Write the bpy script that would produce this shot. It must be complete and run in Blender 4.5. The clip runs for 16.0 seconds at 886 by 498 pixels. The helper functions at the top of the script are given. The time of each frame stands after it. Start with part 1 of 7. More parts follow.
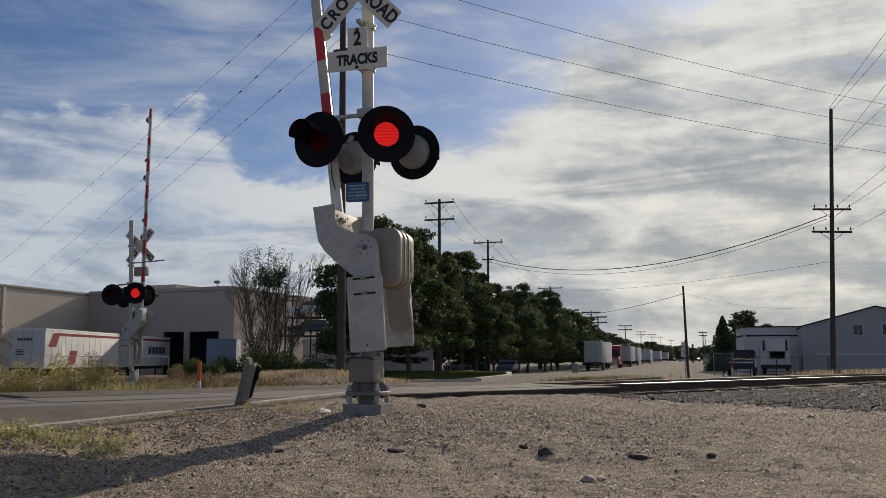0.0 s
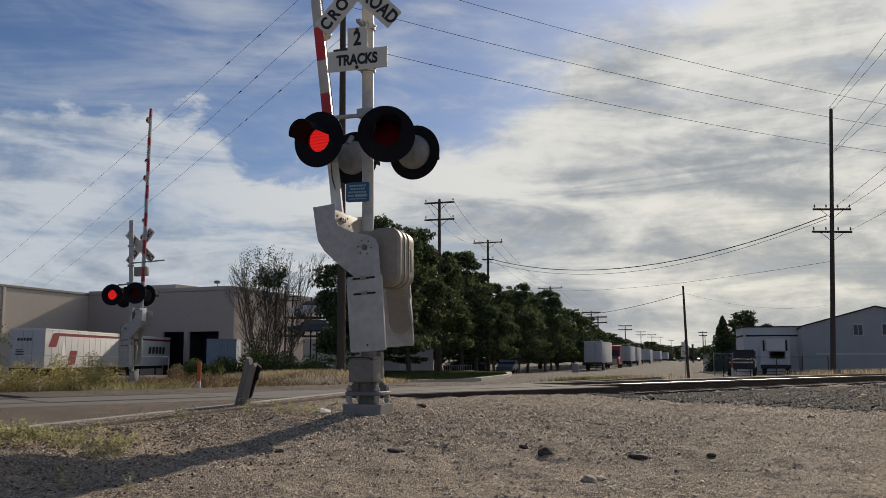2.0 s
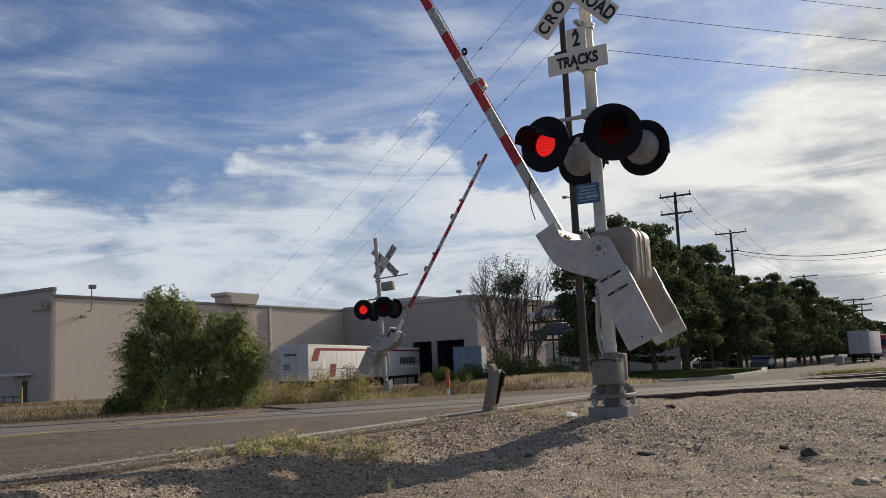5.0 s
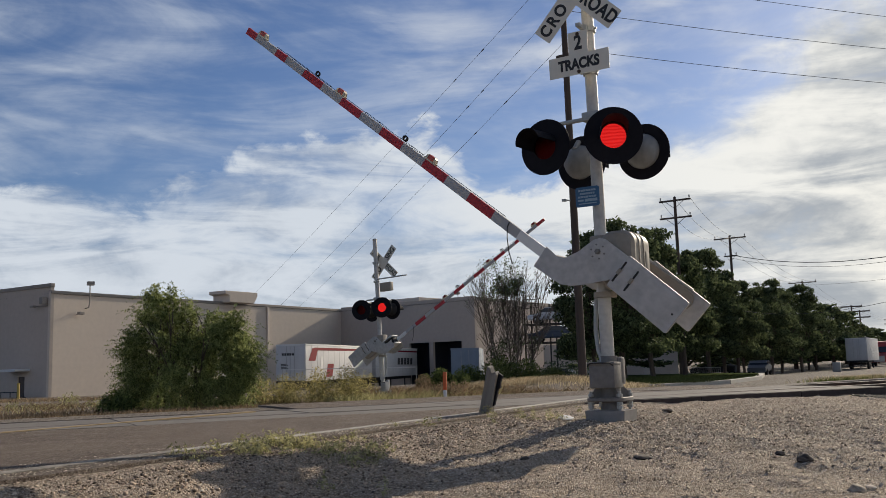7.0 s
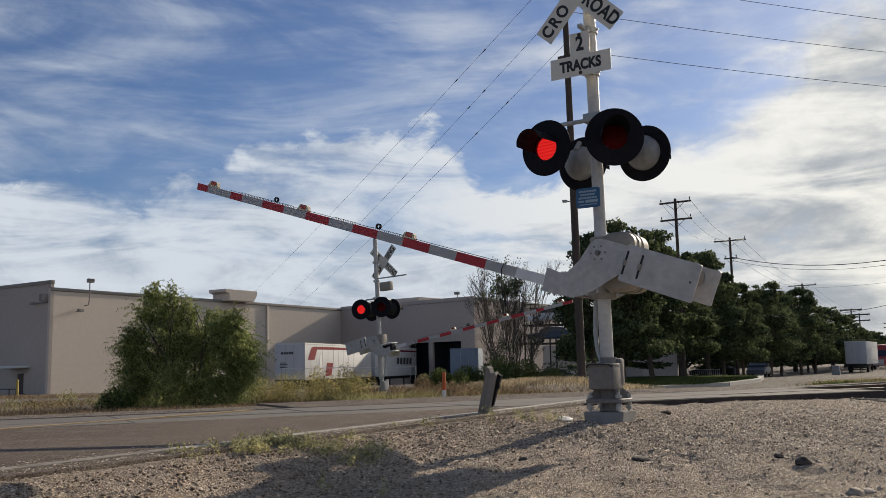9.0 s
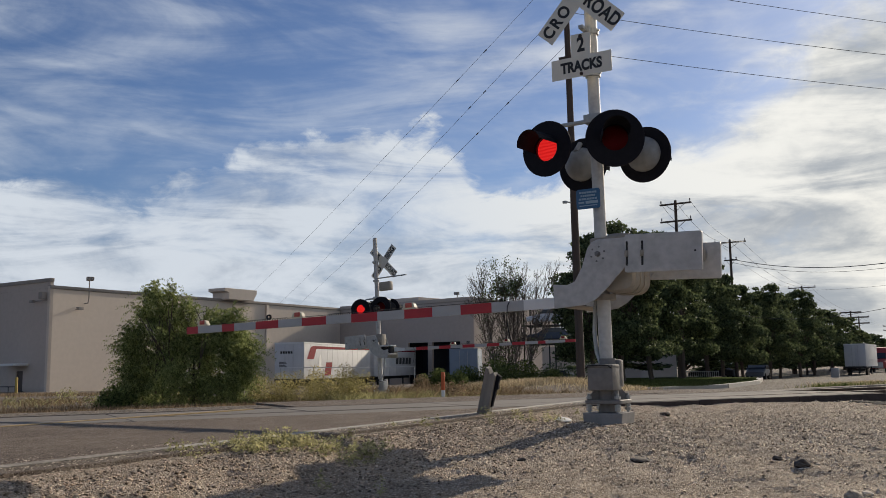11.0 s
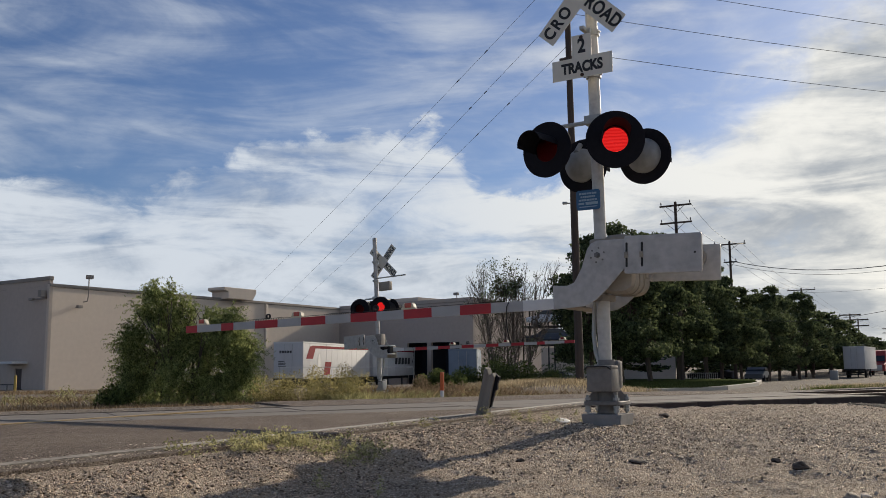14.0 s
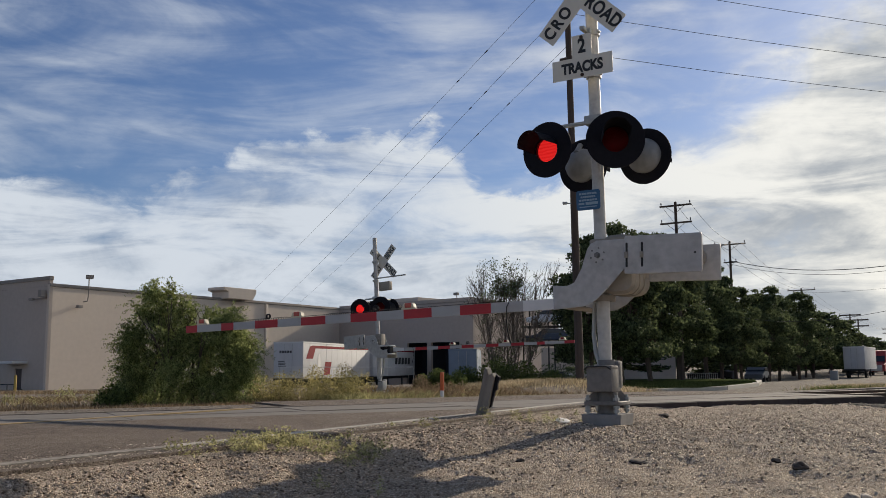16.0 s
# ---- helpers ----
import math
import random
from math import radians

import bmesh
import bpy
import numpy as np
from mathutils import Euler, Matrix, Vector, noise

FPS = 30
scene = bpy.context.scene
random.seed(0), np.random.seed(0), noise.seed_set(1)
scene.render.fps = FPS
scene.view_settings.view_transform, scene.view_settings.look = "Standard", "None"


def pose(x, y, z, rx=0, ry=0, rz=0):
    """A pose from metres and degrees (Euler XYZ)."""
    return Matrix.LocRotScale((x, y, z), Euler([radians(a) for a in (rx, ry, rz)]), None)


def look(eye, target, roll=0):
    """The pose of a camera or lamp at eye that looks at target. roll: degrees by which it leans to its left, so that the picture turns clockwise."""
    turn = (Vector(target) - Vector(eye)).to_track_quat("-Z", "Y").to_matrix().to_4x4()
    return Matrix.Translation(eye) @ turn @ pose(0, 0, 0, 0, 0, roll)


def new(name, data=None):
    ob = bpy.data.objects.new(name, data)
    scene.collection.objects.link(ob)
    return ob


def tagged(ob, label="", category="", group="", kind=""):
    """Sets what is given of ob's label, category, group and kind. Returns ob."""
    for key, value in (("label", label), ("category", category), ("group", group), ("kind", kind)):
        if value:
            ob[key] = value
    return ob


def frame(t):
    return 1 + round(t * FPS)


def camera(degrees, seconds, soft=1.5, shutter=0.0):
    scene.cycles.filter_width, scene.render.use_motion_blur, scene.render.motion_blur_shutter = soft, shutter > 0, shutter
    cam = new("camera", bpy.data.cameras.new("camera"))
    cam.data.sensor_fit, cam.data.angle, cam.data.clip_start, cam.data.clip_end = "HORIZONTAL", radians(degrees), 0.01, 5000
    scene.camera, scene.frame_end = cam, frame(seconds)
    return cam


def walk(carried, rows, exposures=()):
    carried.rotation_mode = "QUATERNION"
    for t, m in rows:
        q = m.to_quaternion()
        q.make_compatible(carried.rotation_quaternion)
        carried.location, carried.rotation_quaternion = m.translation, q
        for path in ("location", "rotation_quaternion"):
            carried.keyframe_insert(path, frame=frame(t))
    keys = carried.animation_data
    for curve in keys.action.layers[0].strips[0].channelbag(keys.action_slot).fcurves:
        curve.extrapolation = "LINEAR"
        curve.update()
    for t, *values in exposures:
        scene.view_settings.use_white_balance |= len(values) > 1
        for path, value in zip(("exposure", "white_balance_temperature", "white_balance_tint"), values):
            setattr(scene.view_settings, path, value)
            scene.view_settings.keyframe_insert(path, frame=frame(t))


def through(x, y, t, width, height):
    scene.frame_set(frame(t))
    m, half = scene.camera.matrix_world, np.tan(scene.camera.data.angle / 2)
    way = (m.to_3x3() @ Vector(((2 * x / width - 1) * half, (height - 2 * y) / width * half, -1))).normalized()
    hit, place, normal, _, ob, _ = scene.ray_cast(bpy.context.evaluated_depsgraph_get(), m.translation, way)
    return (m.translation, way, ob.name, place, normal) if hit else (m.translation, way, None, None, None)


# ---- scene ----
import itertools

# ---- camera ----
cam = camera(52.01, 16.0, soft=0.65)
PATH = [
    (0.0, 0.0, 0.95, 96.8, 0.0, 0.0),
    (2.9, 0.0, 0.95, 96.8, 0.0, 0.0),
    (3.2, 0.0, 0.95, 96.8, 0.0, 0.02),
    (3.5, 0.001, 0.95, 96.8, -0.05, 0.49),
    (4.0, 0.006, 0.952, 96.73, 0.18, 4.44),
    (4.5, 0.017, 0.957, 96.9, 2.22, 12.59),
    (4.7, 0.02, 0.958, 97.17, 2.5, 14.95),
    (5.0, 0.02, 0.958, 97.3, 2.35, 15.2),
    (5.8, 0.02, 0.958, 97.37, 1.95, 15.08),
    (7.0, 0.02, 0.958, 97.38, 1.6, 15.04),
    (8.0, 0.02, 0.958, 97.38, 1.4, 15.02),
    (9.0, 0.02, 0.958, 97.38, 1.15, 14.99),
    (11.5, 0.02, 0.958, 97.4, 0.78, 14.93),
    (12.5, 0.02, 0.958, 97.42, 0.7, 14.91),
    (13.5, 0.02, 0.958, 97.41, 0.53, 14.88),
    (16.0, 0.02, 0.958, 97.41, 0.48, 14.88),
]
walk(cam, [(t, pose(x, 0, z, rx, ry, rz)) for t, x, z, rx, ry, rz in PATH],
     [(0.0, -0.36), (3.6, -0.36), (4.5, -0.20), (5.4, -0.06), (16.0, -0.06)])

# ---- world, sun, exposure ----
SUN_AZ, SUN_EL = 22.0, 22.0          # degrees to the right of +y, and above the horizon
SUN_DIR = Vector((math.sin(radians(SUN_AZ)) * math.cos(radians(SUN_EL)),
                  math.cos(radians(SUN_AZ)) * math.cos(radians(SUN_EL)), math.sin(radians(SUN_EL))))


def make_world():
    world = bpy.data.worlds.new("sky")
    scene.world = world
    world.use_nodes = True
    nt = world.node_tree
    nt.nodes.clear()
    N, L = nt.nodes.new, nt.links.new
    out, bg = N("ShaderNodeOutputWorld"), N("ShaderNodeBackground")
    sky = N("ShaderNodeTexSky")
    sky.sky_type, sky.sun_disc = "NISHITA", False
    sky.sun_elevation, sky.sun_rotation = radians(SUN_EL), radians(SUN_AZ)
    sky.air_density, sky.dust_density, sky.ozone_density = 1.0, 0.6, 2.0
    tc, sep = N("ShaderNodeTexCoord"), N("ShaderNodeSeparateXYZ")
    L(tc.outputs["Generated"], sep.inputs[0])

    def m(op, a, b=None, clamp=False):
        n = N("ShaderNodeMath")
        n.operation, n.use_clamp = op, clamp
        for i, v in enumerate((a, b)):
            if v is None:
                continue
            if isinstance(v, (int, float)):
                n.inputs[i].default_value = v
            else:
                L(v, n.inputs[i])
        return n.outputs[0]

    def smooth(v, lo, hi):
        n = N("ShaderNodeMapRange")
        n.interpolation_type = "SMOOTHSTEP"
        n.inputs["From Min"].default_value, n.inputs["From Max"].default_value = lo, hi
        L(v, n.inputs["Value"])
        return n.outputs["Result"]

    x, y, z = sep.outputs
    # azimuth to the right of +y and elevation, in degrees
    az = m("MULTIPLY", m("ARCTAN2", x, y), 57.2958)
    el = m("MULTIPLY", m("ARCSINE", z), 57.2958)

    def cloud_noise(scale, detail, rough, dist, stretch, tilt, shift):
        mp = N("ShaderNodeMapping")
        mp.inputs["Rotation"].default_value = (0, radians(tilt), 0)
        mp.inputs["Scale"].default_value = stretch
        mp.inputs["Location"].default_value = shift
        L(tc.outputs["Generated"], mp.inputs[0])
        n = N("ShaderNodeTexNoise")
        n.inputs["Scale"].default_value, n.inputs["Detail"].default_value = scale, detail
        n.inputs["Roughness"].default_value, n.inputs["Distortion"].default_value = rough, dist
        L(mp.outputs[0], n.inputs["Vector"])
        return m("SUBTRACT", n.outputs["Fac"], 0.5)

    def total(*terms):
        out_v = terms[0]
        for t in terms[1:]:
            out_v = m("ADD", out_v, t)
        return out_v

    def times(a, b):
        return m("MULTIPLY", a, b)

    lumps = cloud_noise(5.5, 5, 0.55, 0.3, (1, 1, 2.2), 12, (1.3, 0.2, 4.4))
    puffs = cloud_noise(13.0, 10, 0.60, 0.5, (1, 1, 1.9), 10, (3.3, 1.2, 0.4))
    streaks = cloud_noise(4.2, 9, 0.58, 0.7, (1, 1, 5.5), 9, (7.7, 3.1, 2.0))
    wisps = cloud_noise(3.4, 7, 0.56, 0.6, (1, 1, 3.4), 26, (2.1, 6.6, 1.0))
    fine = cloud_noise(30.0, 8, 0.62, 0.6, (1, 1, 2.4), 12, (0.4, 5.2, 1.9))
    # upper edge of the cloud bank: a low bank, a dip, then a climb towards the sun
    edge = total(11.0, times(smooth(az, -34.0, -23.0), 3.9), times(smooth(az, -15.5, -11.5), -3.4), times(smooth(az, -8.0, -4.5), 1.5),
                 times(smooth(az, -4.0, 14.0), 7.7), times(smooth(az, 12.0, 40.0), 25.0), times(smooth(az, 75.0, 170.0), -36.0))
    depth = total(m("SUBTRACT", edge, el), times(lumps, 7.0), times(puffs, 5.5), times(fine, 1.6))
    soft_edge = smooth(az, -7.0, 1.0)
    bank = total(times(smooth(depth, -0.3, 1.4), m("SUBTRACT", 1.0, soft_edge)), times(smooth(depth, -1.6, 2.8), soft_edge))
    # thin gaps in the bank, most of them away from the sun
    right = smooth(az, -14.0, 12.0)
    gaps = smooth(total(times(streaks, 0.85), times(puffs, 0.34), times(lumps, 0.25), times(right, 0.17), times(smooth(el, 8.0, 0.0), 0.03)), -0.18, 0.10)
    bank = times(bank, m("ADD", times(gaps, 0.66), 0.34))
    # high veils over the blue
    veil = times(smooth(total(wisps, times(streaks, 0.45), times(puffs, 0.14), times(times(smooth(az, -3.0, -16.0), smooth(az, -43.0, -30.0)), 0.09), times(times(smooth(el, 15.0, 21.0), smooth(az, 1.0, -12.0)), 0.06)), -0.10, 0.32), 0.64)
    veil = times(veil, smooth(el, 52.0, 26.0))
    dens = m("MAXIMUM", bank, veil)
    # underside shading of the sheet
    shade = smooth(total(times(lumps, -0.9), times(streaks, 1.9), times(puffs, 0.85), times(fine, 0.34), times(right, -0.22), 0.08, times(smooth(depth, 9.0, 1.0), 0.14), times(smooth(el, 7.0, 1.0), -0.02), times(times(smooth(az, 12.0, 19.0), smooth(el, 14.0, 19.0)), 0.24)), -0.50, 0.30)
    dot = N("ShaderNodeVectorMath")
    dot.operation = "DOT_PRODUCT"
    L(tc.outputs["Generated"], dot.inputs[0])
    dot.inputs[1].default_value = SUN_DIR
    glow = smooth(dot.outputs["Value"], 0.72, 1.0)
    white, grey, mixc = N("ShaderNodeRGB"), N("ShaderNodeRGB"), N("ShaderNodeMix")
    white.outputs[0].default_value, grey.outputs[0].default_value = (0.665, 0.72, 0.79, 1), (0.285, 0.34, 0.435, 1)
    mixc.data_type = "RGBA"
    L(shade, mixc.inputs["Factor"])
    L(grey.outputs[0], mixc.inputs[6])
    L(white.outputs[0], mixc.inputs[7])
    sunny = N("ShaderNodeMix")
    sunny.data_type = "RGBA"
    sunny.blend_type = "MULTIPLY"
    sunny.inputs["Factor"].default_value = 1
    lift = N("ShaderNodeCombineXYZ")
    low = times(smooth(az, 2.0, 20.0), smooth(el, 15.0, 3.0))       # warm haze low down below the sun
    for i, (k, w) in enumerate(((0.44, 0.28), (0.31, 0.20), (0.12, 0.07))):
        L(total(m("MULTIPLY", glow, k), times(low, w), 1.0), lift.inputs[i])
    L(mixc.outputs[2], sunny.inputs[6])
    L(lift.outputs[0], sunny.inputs[7])
    skyscale = N("ShaderNodeMix")
    skyscale.data_type = "RGBA"
    skyscale.blend_type = "MULTIPLY"
    skyscale.inputs["Factor"].default_value = 1
    skyscale.inputs[7].default_value = (0.051, 0.0595, 0.079, 1)
    L(sky.outputs[0], skyscale.inputs[6])
    fin = N("ShaderNodeMix")
    fin.data_type = "RGBA"
    L(dens, fin.inputs["Factor"])
    L(skyscale.outputs[2], fin.inputs[6])
    L(sunny.outputs[2], fin.inputs[7])
    L(fin.outputs[2], bg.inputs["Color"])
    bg.inputs["Strength"].default_value = 1.0
    L(bg.outputs[0], out.inputs[0])


make_world()
sun = bpy.data.lights.new("sun", "SUN")
sun.energy, sun.angle, sun.color = 5.0, radians(0.55), (1.0, 0.87, 0.70)
new("sun", sun).matrix_world = look((0, 0, 50), Vector((0, 0, 50)) - SUN_DIR)


# ---- materials ----
def material(name, color, rough=0.8, metal=0.0, vary=0.18, grain=40.0, stain=1.2, bump=0.15, bump_scale=None,
             emit=None, random_obj=0.0, island=0.0, tint=None, spec=0.4, stretch=None):
    """A procedural surface: base colour with fine grain and larger stains, a fine relief, and variation by piece."""
    mat = bpy.data.materials.new(name)
    mat.use_nodes = True
    nt = mat.node_tree
    N, L = nt.nodes.new, nt.links.new
    b = nt.nodes["Principled BSDF"]
    b.inputs["Roughness"].default_value, b.inputs["Metallic"].default_value = rough, metal
    b.inputs["Specular IOR Level"].default_value = spec
    tc, mp = N("ShaderNodeTexCoord"), N("ShaderNodeMapping")
    L(tc.outputs["Object"], mp.inputs[0])
    if stretch:
        mp.inputs["Scale"].default_value = stretch
    n1, n2 = N("ShaderNodeTexNoise"), N("ShaderNodeTexNoise")
    n1.inputs["Scale"].default_value, n1.inputs["Detail"].default_value = grain, 5
    n2.inputs["Scale"].default_value, n2.inputs["Detail"].default_value = stain, 6
    n2.inputs["Roughness"].default_value = 0.65
    L(mp.outputs[0], n1.inputs["Vector"])
    L(mp.outputs[0], n2.inputs["Vector"])
    add = N("ShaderNodeMath")
    add.operation = "ADD"
    L(n1.outputs["Fac"], add.inputs[0])
    L(n2.outputs["Fac"], add.inputs[1])
    val = add.outputs[0]
    for amount, socket in ((random_obj, ("ShaderNodeObjectInfo", "Random")), (island, ("ShaderNodeNewGeometry", "Random Per Island"))):
        if amount:
            src, mul, ad = N(socket[0]), N("ShaderNodeMath"), N("ShaderNodeMath")
            mul.operation, ad.operation = "MULTIPLY_ADD", "ADD"
            L(src.outputs[socket[1]], mul.inputs[0])
            mul.inputs[1].default_value, mul.inputs[2].default_value = amount, -amount / 2
            L(val, ad.inputs[0])
            L(mul.outputs[0], ad.inputs[1])
            val = ad.outputs[0]
    ramp = N("ShaderNodeValToRGB")
    c = Vector(color)
    t = Vector(tint) if tint else c
    e = ramp.color_ramp.elements
    scale = N("ShaderNodeMath")
    scale.operation = "MULTIPLY"
    scale.inputs[1].default_value = 0.5
    L(val, scale.inputs[0])
    e[0].position, e[1].position = 0.28, 0.72
    e[0].color = (*(c * (1 - vary)), 1)
    e[1].color = (*(t * (1 + vary)), 1)
    L(scale.outputs[0], ramp.inputs[0])
    L(ramp.outputs[0], b.inputs["Base Color"])
    if bump:
        bp, nb = N("ShaderNodeBump"), N("ShaderNodeTexNoise")
        nb.inputs["Scale"].default_value, nb.inputs["Detail"].default_value = bump_scale or grain, 6
        L(mp.outputs[0], nb.inputs["Vector"])
        bp.inputs["Strength"].default_value, bp.inputs["Distance"].default_value = bump, 0.02
        L(nb.outputs["Fac"], bp.inputs["Height"])
        L(bp.outputs[0], b.inputs["Normal"])
    if emit:
        b.inputs["Emission Color"].default_value = (*emit[:3], 1)
        b.inputs["Emission Strength"].default_value = emit[3]
    return mat


def glass(name, color, rough=0.05, ior=1.45):
    mat = bpy.data.materials.new(name)
    mat.use_nodes = True
    nt = mat.node_tree
    nt.nodes.clear()
    N, L = nt.nodes.new, nt.links.new
    out, tr, gl, mx, fr = (N(k) for k in ("ShaderNodeOutputMaterial", "ShaderNodeBsdfTransparent", "ShaderNodeBsdfGlossy", "ShaderNodeMixShader", "ShaderNodeFresnel"))
    tr.inputs[0].default_value = (*color, 1)
    gl.inputs["Roughness"].default_value = rough
    fr.inputs["IOR"].default_value = ior
    L(fr.outputs[0], mx.inputs[0])
    L(tr.outputs[0], mx.inputs[1])
    L(gl.outputs[0], mx.inputs[2])
    L(mx.outputs[0], out.inputs[0])
    return mat


def stony(name, dark, mid, pale, cells, rough=0.9, relief=0.7, patch=0.6, spec=0.25, cracks=0.0):
    """Ground of small stones in dust: coloured grains of two sizes, larger stained patches, a pebbly relief, fine cracks."""
    mat = bpy.data.materials.new(name)
    mat.use_nodes = True
    nt = mat.node_tree
    N, L = nt.nodes.new, nt.links.new
    b = nt.nodes["Principled BSDF"]
    b.inputs["Roughness"].default_value, b.inputs["Specular IOR Level"].default_value = rough, spec
    tc = N("ShaderNodeTexCoord")

    def mix(kind, fac, a, c):
        n = N("ShaderNodeMix")
        n.data_type, n.blend_type = "RGBA", kind
        for v, i in ((fac, 0), (a, 6), (c, 7)):
            if isinstance(v, (int, float)):
                n.inputs[i].default_value = v
            elif isinstance(v, tuple):
                n.inputs[i].default_value = (*v, 1)
            else:
                L(v, n.inputs[i])
        return n.outputs[2]

    def ramp(v, lo, hi):
        n = N("ShaderNodeMapRange")
        n.inputs["From Min"].default_value, n.inputs["From Max"].default_value = lo, hi
        L(v, n.inputs["Value"])
        return n.outputs["Result"]

    def fuzz(scale, detail=6, rough_n=0.6):
        n = N("ShaderNodeTexNoise")
        n.inputs["Scale"].default_value, n.inputs["Detail"].default_value, n.inputs["Roughness"].default_value = scale, detail, rough_n
        L(tc.outputs["Object"], n.inputs["Vector"])
        return n.outputs["Fac"]

    col = mix("MIX", ramp(fuzz(patch), 0.36, 0.64), dark, mid)
    col = mix("MIX", ramp(fuzz(patch * 7, 8, 0.7), 0.48, 0.72), col, tuple(0.5 * (p + q) for p, q in zip(mid, pale)))
    heights = []
    for k, (scale, lo, hi) in enumerate(((cells, 0.5, 1.0), (cells * 2.6, 0.35, 1.0))):
        v = N("ShaderNodeTexVoronoi")
        v.inputs["Scale"].default_value = scale
        L(tc.outputs["Object"], v.inputs["Vector"])
        sp = N("ShaderNodeSeparateColor")
        L(v.outputs["Color"], sp.inputs[0])
        col = mix("MIX", ramp(sp.outputs[0], 0.80, 0.97), col, pale)
        col = mix("MULTIPLY", ramp(sp.outputs[1], 0.55, 1.0), col, (0.45, 0.44, 0.44))
        heights.append(v.outputs["Distance"])
    if cracks:
        w = N("ShaderNodeTexVoronoi")
        w.feature = "DISTANCE_TO_EDGE"
        w.inputs["Scale"].default_value = cracks
        off = N("ShaderNodeVectorMath")
        off.operation = "MULTIPLY_ADD"
        nz = N("ShaderNodeTexNoise")
        nz.inputs["Scale"].default_value, nz.inputs["Detail"].default_value = 1.6, 6
        L(tc.outputs["Object"], nz.inputs["Vector"])
        off.inputs[1].default_value = (0.9, 0.9, 0.9)
        L(nz.outputs["Color"], off.inputs[0])
        L(tc.outputs["Object"], off.inputs[2])
        L(off.outputs[0], w.inputs["Vector"])
        col = mix("MIX", ramp(w.outputs["Distance"], 0.006, 0.002), col, tuple(0.35 * q for q in dark))
    L(col, b.inputs["Base Color"])
    bp, ad = N("ShaderNodeBump"), N("ShaderNodeMath")
    ad.operation = "ADD"
    L(heights[0], ad.inputs[0])
    L(fuzz(cells * 0.6, 8, 0.75), ad.inputs[1])
    bp.inputs["Strength"].default_value, bp.inputs["Distance"].default_value = relief, 1.5 / cells
    bp.invert = True
    L(ad.outputs[0], bp.inputs["Height"])
    L(bp.outputs[0], b.inputs["Normal"])
    return mat


def ribbed_glow(name):
    """Lamp behind ribbed red glass: the glow is brighter in the middle ribs."""
    mat = material(name, (0.5, 0.05, 0.03), 0.3, vary=0.1, bump=0, emit=(1.0, 0.07, 0.06, 1.0))
    nt = mat.node_tree
    tc, wv, no, mr = (nt.nodes.new(k) for k in ("ShaderNodeTexCoord", "ShaderNodeTexWave", "ShaderNodeTexNoise", "ShaderNodeValToRGB"))
    wv.bands_direction = "Z"
    wv.inputs["Scale"].default_value, wv.inputs["Distortion"].default_value = 9.0, 3.0
    wv.inputs["Detail"].default_value = 3.0
    nt.links.new(tc.outputs["Object"], wv.inputs["Vector"])
    mr.color_ramp.elements[0].color, mr.color_ramp.elements[1].color = (0.60, 0.034, 0.036, 1), (0.82, 0.095, 0.085, 1)
    nt.links.new(wv.outputs["Fac"], mr.inputs[0])
    nt.links.new(mr.outputs[0], nt.nodes["Principled BSDF"].inputs["Emission Color"])
    nt.nodes.remove(no)
    return mat


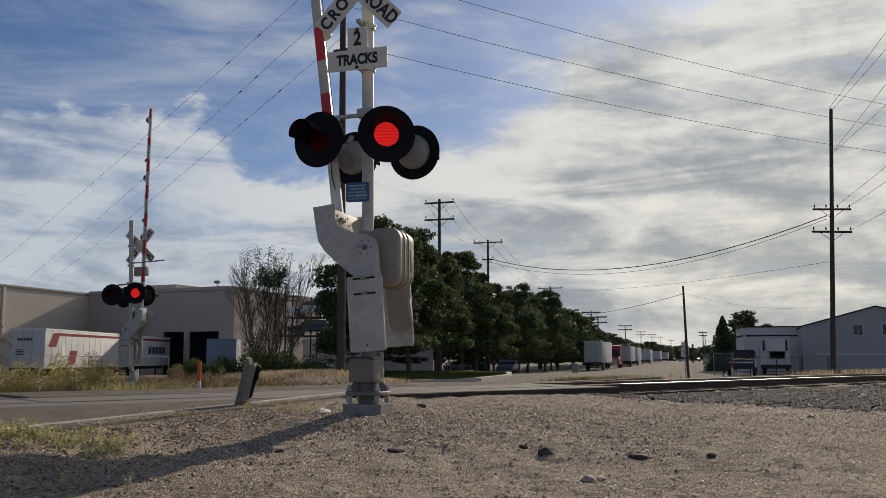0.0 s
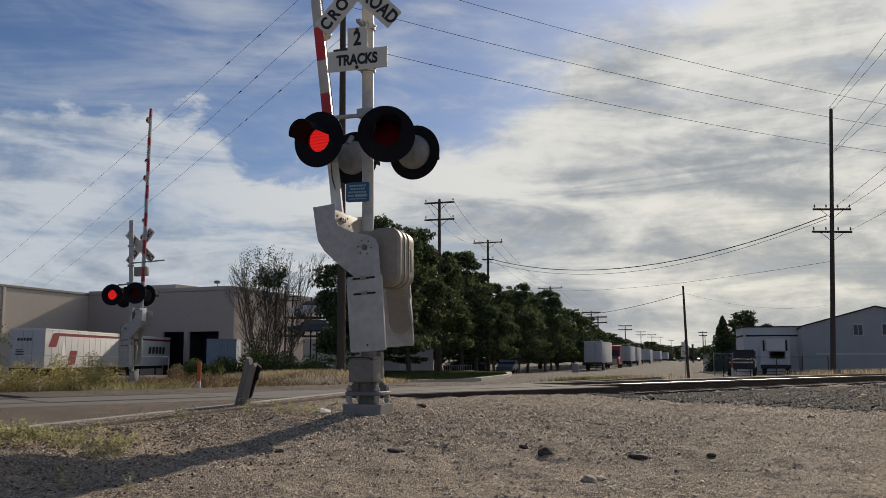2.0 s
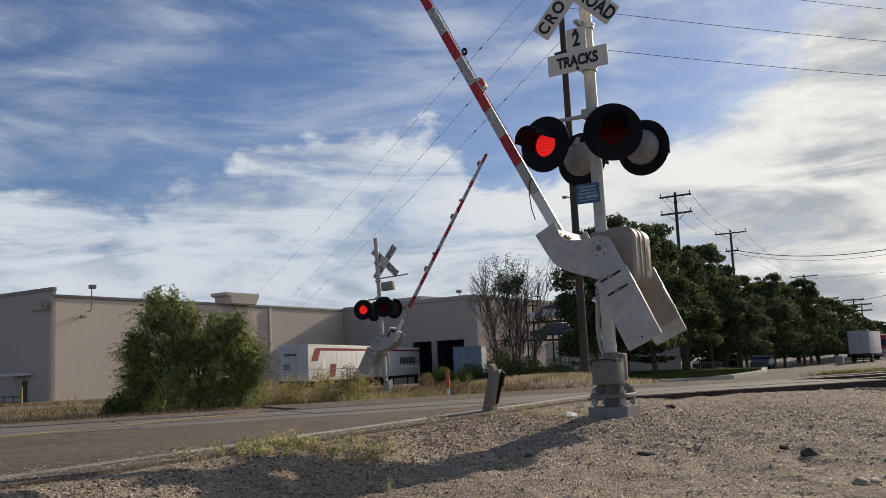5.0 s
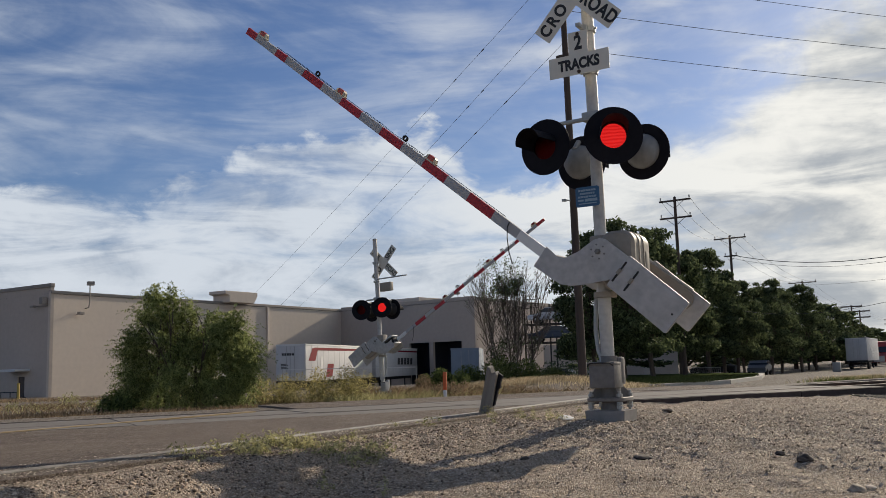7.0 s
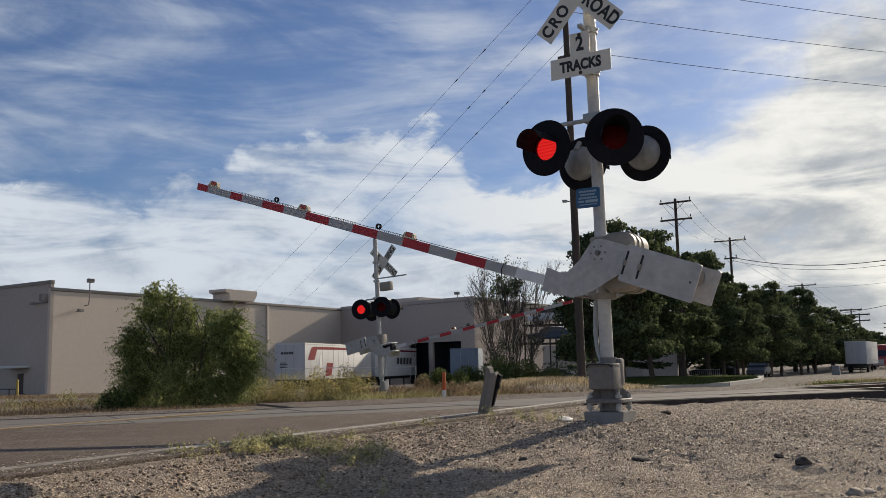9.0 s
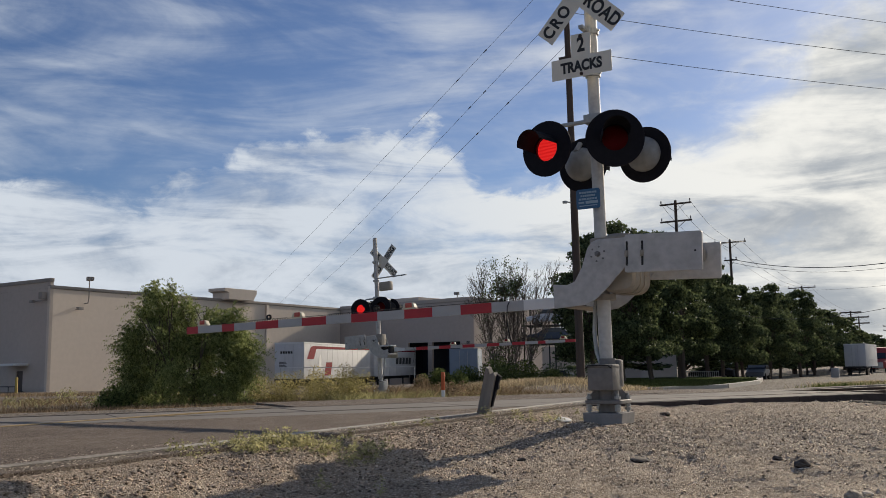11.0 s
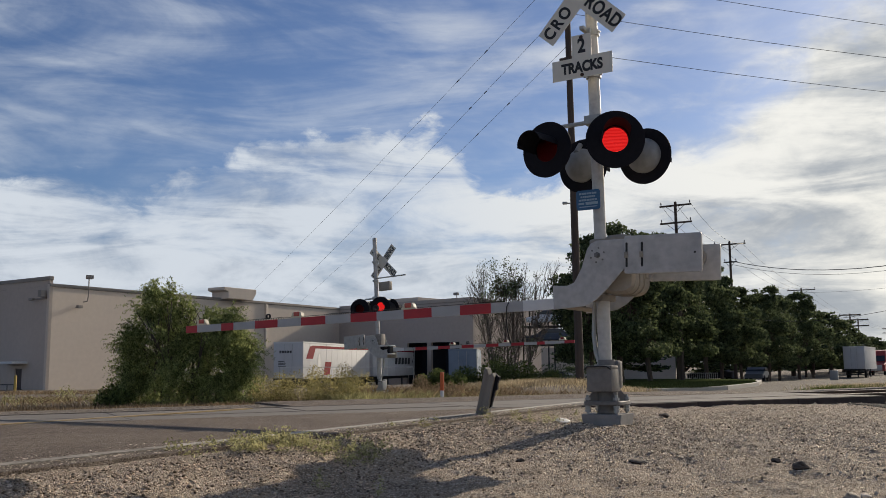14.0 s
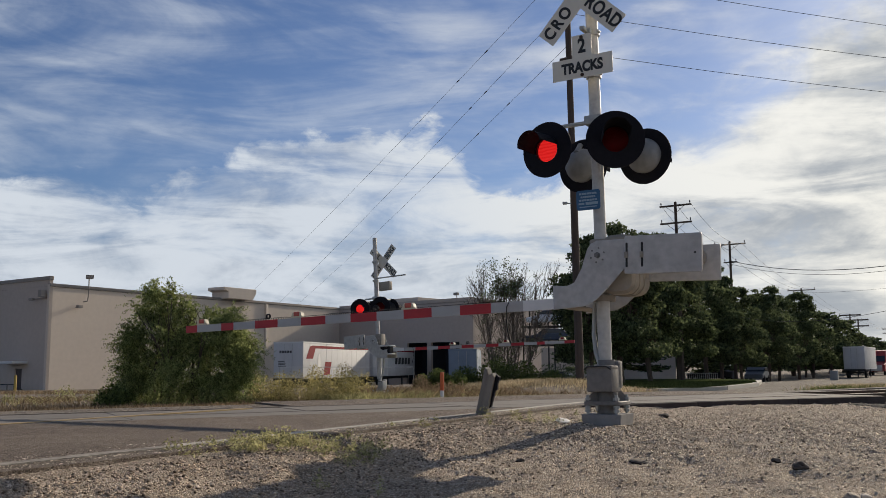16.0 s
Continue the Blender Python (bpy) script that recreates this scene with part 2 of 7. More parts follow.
M = {
    # near-black brown: shade on the crossing panels' side put into the colour
    "header_shade": material("header_shade", (0.05, 0.036, 0.033), 0.9, vary=0.35, grain=8, stain=1.0, bump=0.5),
    "dirt": stony("dirt", (0.26, 0.20, 0.142), (0.54, 0.425, 0.31), (0.82, 0.71, 0.57), 95, 0.95, 1.0, 0.9, 0.15),
    # darker dirt: the pebbles' shadows at grazing view are put into the colour
    "yard_dirt_shaded": stony("yard_dirt_shaded", (0.19, 0.16, 0.125), (0.27, 0.23, 0.185), (0.37, 0.32, 0.265), 20, 0.95, 0.6, 0.3, 0.1),
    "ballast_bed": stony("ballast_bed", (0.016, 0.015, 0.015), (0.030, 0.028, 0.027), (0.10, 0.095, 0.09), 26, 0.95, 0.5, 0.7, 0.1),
    "stone": material("stone", (0.275, 0.21, 0.145), 0.85, vary=0.4, grain=30, stain=6, bump=0.2, island=1.6, tint=(0.56, 0.475, 0.365), spec=0.3),
    "brown_stone": material("brown_stone", (0.235, 0.172, 0.118), 0.85, vary=0.4, grain=30, stain=6, bump=0.2, island=1.6, tint=(0.49, 0.385, 0.28), spec=0.3),
    "edge_stone": material("edge_stone", (0.125, 0.10, 0.075), 0.9, vary=0.4, grain=30, stain=6, bump=0.2, island=1.6, tint=(0.32, 0.27, 0.205), spec=0.2),
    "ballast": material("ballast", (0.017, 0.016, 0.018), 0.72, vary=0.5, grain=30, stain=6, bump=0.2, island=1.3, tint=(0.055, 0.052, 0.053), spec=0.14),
    "asphalt": stony("asphalt", (0.135, 0.103, 0.078), (0.198, 0.156, 0.120), (0.34, 0.29, 0.24), 75, 0.95, 0.5, 0.30, 0.15),
    "concrete": material("concrete", (0.165, 0.148, 0.128), 0.95, vary=0.2, grain=25, stain=0.9, bump=0.25),
    "street": stony("street", (0.135, 0.118, 0.097), (0.19, 0.165, 0.135), (0.28, 0.25, 0.21), 12, 0.95, 0.25, 0.16, 0.12),
    "line_white": material("line_white", (0.22, 0.20, 0.17), 0.9, vary=0.3, grain=16, stain=1.6, bump=0.2, tint=(0.56, 0.52, 0.45), spec=0.2),
    "line_worn": material("line_worn", (0.13, 0.115, 0.095), 0.95, vary=0.4, grain=26, stain=5, bump=0.3, tint=(0.36, 0.33, 0.28), spec=0.1),
    "line_yellow": material("line_yellow", (0.36, 0.235, 0.10), 0.8, vary=0.35, grain=14, stain=2.0, bump=0.2, tint=(0.30, 0.23, 0.13)),
    "aluminium": material("aluminium", (0.45, 0.44, 0.42), 0.55, 0.3, vary=0.22, grain=18, stain=3.0, bump=0.08),
    "paint_silver": material("paint_silver", (0.43, 0.425, 0.415), 0.6, 0.1, vary=0.22, grain=14, stain=3.4, bump=0.08),
    "paint_white": material("paint_white", (0.66, 0.655, 0.64), 0.6, 0.0, vary=0.1, grain=10, stain=2.2, bump=0.06),
    "housing": material("housing", (0.285, 0.255, 0.215), 0.6, 0.1, vary=0.15, grain=20, stain=3.5, bump=0.1),
    "galvanised": material("galvanised", (0.38, 0.39, 0.38), 0.6, 0.4, vary=0.2, grain=14, stain=4.0, bump=0.1),
    "lamp_back": material("lamp_back", (0.25, 0.26, 0.265), 0.6, 0.2, vary=0.2, grain=14, stain=4.0, bump=0.1),
    "cast_grey": material("cast_grey", (0.19, 0.18, 0.17), 0.7, 0.2, vary=0.25, grain=18, stain=5, bump=0.15),
    "foundation": material("foundation", (0.260, 0.247, 0.237), 0.7, 0.3, vary=0.2, grain=12, stain=3.0, bump=0.15),
    "bolt": material("bolt", (0.17, 0.165, 0.16), 0.5, 0.5, vary=0.25, grain=30, stain=6, bump=0.1),
    "black": material("black", (0.012, 0.012, 0.016), 0.8, 0.0, vary=0.25, grain=20, stain=3.0, bump=0.05, spec=0.12),
    "chassis_black": material("chassis_black", (0.02, 0.02, 0.022), 0.8, vary=0.2, bump=0.05),
    "rubber": material("rubber", (0.02, 0.02, 0.02), 0.7, vary=0.2, bump=0.05),
    "slot": material("slot", (0.03, 0.03, 0.03), 0.9, vary=0.1, bump=0),
    "sign_white": material("sign_white", (0.66, 0.63, 0.55), 0.5, vary=0.05, grain=6, stain=2.5, bump=0.02),
    "sign_black": material("sign_black", (0.015, 0.015, 0.016), 0.5, vary=0.1, bump=0),
    "sign_blue": material("sign_blue", (0.028, 0.10, 0.21), 0.45, vary=0.12, grain=10, stain=5, bump=0.02),
    "sign_print": material("sign_print", (0.26, 0.36, 0.44), 0.6, vary=0.1, bump=0),
    "arm_grey": material("arm_grey", (0.40, 0.395, 0.39), 0.5, vary=0.1, grain=8, stain=3, bump=0.03),
    "arm_red": material("arm_red", (0.40, 0.022, 0.03), 0.45, vary=0.15, grain=8, stain=3, bump=0.03),
    "arm_white": material("arm_white", (0.70, 0.70, 0.69), 0.5, vary=0.08, grain=8, stain=3, bump=0.03),
    "lamp_red": ribbed_glow("lamp_red"),
    "lens_dark": material("lens_dark", (0.058, 0.010, 0.011), 0.6, vary=0.1, bump=0),
    "lens": glass("lens", (0.9, 0.25, 0.25), 0.3, 1.12),
    "arm_lamp": material("arm_lamp", (0.48, 0.09, 0.06), 0.35, vary=0.1, bump=0),
    "lamp_dim": material("lamp_dim", (0.22, 0.022, 0.02), 0.4, vary=0.1, bump=0),
    "arm_lamp_base": material("arm_lamp_base", (0.62, 0.56, 0.42), 0.5, vary=0.1, bump=0),
    "steel": material("steel", (0.06, 0.042, 0.034), 0.75, 0.5, vary=0.3, grain=30, stain=3, bump=0.2, tint=(0.09, 0.058, 0.042)),
    "rail_dusty": material("rail_dusty", (0.10, 0.085, 0.075), 0.7, 0.3, vary=0.3, grain=20, stain=2, bump=0.1, tint=(0.15, 0.13, 0.11)),
    "rail_top": material("rail_top", (0.17, 0.165, 0.16), 0.36, 0.75, vary=0.1, grain=30, stain=2, bump=0.02, stretch=(1, 1, 1)),
    "wood": material("wood", (0.078, 0.059, 0.049), 0.9, vary=0.3, grain=14, stain=1.2, bump=0.5, stretch=(1, 1, 0.08)),
    "wood_grey": material("wood_grey", (0.20, 0.185, 0.165), 0.95, vary=0.35, grain=18, stain=2, bump=0.7, stretch=(1, 1, 0.06)),
    "tie": material("tie", (0.07, 0.055, 0.045), 0.95, vary=0.35, grain=12, stain=2, bump=0.6, random_obj=0.4),
}


# ---- building helpers ----
def finish(name, bm, mat, smooth_angle=None):
    me = bpy.data.meshes.new(name)
    bm.normal_update()
    bm.to_mesh(me)
    bm.free()
    me.materials.append(M[mat] if isinstance(mat, str) else mat)
    if smooth_angle:
        for p in me.polygons:
            p.use_smooth = True
        me.set_sharp_from_angle(angle=radians(smooth_angle))
    return me


def part(name, bm, mat, parent, label="", smooth_angle=35, at=None):
    """One mesh object under a thing or under a part."""
    ob = new(name, finish(name, bm, mat, smooth_angle))
    ob.parent = parent
    if at is not None:
        ob.matrix_basis = at
    if label:
        ob["label"] = label
    return ob


def thing(name, m, label, category, group="", kind=""):
    ob = new(name)
    ob.empty_display_size = 0.2
    ob.matrix_basis = m
    return tagged(ob, label, category, group, kind)


def solid(name, bm, mat, label, category, kind="", smooth_angle=35, at=None, group=""):
    ob = new(name, finish(name, bm, mat, smooth_angle))
    if at is not None:
        ob.matrix_basis = at
    return tagged(ob, label, category, group, kind)


def box(bm, lo, hi, bevel=0.0, m=None):
    """A box from corner to corner, with bevelled edges."""
    lo, hi = Vector(lo), Vector(hi)
    got = bmesh.ops.create_cube(bm, size=1.0)["verts"]
    for v in got:
        v.co = Vector(((lo[i] + hi[i]) / 2 + v.co[i] * (hi[i] - lo[i]) for i in range(3)))
    if bevel:
        edges = list({e for v in got for e in v.link_edges})
        got = bmesh.ops.bevel(bm, geom=edges, offset=bevel, segments=2, affect="EDGES", profile=0.6)["verts"]
    if m is not None:
        bmesh.ops.transform(bm, matrix=m, verts=got)
    return bm


def rod(bm, a, b, r1, r2=None, n=14, caps=True):
    """A round bar from a to b."""
    a, b = Vector(a), Vector(b)
    d = b - a
    q = d.to_track_quat("Z", "Y").to_matrix().to_4x4()
    bmesh.ops.create_cone(bm, cap_ends=caps, segments=n, radius1=r1, radius2=r1 if r2 is None else r2, depth=d.length,
                          matrix=Matrix.Translation((a + b) / 2) @ q)
    return bm


def tube(bm, pts, r, n=8):
    """A tube along points."""
    pts = [Vector(p) for p in pts]
    rings = []
    for i, p in enumerate(pts):
        d = (pts[min(i + 1, len(pts) - 1)] - pts[max(i - 1, 0)]).normalized()
        s = d.cross(Vector((0.13, 0.31, 0.94))).normalized()
        t = d.cross(s)
        rings.append([bm.verts.new(p + (s * math.cos(k * math.tau / n) + t * math.sin(k * math.tau / n)) * r) for k in range(n)])
    for a, b in zip(rings, rings[1:]):
        for k in range(n):
            bm.faces.new((a[k], a[(k + 1) % n], b[(k + 1) % n], b[k]))
    bm.faces.new(rings[0][::-1])
    bm.faces.new(rings[-1])
    return bm


def prism(bm, outline, lo, hi, axes="xz", bevel=0.0):
    """A flat outline in two axes, made thick along the third from lo to hi."""
    third = ({"x", "y", "z"} - set(axes)).pop()
    idx = ["xyz".index(a) for a in axes] + ["xyz".index(third)]

    def vert(p, w):
        c = [0, 0, 0]
        c[idx[0]], c[idx[1]], c[idx[2]] = p[0], p[1], w
        return bm.verts.new(c)
    a, b = [vert(p, lo) for p in outline], [vert(p, hi) for p in outline]
    faces = [bm.faces.new(a), bm.faces.new(b[::-1])]
    n = len(outline)
    faces += [bm.faces.new((a[k], b[k], b[(k + 1) % n], a[(k + 1) % n])) for k in range(n)]
    bmesh.ops.recalc_face_normals(bm, faces=faces)
    if bevel:
        rim = [e for f in faces[:2] for e in f.edges]
        bmesh.ops.bevel(bm, geom=rim, offset=bevel, segments=1, affect="EDGES")
    return bm


def lathe(bm, profile, n=28, m=None):
    """A round body: profile of (radius, along) pairs about the local z axis."""
    rings = []
    for r, h in profile:
        if r < 1e-5:
            rings.append([bm.verts.new((0, 0, h))])
        else:
            rings.append([bm.verts.new((r * math.cos(k * math.tau / n), r * math.sin(k * math.tau / n), h)) for k in range(n)])
    for a, b in zip(rings, rings[1:]):
        for k in range(n):
            p, q = a[k % len(a)], a[(k + 1) % len(a)]
            s, t = b[(k + 1) % len(b)], b[k % len(b)]
            vs = [v for i, v in enumerate((p, q, s, t)) if v not in (p, q, s, t)[:i]]
            if len(vs) > 2:
                bm.faces.new(vs)
    if m is not None:
        bmesh.ops.transform(bm, matrix=m, verts=[v for r in rings for v in r])
    bmesh.ops.recalc_face_normals(bm, faces=bm.faces)
    return bm


def rounded(w, h, r, n=5, cx=0.0, cz=0.0):
    """The outline of a rectangle with round corners."""
    out = []
    for sx, sz, a0 in ((1, 1, 0), (-1, 1, 90), (-1, -1, 180), (1, -1, 270)):
        for k in range(n):
            a = radians(a0 + 90 * k / (n - 1))
            out.append((cx + sx * (w / 2 - r) + r * math.cos(a), cz + sz * (h / 2 - r) + r * math.sin(a)))
    return out


def lettering(name, text, size, parent, at, mat="sign_black", bold=0.0, squeeze=1.0, spacing=1.0):
    """Letters as a thin mesh; they lie in the local x-z plane and face -y."""
    cu = bpy.data.curves.new(name, "FONT")
    cu.body, cu.size, cu.extrude, cu.offset = text, size, 0.0015, bold
    cu.align_x, cu.align_y, cu.space_character = "CENTER", "CENTER", spacing
    tmp = bpy.data.objects.new(name, cu)
    me = bpy.data.meshes.new_from_object(tmp)
    bpy.data.objects.remove(tmp)
    me.transform(Matrix.Diagonal((squeeze, 1, 1, 1)))
    me.materials.clear()
    me.materials.append(M[mat])
    ob = new(name, me)
    ob.parent = parent
    ob.matrix_basis = at @ pose(0, 0, 0, 90)
    return ob


def from_arrays(name, verts, faces, mat):
    me = bpy.data.meshes.new(name)
    k = faces.shape[1]
    me.vertices.add(len(verts))
    me.vertices.foreach_set("co", np.asarray(verts, np.float32).ravel())
    me.loops.add(faces.size)
    me.loops.foreach_set("vertex_index", faces.astype(np.int32).ravel())
    me.polygons.add(len(faces))
    me.polygons.foreach_set("loop_start", np.arange(0, faces.size, k, dtype=np.int32))
    me.update(calc_edges=True)
    me.validate()
    me.materials.append(M[mat])
    return me


# ---- the lie of the land ----
RAIL_A, RAIL_T, RAIL_N = Vector((-0.23, 15.69)), Vector((0.736, 0.677)), Vector((-0.677, 0.736))
ROAD_P, ROAD_D = Vector((-1.65, 13.7)), Vector((0.2439, 0.9698))
ROAD_S = Vector((-0.9698, 0.2439))      # across the road, to its far side
RAIL_Z = 0.40
ROAD_W = 7.6


def sstep(a, b, v):
    t = np.clip((np.asarray(v, float) - a) / (b - a), 0, 1)
    return t * t * (3 - 2 * t)


def track_dist(x, y):
    return (x - RAIL_A.x) * RAIL_N.x + (y - RAIL_A.y) * RAIL_N.y


def road_across(x, y):
    return (x - ROAD_P.x) * ROAD_S.x + (y - ROAD_P.y) * ROAD_S.y


CLODS = [(random.Random(k).uniform(0, math.tau), 0.10 * 1.17 ** k, random.Random(k + 50).uniform(0, math.tau)) for k in range(13)]


def bumps(x, y):
    rough = 0.0
    for a, wave, turn in CLODS:
        u = (x * math.cos(a) + y * math.sin(a)) * math.tau / wave
        v = (y * math.cos(a + 0.6) - x * math.sin(a + 0.6)) * math.tau / (wave * 1.7)
        rough = rough + wave * 0.016 * np.sin(u + turn) * np.sin(v + 2 * turn)
    return (rough + np.sin(x * 1.7 + y * 0.6) * np.sin(y * 1.3 - x * 0.4) * 0.018 + np.sin(x * 4.1 + 1.0) * np.sin(y * 3.7 + x) * 0.008
            + np.sin(x * 0.5 + 2.0) * np.sin(y * 0.43) * 0.02)


def ground_z(x, y):
    """Height of the bare ground."""
    x, y = np.asarray(x, float), np.asarray(y, float)
    d, r = track_dist(x, y), road_across(x, y)
    near = 0.15 + 0.17 * sstep(5.5, 9.6, y) * (1 - 0.75 * sstep(0.8, 6.0, x)) + 0.05 * np.exp(-((x + 0.7) ** 2 + (y - 9.4) ** 2) / 1.6)
    near = near + (0.375 - near) * sstep(-1.5, -0.25, r)
    near = near + bumps(x, y) * (1 - sstep(-0.8, -0.1, r))
    near = near + (0.165 - near) * sstep(-1.7, -0.6, d) * sstep(1.5, 3.0, x)
    corridor = sstep(9.0, 7.0, r) * sstep(-9.0, -6.0, r)
    along = (x - RAIL_A.x) * RAIL_T.x + (y - RAIL_A.y) * RAIL_T.y
    far = 0.09 * sstep(1.3, 1.7, d) * sstep(4.6, 3.2, d) * sstep(-4.3, -4.7, along) + 0.28 - 0.28 * sstep(3.7, 12, d) - corridor * 0.28 * sstep(5, 16, d) - 0.30 * sstep(35, 66, y) * (1 - 0.6 * corridor) - 0.55 * sstep(60, 110, y)
    far = far + 0.27 * np.exp(-((x + 5.2) / 4.2) ** 2 - ((y - 38.5) / 3.5) ** 2) - 0.35 * sstep(-18, -36, x)
    z = np.where(d > 0, far, near)
    blend = sstep(-0.5, 0.3, d)
    z = near * (1 - blend) + far * blend
    reach = 1.45 + 2.0 * sstep(-4.6, -4.2, along)
    under = sstep(-0.15, 0.05, r) * sstep(ROAD_W + 0.6, ROAD_W + 0.1, r) * np.clip((reach + 0.4 - d) / 0.4, 0, 1)
    return z * (1 - under) + 0.16 * under


def build_ground():
    def axis(fine_lo, fine_hi, step, reach):
        a = list(np.arange(fine_lo, fine_hi, step))
        s, v = step, fine_hi
        while v < reach:
            a.append(v)
            s *= 1.18
            v += s
        s, v = step, fine_lo
        while v > -reach:
            s *= 1.18
            v -= s
            a.append(v)
        return np.array(sorted(a + [reach, -reach]))
    gx, gy = axis(-6, 8, 0.05, 1500), axis(3.4, 15, 0.045, 1500)
    X, Y = np.meshgrid(gx, gy)
    Z = ground_z(X, Y)
    v = np.stack([X.ravel(), Y.ravel(), Z.ravel()], 1)
    i = np.arange(len(gx) * len(gy)).reshape(len(gy), len(gx))
    f = np.stack([i[:-1, :-1].ravel(), i[:-1, 1:].ravel(), i[1:, 1:].ravel(), i[1:, :-1].ravel()], 1)
    me = from_arrays("ground", v, f, "dirt")
    # past the track the darker dirt stands in for pebble shade
    me.materials.append(M["yard_dirt_shaded"])
    cx, cy = (X[:-1, :-1] + X[1:, 1:]).ravel() / 2, (Y[:-1, :-1] + Y[1:, 1:]).ravel() / 2
    me.polygons.foreach_set("material_index", (track_dist(cx, cy) > 1.9).astype(np.int32))
    me.shade_smooth()
    tagged(new("ground", me), "dusty tan dirt and gravel ground beside the tracks", "ground", kind="structure")


build_ground()


def strip(name, centre, left, right, mat, z_top, z_bottom, label, category, parent=None, fall=0.0):
    """A paved strip: centre line points with widths to both sides, with real thickness."""
    bm = bmesh.new()
    rows = []
    for i, p in enumerate(centre):
        d = (centre[min(i + 1, len(centre) - 1)] - centre[max(i - 1, 0)]).normalized()
        s = Vector((-d.y, d.x))
        zt = z_top(p) if callable(z_top) else z_top
        zb = z_bottom(p) if callable(z_bottom) else z_bottom
        a, b = p + s * left, p - s * right
        rows.append([bm.verts.new((*a, zt - fall)), bm.verts.new((*b, zt)), bm.verts.new((*b, zb)), bm.verts.new((*a, zb - fall))])
    for p, q in zip(rows, rows[1:]):
        for k in range(4):
            bm.faces.new((p[k], p[(k + 1) % 4], q[(k + 1) % 4], q[k]))
    bm.faces.new(rows[0])
    bm.faces.new(rows[-1][::-1])
    bmesh.ops.recalc_face_normals(bm, faces=bm.faces)
    if parent:
        return part(name, bm, mat, parent, label, None)
    return solid(name, bm, mat, label, category, "structure", None)


def road_pt(along, across=0.0):
    p = ROAD_P + ROAD_D * along + ROAD_S * across
    return Vector((p.x, p.y))


def road_z(p):
    d = float(track_dist(p.x, p.y))
    return 0.40 - 0.066 * min(10.0, max(0.0, d - 3.55)) - 0.62 * float(sstep(60, 112, p.y))


def build_road():
    """The road up to the crossing panels; its end runs along the track."""
    def meets(across, d):
        p = road_pt(0, across)
        return -(float(track_dist(p.x, p.y)) - d) / float(RAIL_N.dot(ROAD_D))
    bm = bmesh.new()
    ends = [road_pt(meets(c, -0.965), c) for c in (-0.3, 7.9)]
    prism(bm, [tuple(road_pt(-45, -0.3)), tuple(ends[0]), tuple(ends[1]), tuple(road_pt(-45, 7.9))], 0.15, 0.399, "xy")
    return solid("road", bm, "asphalt", "worn grey asphalt road with faded edge lines", "road", "structure", None)


ROAD = build_road()
strip("edge_line", [road_pt(a, 0.06) for a in (-7.9, -5, -2.5, 0.7)], 0.06, 0.06, "line_white",
      lambda p: road_z(p) + 0.006, lambda p: road_z(p) - 0.01, "faded white edge line painted on the road", "", ROAD)
strip("edge_line", [road_pt(a, 0.06) for a in (-44, -20, -12, -9, -7.9)], 0.07, 0.07, "line_worn",
      lambda p: road_z(p) + 0.005, lambda p: road_z(p) - 0.01, "worn remains of a white edge line", "", ROAD)
strip("centre_line", [road_pt(a, 3.82) for a in (-44, -20, -9, -2.75)], 0.07, 0.07, "line_yellow",
      lambda p: road_z(p) + 0.006, lambda p: road_z(p) - 0.01, "worn yellow centre line painted on the road", "", ROAD)


# ---- railway ----
TRACK_M = Matrix.Translation((RAIL_A.x, RAIL_A.y, 0)) @ Matrix.Rotation(math.atan2(RAIL_T.y, RAIL_T.x), 4, "Z")
PANEL_S0, PANEL_S1 = -13.5, 4.05         # stretch of the crossing panels along the track


def rail_profile():
    return [(-0.07, 0), (-0.07, 0.012), (-0.012, 0.035), (-0.010, 0.125), (-0.036, 0.135), (-0.036, 0.1635), (0.036, 0.1635), (0.036, 0.135), (0.010, 0.125), (0.012, 0.035), (0.07, 0.012), (0.07, 0)]


def build_track(name, d0, dz):
    track = thing(name, TRACK_M @ pose(0, d0, dz), "steel railway track on wooden ties in dark ballast", "railway track", "", "structure")
    base = RAIL_Z - 0.172
    for d in (0.0, 1.435):
        bm = bmesh.new()
        prism(bm, [(d + a, base + b) for a, b in rail_profile()], -160, 260, "yz")
        rail = part("rail", bm, "steel", track, "rusty steel rail", None)
        bm = bmesh.new()
        crown = [(-0.0345, 0.1630), (-0.031, 0.167), (-0.022, 0.1705), (0.0, 0.172), (0.022, 0.1705), (0.031, 0.167), (0.0345, 0.1630)]
        prism(bm, [(d + a, base + b) for a, b in crown], 5.35, 260, "yz")
        part("rail_head", bm, "rail_top" if d == 0 else "rail_dusty", rail, "polished bright rail head" if d == 0 else "dull rail head", 60)
        bm = bmesh.new()
        prism(bm, [(d + a, base + b) for a, b in crown], -160, 5.35, "yz")
        part("rail_head", bm, "rail_dusty", rail, "dusty rail head in the crossing", 60)
    tie = bmesh.new()
    box(tie, (-0.11, -0.58, base - 0.17), (0.11, 2.01, base - 0.004), 0.012)
    me = finish("tie", tie, "tie")
    for k in range(150):
        s = PANEL_S1 + 0.4 + 0.52 * k
        ob = new("tie", me)
        ob.parent, ob.location, ob.rotation_euler = track, (s, random.uniform(-0.03, 0.03), 0), (0, 0, random.uniform(-0.02, 0.02))
    return track


for d0, dz in ((0.0, 0.0),):
    build_track("railway_track", d0, dz)


